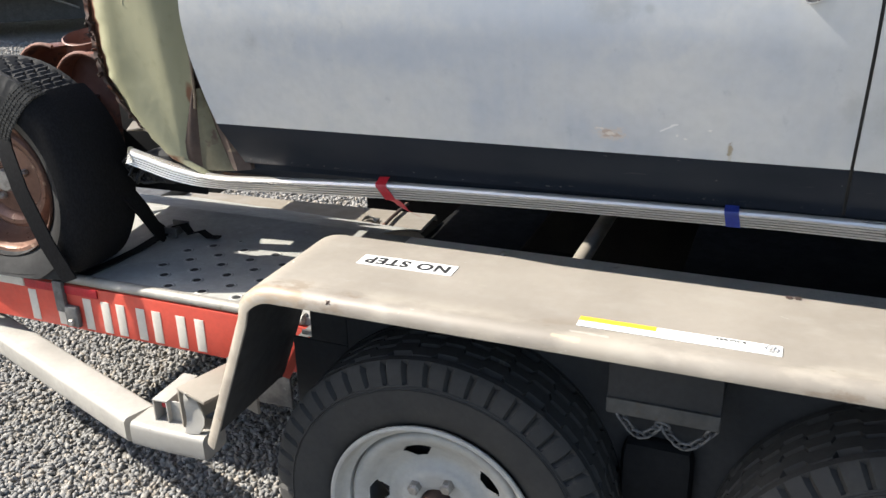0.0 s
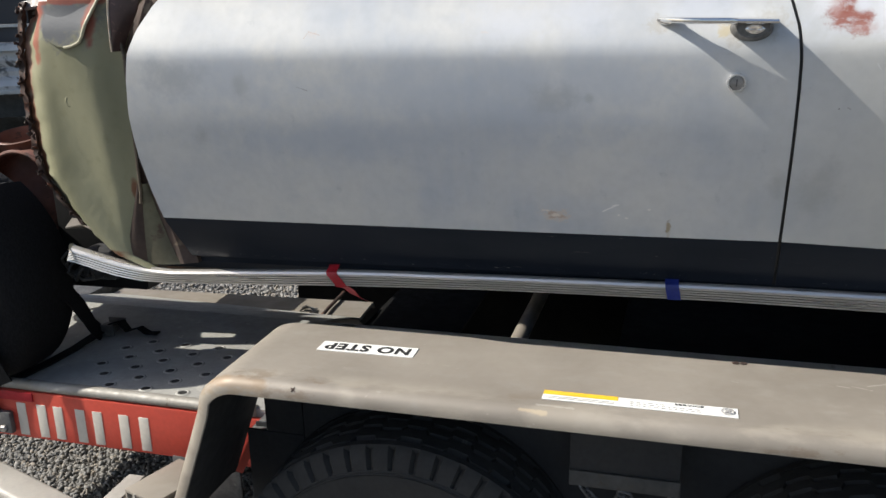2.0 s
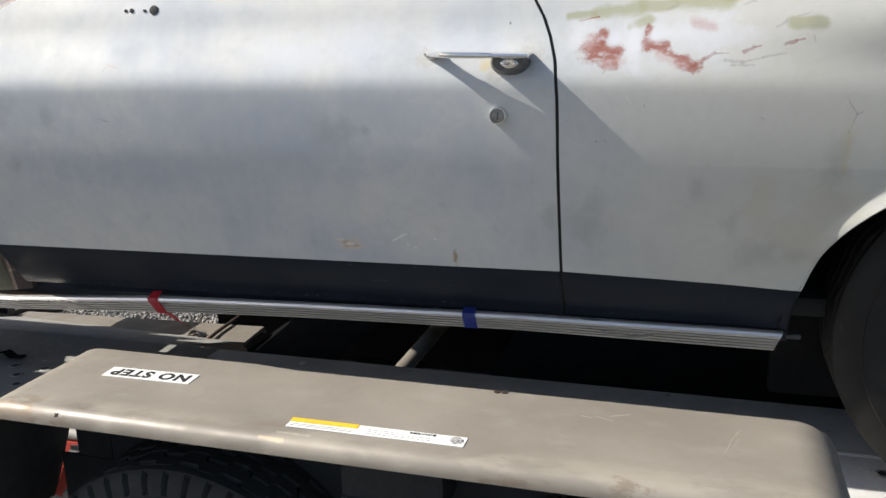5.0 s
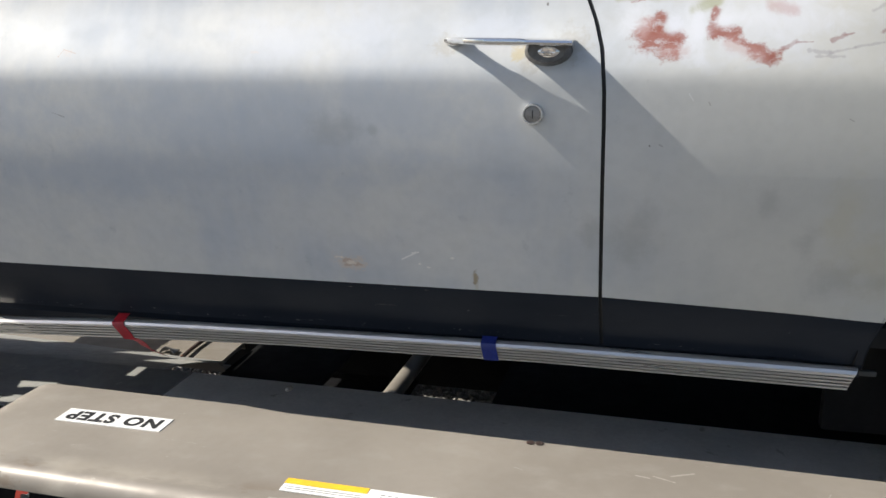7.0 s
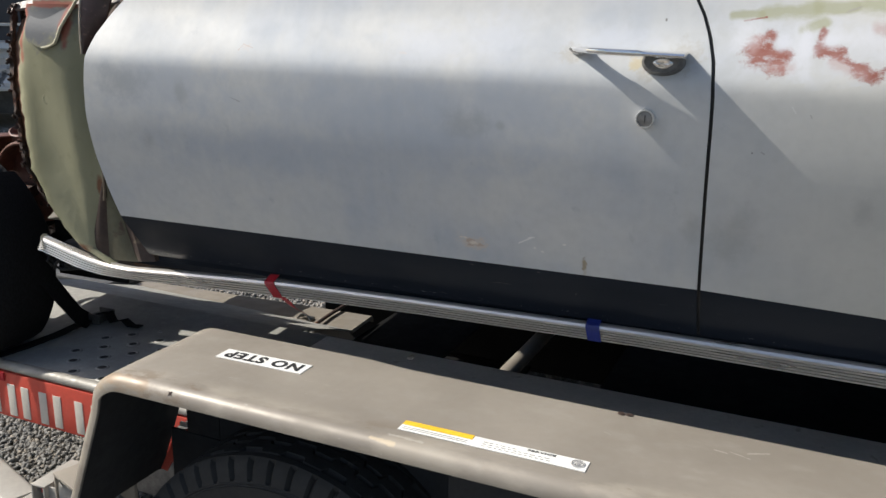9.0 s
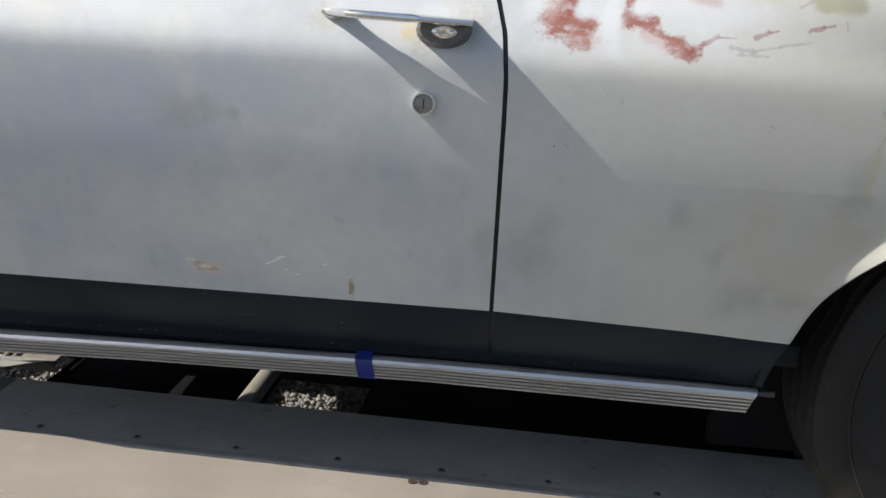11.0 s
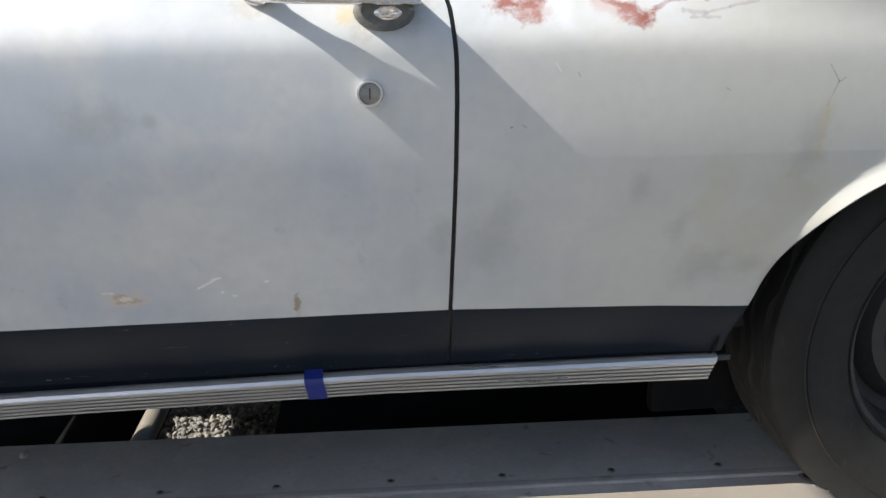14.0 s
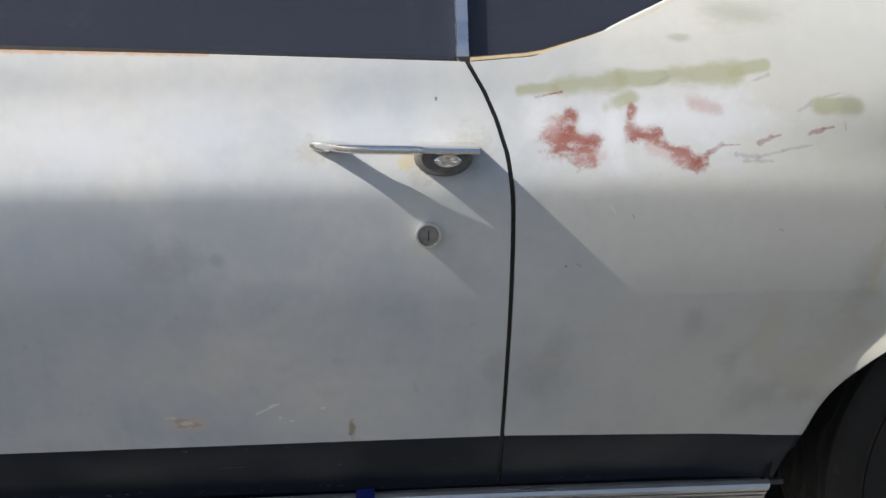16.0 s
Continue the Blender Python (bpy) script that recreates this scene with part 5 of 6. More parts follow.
def fender():
    bm = bmesh.new()
    path = []
    for u in range(9):
        path.append((-1.085 + (0.105) * u / 8, 0.455 + (0.735 - 0.455) * u / 8))
    for k in range(1, 13):
        a = radians(180 - 20 - 70 * k / 12)
        path.append((-0.895 + 0.075 * math.cos(a) * 1.15, 0.733 + 0.075 * math.sin(a)))
    for u in range(1, 30):
        x = -0.89 + (0.385 + 0.89) * u / 30
        path.append((x, 0.808))
    for k in range(0, 13):
        a = radians(90 - 72 * k / 12)
        path.append((0.385 + 0.075 * math.cos(a), 0.733 + 0.075 * math.sin(a)))
    for u in range(1, 9):
        path.append((0.456 + 0.10 * u / 8, 0.755 - 0.30 * u / 8))
    rows = []
    n = len(path)
    for i, (x, z) in enumerate(path):
        a, b = path[max(i - 1, 0)], path[min(i + 1, n - 1)]
        t = Vector((b[0] - a[0], 0, b[1] - a[1])).normalized()
        nrm = Vector((-t.z, 0, t.x))
        c = Vector((x, 0, z))
        row = []
        jog = 0.010 * ease(x, -0.56, -0.46) if z > 0.79 else 0.0
        row.append(c + nrm * -0.012 + Vector((0, FIN - jog + 0.0015, 0)))
        row.append(c + nrm * -0.003 + Vector((0, FIN - jog, 0)))
        row.append(c + Vector((0, FIN - jog - 0.004, 0)))
        for v in (0.2, 0.4, 0.6, 0.8):
            row.append(c + nrm * (0.0006 * math.sin(5 * x + 9 * v)) + Vector((0, FIN - jog + (FOUT + 0.03 - FIN + jog) * v, 0)))
        for k in range(9):
            ang = radians(90 * k / 8)
            row.append(c + nrm * (-0.024 + 0.024 * math.cos(ang)) + Vector((0, FOUT + 0.024 - 0.024 * math.sin(ang), 0)))
        row.append(c + nrm * -0.027 + Vector((0, FOUT, 0)))
        row.append(c + nrm * -0.028 + Vector((0, FOUT + 0.003, 0)))
        row.append(c + nrm * -0.027 + Vector((0, FOUT + 0.006, 0)))
        # back along the underside
        row.append(c + nrm * -0.022 + Vector((0, FOUT + 0.007, 0)))
        row.append(c + nrm * -0.008 + Vector((0, FOUT + 0.03, 0)))
        row.append(c + nrm * -0.008 + Vector((0, FIN - jog - 0.01, 0)))
        rows.append(row)
    loft(bm, rows, ring=True, caps=True)
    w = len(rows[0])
    # underside faces turn black, the wheel well's shade put into colour
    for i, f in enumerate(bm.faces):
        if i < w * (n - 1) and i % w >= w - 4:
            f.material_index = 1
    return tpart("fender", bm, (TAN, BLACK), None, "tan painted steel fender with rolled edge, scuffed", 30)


fend = fender()
# wall between wheels and deck; black wheel side holds the well's shade
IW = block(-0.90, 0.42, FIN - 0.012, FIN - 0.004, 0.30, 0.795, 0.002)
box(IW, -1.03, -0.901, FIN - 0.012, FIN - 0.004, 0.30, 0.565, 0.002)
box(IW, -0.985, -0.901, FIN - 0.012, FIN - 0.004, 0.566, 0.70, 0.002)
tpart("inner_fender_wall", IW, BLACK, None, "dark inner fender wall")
tpart("deck_side_wall", block(-0.90, 0.42, FIN - 0.004, FIN + 0.002, 0.30, 0.795, 0.002), GALV, None, "grey wall on the deck side of the fender")

GREY_INK = worn("grey_print", (0.30, 0.29, 0.29), (0.38, 0.37, 0.36), None, 0.5, 0, 40, 0.02)
# labels on the fender


def plate_label(name, corners, quads, words, label):
    """A thin label on the fender top between two ends; quads and words lie on it in shares of its length and width."""
    (ax, ay), (bx, by), wid = corners
    d = Vector((bx - ax, by - ay, 0))
    ln = d.length
    d.normalize()
    s = Vector((-d.y, d.x, 0))
    o = Vector((ax, ay, FTOP + 0.0016))
    bm = bmesh.new()
    mats = [LABEL, INK, YELLOW, GREY_INK]

    def quad(u0, u1, v0, v1, h, idx):
        p = [o + d * (u * ln) + s * (v * wid) + Vector((0, 0, h)) for u, v in ((u0, v0), (u1, v0), (u1, v1), (u0, v1))]
        q = [x + Vector((0, 0, -0.0012)) for x in p]
        lo, hi = [bm.verts.new(x) for x in q], [bm.verts.new(x) for x in p]
        for f in (bm.faces.new(hi), bm.faces.new(lo[::-1]), *(bm.faces.new((lo[i], lo[(i + 1) % 4], hi[(i + 1) % 4], hi[i])) for i in range(4))):
            f.material_index = idx
    quad(0, 1, 0, 1, 0, 0)
    for q in quads:
        quad(*q[:4], 0.0008 + 0.0004 * (q[4] == 1), q[4])
    for text, u, v, size, turn, fit in words:
        c = o + d * (u * ln) + s * (v * wid) + Vector((0, 0, 0.0004))
        lettering(bm, text, size, Matrix.Translation(c) @ Matrix.Rotation(math.atan2(d.y, d.x) + turn, 4, 'Z'), 1, fit)
    return part(name, bm, mats, fend, label, 0)


plate_label("no_step_label", ((-0.813, -0.332), (-0.632, -0.336), 0.041), [], [("NO STEP", 0.5, 0.5, 0.037, math.pi, (0.160, 0.0290))], "white label reading NO STEP in black")
bars = []
random.seed(9)
for r in range(3):
    x = 0.46
    while x < 0.80:
        w = random.uniform(0.012, 0.03)
        if not (r == 0 and 0.62 < x < 0.85):
            bars.append((x, min(x + w, 0.82), 0.60 - 0.2 * r, 0.625 - 0.2 * r, 3))
        x += w + 0.012
for r in range(2):
    bars.append((0.02, 0.38, 0.34 - 0.16 * r, 0.36 - 0.16 * r, 3))
plate_label("tyre_pressure_label", ((-0.390, -0.452), (-0.098, -0.462), 0.030), [(0.0, 0.395, 0.58, 1.0, 2)] + bars,
            [("TIRE PRESSURE", 0.20, 0.79, 0.0095, 0, (0.076, 0.0066)), ("SERVICE", 0.76, 0.80, 0.0080, 0, (0.043, 0.0058))], "long white and yellow tyre pressure and service label")
bm = bmesh.new()
lathe(bm, [(0.008, 0.0), (0.0085, -0.0008), (0.0095, -0.0008), (0.010, 0.0)], (0, 0, 0), 24)
box(bm, -0.0012, 0.0012, -0.0008, 0, -0.009, 0.009, 0, Matrix.Rotation(radians(40), 4, 'Y'))
box(bm, -0.0015, 0.0015, -0.0007, 0, -0.006, 0.006, 0, Matrix.Rotation(radians(-30), 4, 'Y'))
bmesh.ops.transform(bm, matrix=Matrix.Translation((-0.112, -0.446, FTOP + 0.0032)) @ Matrix.Rotation(radians(-90), 4, 'X'), verts=bm.verts)
part("round_mark", bm, GREY_INK, fend, "small dark ring mark on the label")
for x, y in ((-0.085, -0.225), (-0.072, -0.224)):
    bm = bmesh.new()
    lathe(bm, [(0.0058, 0.0), (0.0058, -0.0006), (0.0046, -0.0010), (0.0040, -0.0004), (0.0001, -0.0004)], (0, 0, 0), 16)
    for a in (35, 125):
        box(bm, -0.0058, 0.0058, -0.0010, 0.0, -0.0008, 0.0008, 0, Matrix.Rotation(radians(a), 4, 'Y'))
    bmesh.ops.transform(bm, matrix=YAW @ Matrix.Translation((x, y, FTOP + 0.001)) @ Matrix.Rotation(radians(-90), 4, 'X'), verts=bm.verts)
    part("rivet", bm, DARK_RUST, fend, "dark cross-slotted rivet")
bm = bmesh.new()
lathe(bm, [(0.0030, 0.0), (0.0030, -0.0004), (0.0024, -0.0007), (0.0001, -0.0004)], (0, 0, 0), 16)
for a in (35, 125):
    box(bm, -0.0048, 0.0048, -0.0010, 0.0, -0.0008, 0.0008, 0, Matrix.Rotation(radians(a), 4, 'Y'))
bmesh.ops.transform(bm, matrix=Matrix.Translation((-0.798, -0.4758, 0.799)) @ Matrix.Rotation(radians(-39), 4, 'X'), verts=bm.verts)
part("rivet", bm, DARK_RUST, fend, "dark rivet on the rolled edge")

# deck track
bm = bmesh.new()
box(bm, FRONT, -1.05, -0.095, 0.435, DECK - 0.03, DECK, 0.002)
deck = tpart("deck_track", bm, DECK_GREY, None, "grey galvanised deck track with raised grip holes")
# same track, its colour lifted where the car shades it
tpart("deck_track", block(-1.048, 2.2, -0.095, 0.435, DECK - 0.03, DECK, 0.002), DECK_LIFTED, None, "plain galvanised deck track, lightened in the shade under the car")
bm = bmesh.new()
box(bm, FRONT, 2.2, 1.42, 1.95, DECK - 0.03, DECK, 0.004)
tpart("deck_track", bm, GALV, None, "galvanised deck track")
# sloping pan inside the track, and the pale strip along its lower edge
bm = bmesh.new()
rows = []
for i in range(15):
    u = i / 14
    x = -2.22 + 1.09 * u
    near = 0.855 - 0.085 * u
    rows.append([Vector((x, 0.425 + 0.005 * k + (near - 0.430) * ease(k / 7, 0, 1), 0.541 - 0.122 * ease(k / 7, 0.05, 1.05) + 0.002 * math.sin(5 * u + k))) for k in range(8)])
sheet(bm, rows, (0, 0, -0.004))
part("inner_pan", bm, DECK_GREY, trailer, "smooth grey pan sloping down from the track")
bm = bmesh.new()
rows = []
for i in range(9):
    u = i / 8
    x = -2.09 + 0.955 * u
    a, b = 0.845 - 0.08 * u, 0.932 + 0.012 * u
    rows.append([Vector((x + 0.02 * (i == 8), a, 0.412)), Vector((x, a + 0.004, 0.423)), Vector((x, (a + b) / 2, 0.425)), Vector((x - 0.004 * (i == 8), b - 0.004, 0.423)), Vector((x, b, 0.412))])
sheet(bm, rows, (0, 0, -0.012))
part("centre_strip", bm, TAN, trailer, "pale tan flat strip between the tracks")
bm = bmesh.new()
rows = [[Vector((-1.375 + 0.066 * u, 0.80 - 0.10 * v, 0.430 - 0.03 * v)) for u in (0.5 * v, 1 - 0.30 * v)] for v in (0, 0.5, 1)]
sheet(bm, rows, (0, 0, -0.004))
part("strip_tab", bm, TAN, trailer, "pale tab hanging from the strip")
bm = bmesh.new()
rows = [[Vector((-1.345 + 0.05 * u, 0.795 + 0.035 * v, 0.432 + 0.022 * math.sin(math.pi * u) * (1 - v))) for v in (0, 0.5, 1)] for u in (0, 0.25, 0.5, 0.75, 1)]
sheet(bm, rows, (0, 0, -0.004))
part("strip_clip", bm, GALV_DARK, trailer, "bent clip on the strip")
# low rib on the deck
tpart("deck_rib", block(-0.95, 2.2, 0.205, 0.222, DECK - 0.002, DECK + 0.006, 0.002), GALV, None, "low rib along the deck")
# outer rail with rounded top
bm = bmesh.new()
rows = []
for x in (FRONT, -2.0, -1.6, -1.075):
    ring = [Vector((x, -0.098 + 0.015 * math.cos(radians(a)) * (1.2 if math.cos(radians(a)) > 0 else 1), 0.541 + 0.013 * math.sin(radians(a)))) for a in range(0, 360, 30)]
    rows.append(ring)
loft(bm, rows, ring=True, caps=True)
tpart("side_rail", bm, worn("worn_rail_steel", (0.34, 0.325, 0.295), (0.265, 0.25, 0.22), (0.15, 0.12, 0.09), 0.55, 0.15, 14, 0.12, 0.58), None, "worn rounded steel side rail")
tpart("side_rail", block(0.45, 2.2, -0.12, -0.08, 0.50, 0.56, 0.01), GALV, None, "worn steel side rail")

# red side panels
panel_red = tpart("side_panel", block(FRONT, -1.035, -0.112, -0.100, 0.405, 0.528, 0.003), RED, None, "orange-red side panel with white block marks")
tpart("panel_end_box", block(-1.03, -0.975, -0.20, -0.10, 0.44, 0.56, 0.004), GALV_DARK, None, "dark grey end box behind the panel")
tpart("reflector_tab", block(-1.015, -0.985, -0.206, -0.200, 0.568, 0.577, 0.001), WHITE, None, "small pale reflector tab")
bm = bmesh.new()
rows = [[Vector((-1.072 + 0.048 * u, -0.204, 0.455 + 0.10 * u)), Vector((-1.056 + 0.060 * u, -0.204, 0.452 + 0.112 * u))] for u in (0, 0.33, 0.67, 1)]
sheet(bm, rows, (0, 0.004, 0))
part("panel_return", bm, RED, trailer, "narrow red return of the side panel")
tpart("reflector_strip", block(FRONT, -1.90, -0.1165, -0.112, 0.505, 0.528, 0.001), WHITE, panel_red, "white reflective strip")
tpart("reflector_strip", block(-1.895, -1.66, -0.1165, -0.112, 0.505, 0.528, 0.001), RED_TAPE, panel_red, "red reflective strip")
# the maker's mark as plain blocks: strokes of one thickness
Y0, Y1 = -0.1132, -0.1115
for x0 in (-1.893, -1.802, -1.713, -1.655, -1.608, -1.546, -1.498, -1.426, -1.372):
    x1, z0, z1 = x0 + 0.026, 0.412, 0.498
    tpart("mark_block", block(x0, x1, Y0, Y1, z0, z1, 0.0008), WHITE, panel_red, "plain white block mark")
bm = block(-1.792, -1.762, -0.126, -0.113, 0.455, 0.540, 0.003)
box(bm, -1.765, -1.725, -0.128, -0.113, 0.418, 0.475, 0.004)
tpart("latch_bracket", bm, GALV_DARK, None, "dark steel hanging latch")
bm = bmesh.new()
lathe(bm, [(0.010, 0), (0.010, -0.006), (0.007, -0.009), (0.0001, -0.009)], (-1.745, -0.127, 0.432), 6)
tpart("latch_bolt", bm, BOLT, None, "latch bolt head")

# frame rail under the panel
tpart("frame_rail", block(FRONT, 2.0, -0.06, 0.02, 0.38, 0.515, 0.006), GALV_DARK, None, "dark steel frame rail")
tpart("frame_rail", block(FRONT, 2.0, 0.40, 0.46, 0.38, 0.515, 0.006), GALV_DARK, None)
tpart("frame_rail", block(FRONT, 2.0, 1.50, 1.56, 0.38, 0.515, 0.006), GALV_DARK, None)
for x in (-2.19, 0.75, 1.9):
    tpart("cross_member", block(x - 0.05, x + 0.05, 0.02, 1.5, 0.36, 0.44, 0.008), DARK_STEEL, None, "dark steel cross member")
# black sheets added between the tracks, where there is only shade
tpart("shade_sheet", block(-1.47, -1.18, 1.24, 1.49, 0.385, 0.395, 0.003), SHADE_BLACK, None, "added black sheet standing in for the shade between the tracks")
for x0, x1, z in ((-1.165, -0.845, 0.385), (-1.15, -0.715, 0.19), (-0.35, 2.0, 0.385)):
    tpart("shade_sheet", block(x0, x1, 0.47, 1.27, z, z + 0.010, 0.003), SHADE_BLACK, None, "added black sheet standing in for the shade between the tracks")
# upright black sheet added to hide the ground beyond the far track
tpart("far_shade_sheet", block(-1.79, 2.0, 1.60, 1.608, 0.03, 0.512, 0.003), SHADE_BLACK, None, "added black sheet closing off the ground below the far track")
# bright plate and strut between the tracks
bm = bmesh.new()
tube(bm, [(-1.25, 0.72, 0.434), (-1.256, 0.83, 0.436), (-1.26, 0.99, 0.434)], 0.006, 8)
part("brake_line", bm, DARK_RUST, trailer, "thin dark line across the strip")
# grip holes on the deck
ring = bmesh.new()
lathe(ring, [(0.0175, 0.0), (0.0145, -0.0016), (0.0125, -0.0022), (0.0108, -0.0016), (0.0102, -0.0004)], (0, 0, 0), 18)
bmesh.ops.transform(ring, matrix=Matrix.Rotation(radians(-90), 4, 'X'), verts=ring.verts)
n0 = len(ring.faces)
bmesh.ops.create_circle(ring, cap_ends=True, segments=18, radius=0.0103, matrix=Matrix.Translation((0, 0, 0.0008)))
ring.faces.ensure_lookup_table()
for f in ring.faces:
    f.smooth = True
    if f.index >= n0 or len(f.verts) > 4:
        f.material_index = 1
hole_me = bpy.data.meshes.new("grip_hole")
ring.to_mesh(hole_me)
ring.free()
hole_me.materials.append(DECK_GREY), hole_me.materials.append(INK)
for j in range(7):
    for i in range(-1, 24):
        x = -1.478 + 0.0990 * i + (0.046 if j % 2 else 0)
        if (j == 6 and i % 2) or (j in (0, 6) and i < 0):
            continue
        rim = 0.45 if j == 6 else 1.0
        if not -1.12 < x < -0.98 and (x < -1.1 or j > 5 or x > 0.55):
            ob = new("grip_hole", hole_me)
            ob.parent = deck
            ob.matrix_basis = Matrix.Translation((0.3, -0.4, 0)) @ YAW @ Matrix.Translation((x, -0.062 + 0.0515 * j, DECK + 0.0005)) @ Matrix.Diagonal((rim, rim, 1, 1))

# wheels and what hangs between them
for x in (-0.648, 0.172):
    p = YAW @ Vector((x - 0.006, -0.300, 0.334))
    trailer_wheel(*p)
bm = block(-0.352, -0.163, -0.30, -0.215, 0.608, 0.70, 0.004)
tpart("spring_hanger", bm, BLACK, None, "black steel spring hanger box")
tpart("hanger_plate", block(-0.352, -0.163, -0.306, -0.296, 0.585, 0.615, 0.003), DARK_STEEL, None, "grey lower edge of the hanger")
tpart("equaliser", block(-0.33, -0.20, -0.26, -0.21, 0.36, 0.50, 0.03), RECESS_BLACK, None, "dark equaliser")


def chain(name, pts, label):
    bm = bmesh.new()
    for i, p in enumerate(pts):
        d = Vector(pts[min(i + 1, len(pts) - 1)]) - Vector(pts[max(i - 1, 0)])
        m = Matrix.Translation(p) @ d.to_track_quat('X', 'Z').to_matrix().to_4x4() @ Matrix.Rotation(radians(90 * (i % 2) + 20), 4, 'X')
        rows = []
        for k in range(14):
            a = 2 * math.pi * k / 14
            c = Vector((0.0075 * math.cos(a) + math.copysign(0.005, math.cos(a)), 0.0068 * math.sin(a), 0))
            nrm = Vector((math.cos(a), math.sin(a), 0))
            rows.append([m @ (c + nrm * 0.0024 * math.cos(b) + Vector((0, 0, 0.0024 * math.sin(b)))) for b in [2 * math.pi * q / 6 for q in range(6)]])
        loft(bm, rows, ring=True, loop=True)
    return tpart(name, bm, GALV_DARK, None, label)


pts = []
for i in range(16):
    u = i / 15
    pts.append((-0.325 + 0.15 * u, -0.30, 0.579 - 0.030 * math.sin(math.pi * min(u * 2.2, 1)) if u < 0.45 else 0.579 - 0.036 * math.sin(math.pi * (u - 0.45) / 0.55)))
chain("safety_chain", pts, "small rusty chain hanging under the hanger")

# diagonal outer arm and its brackets
bm = bmesh.new()
A, B, C = Vector((-2.353, 0.071, 0.325)), Vector((-1.373, -0.305, 0.329)), Vector((-1.195, -0.305, 0.329))


def square_bar(bm, pts, w, h, bev=0.012):
    rows = []
    for i, p in enumerate(pts):
        p = Vector(p)
        d = (Vector(pts[min(i + 1, len(pts) - 1)]) - Vector(pts[max(i - 1, 0)])).normalized()
        s = d.cross(Vector((0, 0, 1))).normalized()
        u = s.cross(d).normalized()
        ring = []
        for sx, sz in ((1, 1), (-1, 1), (-1, -1), (1, -1)):
            for k in range(4):
                a = radians({(1, 1): 0, (-1, 1): 90, (-1, -1): 180, (1, -1): 270}[(sx, sz)] + 30 * k)
                ring.append(p + s * (sx * (w / 2 - bev) + bev * math.cos(a)) + u * (sz * (h / 2 - bev) + bev * math.sin(a)))
        rows.append(ring)
    loft(bm, rows, ring=True, caps=True)


square_bar(bm, [A, A.lerp(B, 0.5), B.lerp(A, 0.02)], 0.082, 0.062)
part("guard_arm", bm, ARM, trailer, "pale grey square steel arm running out to the fender")
bm = bmesh.new()
square_bar(bm, [B.lerp(A, 0.012), B.lerp(C, 0.4), C], 0.082, 0.060)
part("arm_end", bm, ARM, trailer, "welded end of the guard arm")
bm = bmesh.new()
box(bm, -1.338, -1.334, -0.314, -0.197, 0.359, 0.412, 0.001)
box(bm, -1.304, -1.300, -0.314, -0.197, 0.359, 0.412, 0.001)
box(bm, -1.338, -1.300, -0.314, -0.197, 0.409, 0.413, 0.001)
box(bm, -1.338, -1.300, -0.201, -0.197, 0.359, 0.412, 0.001)
box(bm, -1.304, -1.245, -0.302, -0.298, 0.359, 0.408, 0.001)
hood = part("lamp_hood", bm, ARM, trailer, "open grey sheet-metal lamp hood")
part("marker_lamp", block(-1.327, -1.312, -0.300, -0.285, 0.385, 0.400, 0.004), RED_TAPE, hood, "small red lamp inside the hood")
bm = bmesh.new()
rows = []
for i in range(9):
    u = i / 8
    z = 0.360 + 0.098 * u
    rows.append([Vector((-1.245 + 0.004 * math.sin(6 * u), -0.335 + 0.02 * u, z)), Vector((-1.232, -0.338 + 0.018 * math.sin(3 * u), z)), Vector((-1.212 + 0.014 * math.sin(5 * u), -0.332 + 0.02 * u, z))])
sheet(bm, rows, (0.0, 0.004, 0))
part("bent_edge_plate", bm, ARM, trailer, "bent upright edge plate on the arm")
bm = bmesh.new()
m = Matrix.Translation((-1.197, -0.267, 0.0)) @ Matrix.Rotation(radians(-20), 4, 'Z')
box(bm, -0.045, 0.052, -0.072, 0.070, 0.452, 0.460, 0.003, m)
box(bm, -0.047, -0.041, -0.070, 0.070, 0.36, 0.455, 0.002, m)
box(bm, -0.043, 0.050, 0.060, 0.068, 0.36, 0.455, 0.002, m)
part("fender_bracket", bm, TAN, trailer, "tan folded bracket behind the fender leg")
part("mud_guard", block(-1.29, -1.12, -0.10, -0.09, 0.30, 0.41, 0.004), GALV_DARK, trailer, "dark guard plate below the panel")

# tongue ahead and axles, so that the trailer stands whole
bm = bmesh.new()
tube(bm, [(-0.695, -0.28, 0.30), (-0.695, 0.8, 0.30), (-0.695, 2.1, 0.30)], 0.027, 16)
tpart("axle", bm, TAN, None, "pale tan tubular axle")
bm = bmesh.new()
tube(bm, [(0.145, -0.28, 0.30), (0.145, 0.8, 0.30), (0.145, 2.1, 0.30)], 0.027, 16)
tpart("axle", bm, TAN, None)
tpart("tongue", block(-4.2, -2.14, 0.70, 0.84, 0.36, 0.46, 0.01), GALV_DARK, None, "steel tongue")
for x in (-0.70, 0.145):
    p = YAW @ Vector((x, 2 * MID + 0.555, 0.332))
    w2 = thing("trailer_wheel", "black trailer tyre on the far side", "wheel", p, "trailer wheels")
    part("tyre", tyre_mesh(0.332, 0.098, 0.180, 72, 0, None, *p), TYRE, w2)
bm = block(-0.93, 0.42, 2 * MID + 0.46, 2 * MID + 0.73, 0.80, 0.808, 0.003)
tpart("far_fender", bm, TAN, None, "tan fender")
tpart("inner_fender_wall", block(-1.03, 0.52, 2 * MID + 0.455, 2 * MID + 0.463, 0.30, 0.798, 0.002), BLACK, None, "dark inner fender wall")
tpart("tongue_jack", block(-4.1, -4.0, 0.72, 0.82, 0.0, 0.6, 0.02), GALV_DARK, None, "jack under the tongue")

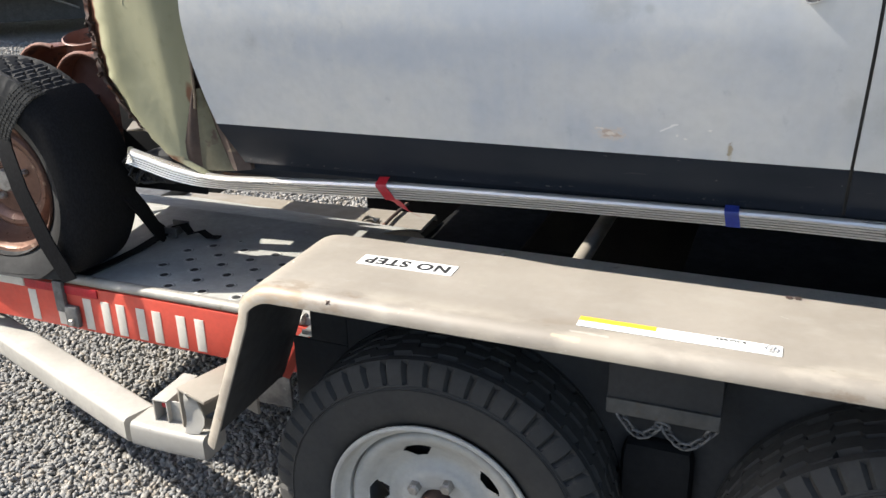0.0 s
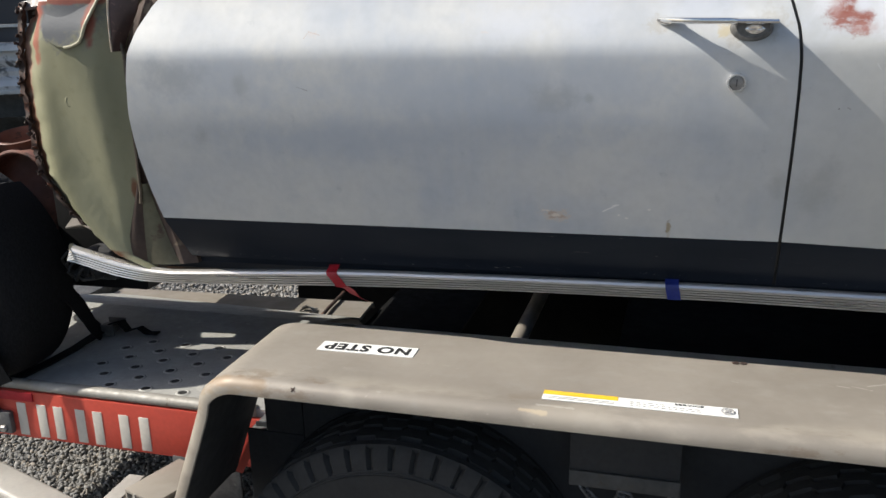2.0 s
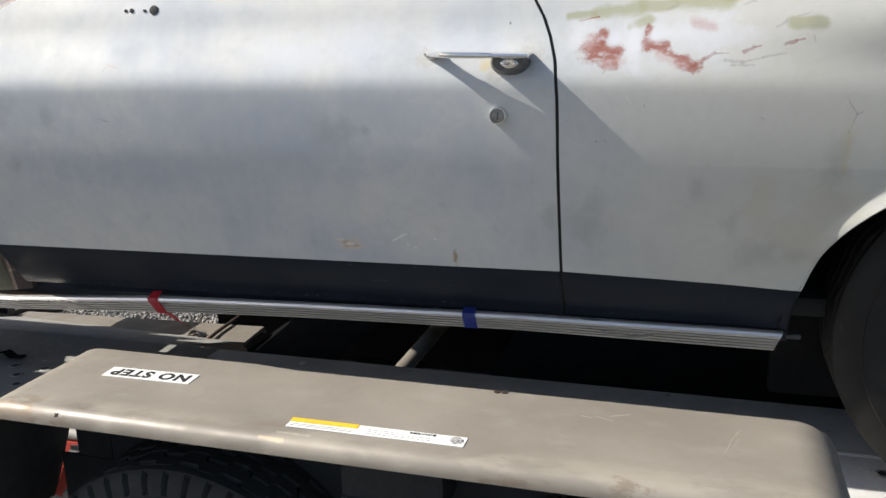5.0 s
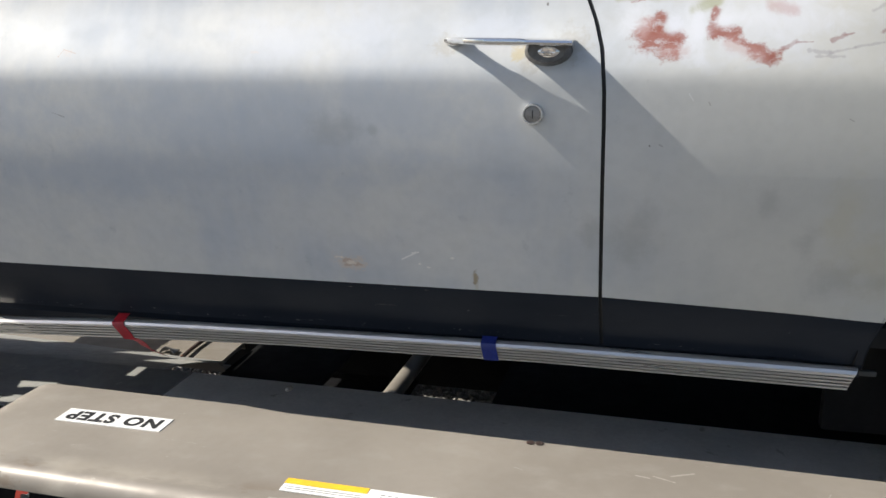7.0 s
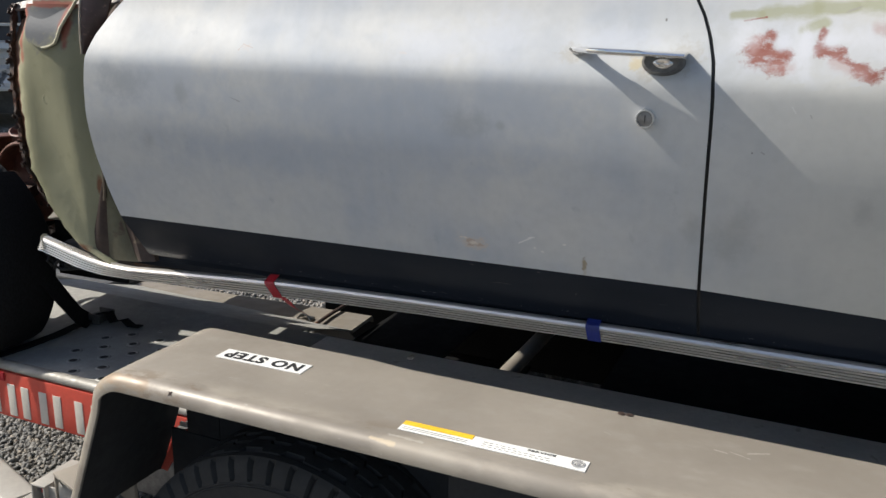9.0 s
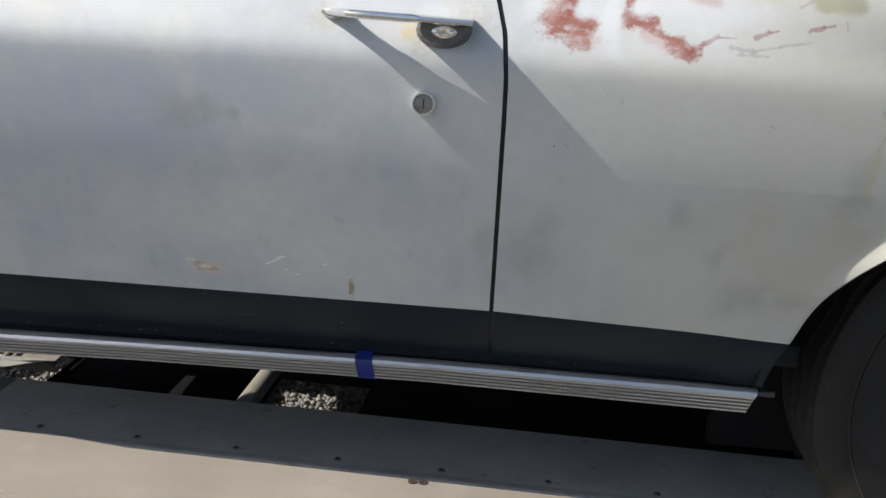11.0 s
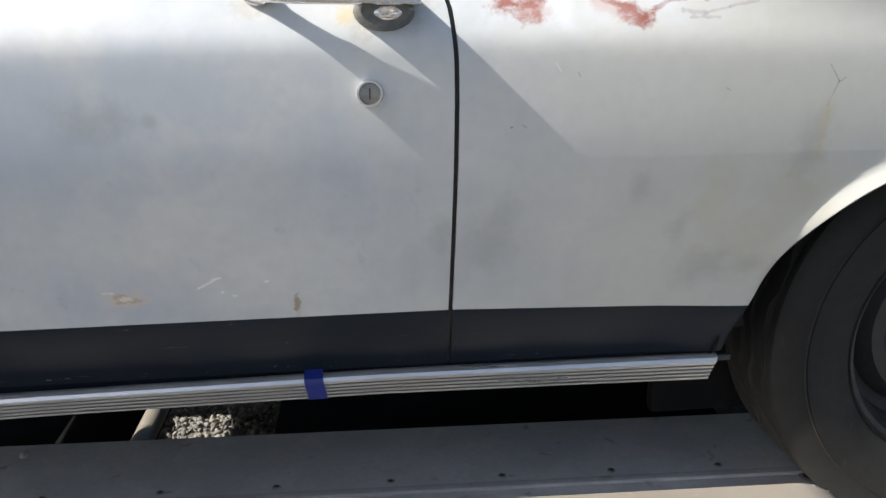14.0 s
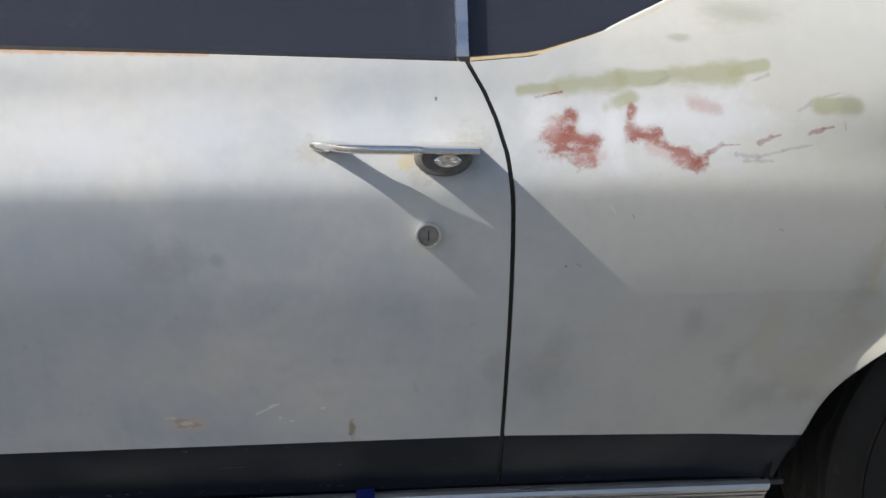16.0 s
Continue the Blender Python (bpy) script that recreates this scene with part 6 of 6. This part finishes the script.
# ---- the car's wheels ----
WC = Vector((-1.928, 0.0, 0.775))
fw = thing("wheel", "flat dry tyre on a rust-brown steel rim", "wheel", WC)
fw.parent = car
fw.matrix_parent_inverse = car.matrix_basis.inverted()


def wpart(name, bm, material, label="", smooth=35):
    ob = part(name, bm, material, None, label, smooth)
    ob.parent = fw
    ob.data.transform(Matrix.Translation(-WC))
    return ob


for k in ("category", "label"):
    if k in fw:
        del fw[k]
fw["label"] = "flat dry tyre on a rust-brown steel rim"
wpart("tyre", tyre_mesh(0.297, 0.092, 0.176, 240, 1, DECK + 0.001, *WC), OLD_TYRE, "flat weathered tyre with worn tread")
bm = bmesh.new()
lathe(bm, [(0.93 * r, y) for r, y in ((0.198, -0.086), (0.201, -0.080), (0.197, -0.074), (0.184, -0.071), (0.178, -0.062), (0.172, -0.030), (0.160, -0.005), (0.152, 0.000), (0.146, -0.010), (0.140, -0.022), (0.128, -0.030), (0.116, -0.030),
           (0.104, -0.022), (0.098, -0.012), (0.090, -0.012), (0.075, -0.016), (0.045, -0.018), (0.040, -0.022), (0.036, -0.022), (0.035, -0.01), (0.0001, -0.01))], WC, 72)
wpart("rim", bm, RUST_RIM, "rust-brown steel rim with shiny lip")
bm = bmesh.new()
lathe(bm, [(0.030, -0.008), (0.030, -0.035), (0.026, -0.042), (0.010, -0.044), (0.0001, -0.044)], WC, 24)
wpart("hub_cap", bm, BOLT, "grey hub nose")
for k in range(5):
    a = radians(20 + 72 * k)
    bm = bmesh.new()
    lathe(bm, [(0.010, -0.01), (0.010, -0.028), (0.006, -0.034), (0.0001, -0.034)], WC + Vector((0.056 * math.cos(a), 0, 0.056 * math.sin(a))), 6)
    wpart("lug_nut", bm, BOLT, "worn lug nut", 20)
RW = Vector((0.80, 0.065, DECK + 0.318))
REAR_RIM = worn("near_black_rim", (0.030, 0.028, 0.027), (0.040, 0.037, 0.035), None, 0.6, 0.2, 12, 0.2)
REAR_TYRE = worn("dusty_rear_tyre", (0.022, 0.021, 0.0195), (0.031, 0.029, 0.027), (0.046, 0.043, 0.039), 0.8, 0, 7, 0.15, 0.66, spec=0.2)
for c in (RW, Vector((0.80, 2 * MID - 0.12, DECK + 0.318)), Vector((WC.x, 2 * MID, 0.80))):
    bm = tyre_mesh(0.322, 0.10, 0.190, 96, 2, DECK + 0.001, *c)
    part("tyre", bm, REAR_TYRE, car, "dusty black tyre in the dark wheel opening")
    bm = bmesh.new()
    lathe(bm, [(0.200, -0.088), (0.203, -0.080), (0.186, -0.072), (0.176, -0.050), (0.168, -0.01), (0.150, 0.0), (0.130, -0.03), (0.110, -0.03), (0.09, -0.01), (0.04, -0.012), (0.0001, -0.012)], c, 48)
    part("rim", bm, REAR_RIM, car, "dark steel rim")
part("rear_axle", block(0.75, 0.85, 0.2, 1.4, 0.82, 0.92, 0.03), BLACK, car, "dark rear axle")

# ---- bare front chassis ----
part("chassis_rail", bar([(-3.0, 0.46, 0.885), (-2.5, 0.46, 0.88), (-2.2, 0.46, 0.86), (-1.9, 0.46, 0.85), (-1.6, 0.46, 0.82), (-1.2, 0.46, 0.77)], 0, flat=(0.07, 0.08)), RUST, car, "rusty front chassis rail")
part("chassis_rail", bar([(-3.0, 1.18, 0.83), (-2.2, 1.18, 0.81), (-1.6, 1.14, 0.79), (-1.2, 1.14, 0.75)], 0, flat=(0.06, 0.08)), RUST, car, "rusty front chassis rail")
# block added only to cast shade on the pan and strip
part("pan_shade_block", block(-2.75, -1.80, 0.50, 0.69, 0.74, 0.79, 0.02), DARK_RUST, car, "rusty block added beside the chassis rail to shade the pan")
part("cross_rail", block(-2.0, -1.80, 0.40, 1.2, 0.72, 0.84, 0.03), DARK_RUST, car, "rusty front cross member")
bm = bmesh.new()
SP = Vector((-1.912, 0.335, 1.022))
LEAN = Matrix.Rotation(radians(15), 3, 'X')
rows = []
for q, z in ((0.150, -0.17), (0.138, -0.12), (0.116, -0.075), (0.092, -0.035), (0.074, 0.000), (0.064, 0.028), (0.061, 0.050), (0.066, 0.061), (0.062, 0.063), (0.056, 0.048), (0.052, -0.05)):
    rows.append([SP + LEAN @ Vector((q * math.cos(2 * math.pi * k / 32) * (1 + 0.10 * math.cos(4 * math.pi * k / 32)), q * math.sin(2 * math.pi * k / 32), z)) for k in range(32)])
loft(bm, rows, ring=True)
part("spring_tower", bm, RUST, car, "orange-rusted spring tower")
for dx, dz, q, a0, a1 in ((-0.062, -0.050, 0.100, 205, 70), (0.064, -0.066, 0.098, 172, 15)):
    c = SP + Vector((dx, -0.12, dz))
    bm = bmesh.new()
    rows, lip = [], []
    for k in range(19):
        a = radians(a0 + (a1 - a0) * k / 18)
        rows.append([c + Vector((q * g * math.cos(a), y, q * g * math.sin(a))) for y, g in ((0.0, 1.0), (0.02, 0.99), (0.07, 0.95), (0.12, 0.85), (0.15, 0.70))])
        lip.append(rows[-1][0])
    sheet(bm, rows, (0, 0, -0.004))
    hood_ = part("spring_hood", bm, RUST, car, "curved rusty hood beside the spring tower")
    part("hood_lip", bar(lip, 0.0055, 8, up=(0, -1, 0)), RUST, hood_, "rolled rusty lip")
bm = bmesh.new()
lathe(bm, [(0.0001, 0.085), (0.135, 0.085), (0.150, 0.095), (0.152, 0.150), (0.140, 0.160), (0.150, 0.170), (0.120, 0.185), (0.0001, 0.190)], WC, 40)
part("brake_drum", bm, DARK_RUST, car, "rusty finned brake drum and backing plate")
bm = bmesh.new()
coil = [Vector((-1.98, 0.34, 0.70)) + Vector((0.062 * math.cos(a * 0.5), 0.062 * math.sin(a * 0.5), 0.0036 * a)) for a in range(0, 76)]
tube(bm, coil, 0.0085, 8)
part("coil_spring", bm, DARK_RUST, car, "rusty coil spring under the tower")
part("upper_arm", bar([(-2.05, 0.36, 0.93), (-1.93, 0.20, 0.92), (-1.88, 0.10, 0.92)], 0, flat=(0.20, 0.03)), DARK_RUST, car, "dark suspension arm")
part("lower_arm", bar([(-1.95, 0.50, 0.72), (-1.88, 0.12, 0.70)], 0, flat=(0.12, 0.04)), DARK_RUST, car, "dark suspension arm")
bm = bmesh.new()
rows = [[Vector((-1.60 + 0.045 * i, 0.05 + 0.02 * j + 0.01 * math.sin(3 * i + j), 0.905 + 0.010 * math.sin(2.1 * i + 1.7 * j) + 0.006 * j)) for j in range(4)] for i in range(4)]
sheet(bm, rows, (0, 0, -0.003))
part("torn_bracket", bm, TAN, car, "scrap of torn pale metal")
# thin black sheet added to darken the space behind the wheel
part("dark_sheet", block(-1.74, -1.50, 0.20, 0.208, 0.70, 1.0, 0.003), RECESS_BLACK, car, "black sheet added to darken the space behind the front wheel")
part("body_mount", block(-1.78, -1.58, 0.30, 0.62, 0.76, 0.83, 0.02), BLACK, car, "dark body mount behind the front wheel")
# two blocks added to keep the sun off this stretch of deck
for x0, x1, y0, y1 in ((-1.575, -1.455, 0.24, 0.42), (-1.454, -1.365, 0.24, 0.335)):
    part("deck_shade_block", block(x0, x1, y0, y1, 0.785, 0.805, 0.004), BLACK, car, "dark block added under the floor to shade the deck")
for k in range(4):
    c = Vector((-1.588 + 0.012 * k, 0.045 + 0.012 * (k % 2), 0.812 - 0.006 * k))
    ring_ = [c + Vector(((0.026 + 0.004 * k) * math.cos(e * 0.62 + k), 0.014 * math.sin(e * 1.24 + k), (0.034 - 0.004 * k) * math.sin(e * 0.62 + k) + 0.004 * math.sin(3 * e))) for e in range(11)]
    part("wiring_loop", bar(ring_, 0.0036, 8), RUBBER_AND_GAP, car, "glossy black loop of wiring")
part("bracket_tab", block(0.405, 0.430, 0.012, 0.02, 0.839, 0.848, 0.002), DARK_STEEL, car, "grey bracket tab behind the moulding")
part("frame_stub", block(-1.60, -1.50, 0.08, 0.16, 0.76, 0.84, 0.02), BLACK, car, "dark body mount")

# ---- straps over the front tyre ----


BAND = ((0.165, -0.098), (0.19, -0.112), (0.225, -0.117), (0.262, -0.112), (0.295, -0.102), (0.314, -0.086), (0.3185, -0.05), (0.3185, 0.0), (0.3185, 0.05), (0.314, 0.086), (0.28, 0.11), (0.22, 0.118))


def over_band(bm, ang, w, t, y0, y1):
    """A band laid across the tyre at an angle, from the rim over the tread."""
    a = radians(ang)
    rad, tan = Vector((math.cos(a), 0, math.sin(a))), Vector((-math.sin(a), 0, math.cos(a)))
    line = [(r - 0.015, y) for r, y in BAND if y0 <= y <= y1]
    rows = [[WC + rad * r + tan * (w * s) + Vector((0, y, 0)) for s in (-0.5, 0, 0.5)] for r, y in line]
    b = [[WC + rad * (r + t) + tan * (w * s) + Vector((0, y * (1 + t * 2), 0)) for s in (-0.5, 0, 0.5)] for r, y in line]
    va, vb = loft(bm, rows), loft(bm, b)
    for side_ in (0, -1):
        for i in range(len(va) - 1):
            bm.faces.new((va[i][side_], va[i + 1][side_], vb[i + 1][side_], vb[i][side_]))


strap = thing("tie_down_strap", "black webbing wheel strap over the front tyre, tied down", "strap", (WC.x, -0.1, DECK))
for ang in (54, 110):
    bm = bmesh.new()
    over_band(bm, ang, 0.050, 0.004, -0.2, -0.05)
    a = radians(ang)
    rad, tan = Vector((math.cos(a), 0, math.sin(a))), Vector((-math.sin(a), 0, math.cos(a)))
    line = [Vector((r - 0.0105, 0, y * 1.01)) for r, y in BAND if y <= -0.05]
    for p, q in zip(line, line[1:]):
        d = (q - p)
        k = max(1, round(d.length / 0.0085))
        up = Vector((-d.z, 0, d.x)).normalized() * -1
        for e in range(k):
            c = p.lerp(q, (e + 0.5) / k)
            for s in (-0.4, -0.2, 0.0, 0.2, 0.4):
                o = WC + rad * c.x + tan * (0.050 * s) + Vector((0, c.z, 0))
                m = Matrix.Translation(o) @ Matrix((tan, rad * d.normalized().x + Vector((0, d.normalized().z, 0)), rad * up.x + Vector((0, up.z, 0)))).transposed().to_4x4()
                box(bm, -0.0032, 0.0032, -0.0026, 0.0026, -0.002, 0.003, 0, m)
    part("cleated_band", bm, CLEAT, strap, "rubber-cleated band over the tread")
# wide smooth sling over the rear half of the tread, down to the deck
bm = bmesh.new()
rows = []
for i in range(27):
    a = radians(50 - 92 * i / 26)
    grow_ = 1.0 + 0.02 * ease(i / 26, 0.5, 1.0)
    rows.append([WC + Vector((r * grow_ * math.cos(a), y, max(r * grow_ * math.sin(a), DECK + 0.006 - WC.z))) for r, y in ((0.232, -0.108), (0.262, -0.107), (0.285, -0.098), (0.300, -0.080), (0.305, -0.045), (0.306, 0.0), (0.305, 0.05), (0.298, 0.085), (0.280, 0.100))])
sheet(bm, rows, (0, 0.002, 0.003))
part("tread_sling", bm, WEB, strap, "wide smooth black sling over the tread")
P0 = WC + Vector((0.17 * math.cos(radians(54)), -0.105, 0.17 * math.sin(radians(54))))
bm = bmesh.new()
pts = [P0, P0 + Vector((0.012, -0.012, -0.03)), P0.lerp(Vector((-1.70, -0.118, DECK + 0.012)), 0.35) + Vector((0, -0.02, 0)), P0.lerp(Vector((-1.70, -0.118, DECK + 0.012)), 0.7) + Vector((0, -0.015, 0)), Vector((-1.695, -0.122, DECK + 0.020))]
tube(bm, pts, 0, up=(0, -1, 0), flat=(0.048, 0.004))
part("webbing", bm, WEB, strap, "flat black webbing running down to the deck")
bm = bmesh.new()
tube(bm, [WC + Vector((0.29, 0.02, 0.02)), WC + Vector((0.315, 0.08, -0.09)), WC + Vector((0.275, 0.17, -0.18)), WC + Vector((0.245, 0.235, -0.222))], 0, up=(1, 0, 0.3), flat=(0.048, 0.005))
part("webbing", bm, WEB, strap, "flat black webbing behind the tyre")
bm = block(-1.700, -1.655, 0.235, 0.285, DECK + 0.001, DECK + 0.022, 0.006)
box(bm, -1.693, -1.640, 0.228, 0.234, DECK + 0.004, DECK + 0.034, 0.002)
box(bm, -1.693, -1.640, 0.286, 0.292, DECK + 0.004, DECK + 0.034, 0.002)
part("ratchet", bm, GALV_DARK, strap, "small dark steel ratchet on the deck")
bm = bmesh.new()
tube(bm, [(-1.668, 0.26, DECK + 0.026), (-1.64, 0.265, DECK + 0.034), (-1.612, 0.255, DECK + 0.012), (-1.585, 0.268, DECK + 0.018), (-1.556, 0.262, DECK + 0.006), (-1.53, 0.27, DECK + 0.005)], 0, up=(0, 0.2, 1), flat=(0.036, 0.004))
part("strap_end", bm, WEB, strap, "crumpled black strap end")
bm = bmesh.new()
tube(bm, [(-1.715, -0.07, DECK + 0.006), (-1.70, 0.03, DECK + 0.005), (-1.69, 0.13, DECK + 0.006), (-1.682, 0.235, DECK + 0.014)], 0, up=(0, 0, 1), flat=(0.03, 0.004))
part("webbing", bm, WEB, strap, "slack webbing lying on the deck")
bm = bmesh.new()
rows = [[WC + Vector((-0.055 + 0.10 * i / 5, -0.094 - 0.012 * math.sin(math.pi * i / 5), 0.128 + 0.040 * j + 0.008 * math.sin(i))) for j in range(2)] for i in range(6)]
sheet(bm, rows, (0, 0.004, 0))
part("strap_pad", bm, worn("grey_pad", (0.42, 0.41, 0.38), (0.34, 0.33, 0.31), None, 0.8, 0, 20, 0.3), strap, "pale grey pad under the strap")

# ---- parked behind: a long flatbed with a dark box ----
far = thing("flatbed_truck", "long parked flatbed with weathered silver side and a dark box body", "truck", (-7.6, 6.6, 0))
FM = Matrix.Translation((-7.75, 6.5, 0)) @ Matrix.Rotation(radians(38), 4, 'Z')


def fpart(name, bm, material, label="", smooth=35):
    bmesh.ops.transform(bm, matrix=FM, verts=bm.verts)
    return part(name, bm, material, far, label, smooth)


fpart("box_body", block(-2.2, 9, 0.25, 2.6, 1.22, 2.9, 0.02), NAVY, "dark blue-grey box body")
fpart("edge_strip", block(-2.2, 9, 0.20, 0.26, 1.185, 1.215, 0.004), PALE, "pale edge strip")
fpart("bed_rail", block(-2.2, 9, 0.24, 0.40, 1.02, 1.185, 0.01), NAVY, "black bed rail")
bm = bmesh.new()
prof = [(0.20, 1.02), (0.12, 1.00), (0.10, 0.93), (0.20, 0.90), (0.17, 0.82), (0.20, 0.74), (0.13, 0.70), (0.14, 0.645), (0.06, 0.60), (0.02, 0.54), (0.03, 0.50), (-0.01, 0.48), (0.0, 0.45), (0.2, 0.44)]
loft(bm, [[(x, y, z) for y, z in prof] for x in (-2.2, 0, 4.5, 9)])
fpart("ribbed_side", bm, SILVER, "ribbed silver side sheet streaked with grime", 20)
for i in range(8):
    x = -1.7 + 0.83 * i + 0.2 * math.sin(5 * i)
    bm = bmesh.new()
    rows = [[(x + 0.25 * (1 - z) + 0.02 * math.sin(9 * z + i) + dx, y - 0.004, z) for y, z in prof[1:-3]] for dx in (0.0, 0.018)]
    rows = [[Vector(p) for p in r] for r in rows]
    sheet(bm, rows, (0, 0.003, 0))
    fpart("sheet_seam", bm, DARK_STEEL, "dark seam between bent side sheets")
fpart("lower_strip", block(-2.2, 9, -0.02, 0.04, 0.455, 0.50, 0.008), PALE, "pale lower edge of the side")
for i in range(7):
    x = -1.6 + 1.45 * i
    bm = bmesh.new()
    tube(bm, [(x, 0.10, 0.44), (x + 0.45, 0.45, 0.20)], 0, flat=(0.07, 0.02))
    fpart("stay", bm, ARM, "grey diagonal stay under the bed")
fpart("under_frame", block(-2.2, 9, 0.3, 2.2, 0.16, 0.47, 0.02), DARK_STEEL, "black under frame")
for x in (4.8, 5.7):
    bm = bmesh.new()
    lathe(bm, [(0.10, 0.25), (0.45, 0.22), (0.48, 0.27), (0.48, 0.45), (0.1, 0.5)], (x, 0.1, 0.48), 32)
    fpart("wheel", bm, TYRE, "black truck tyre")
for i in range(-1, 8):
    a = i * 1.1
    fpart("reflector_tape", block(a, a + 0.32, 0.240, 0.249, 1.50, 1.57, 0.001), WHITE, "white reflective tape")
    fpart("reflector_tape", block(a + 0.325, a + 0.62, 0.240, 0.249, 1.50, 1.57, 0.001), RED_TAPE, "red reflective tape")

# a pale pebble on the deck
bm = bmesh.new()
bmesh.ops.create_icosphere(bm, subdivisions=2, radius=0.008, matrix=Matrix.Translation((-0.743, 0.383, DECK + 0.005)) @ Matrix.Diagonal((1.2, 1.5, 0.7, 1)))
for v in bm.verts:
    v.co += Vector((math.sin(v.co.x * 900), math.sin(v.co.y * 700), 0)) * 0.0006
peb = part("pebble", bm, WHITE)
tagged(peb, "small pale pebble lying on the trailer deck", "pebble")
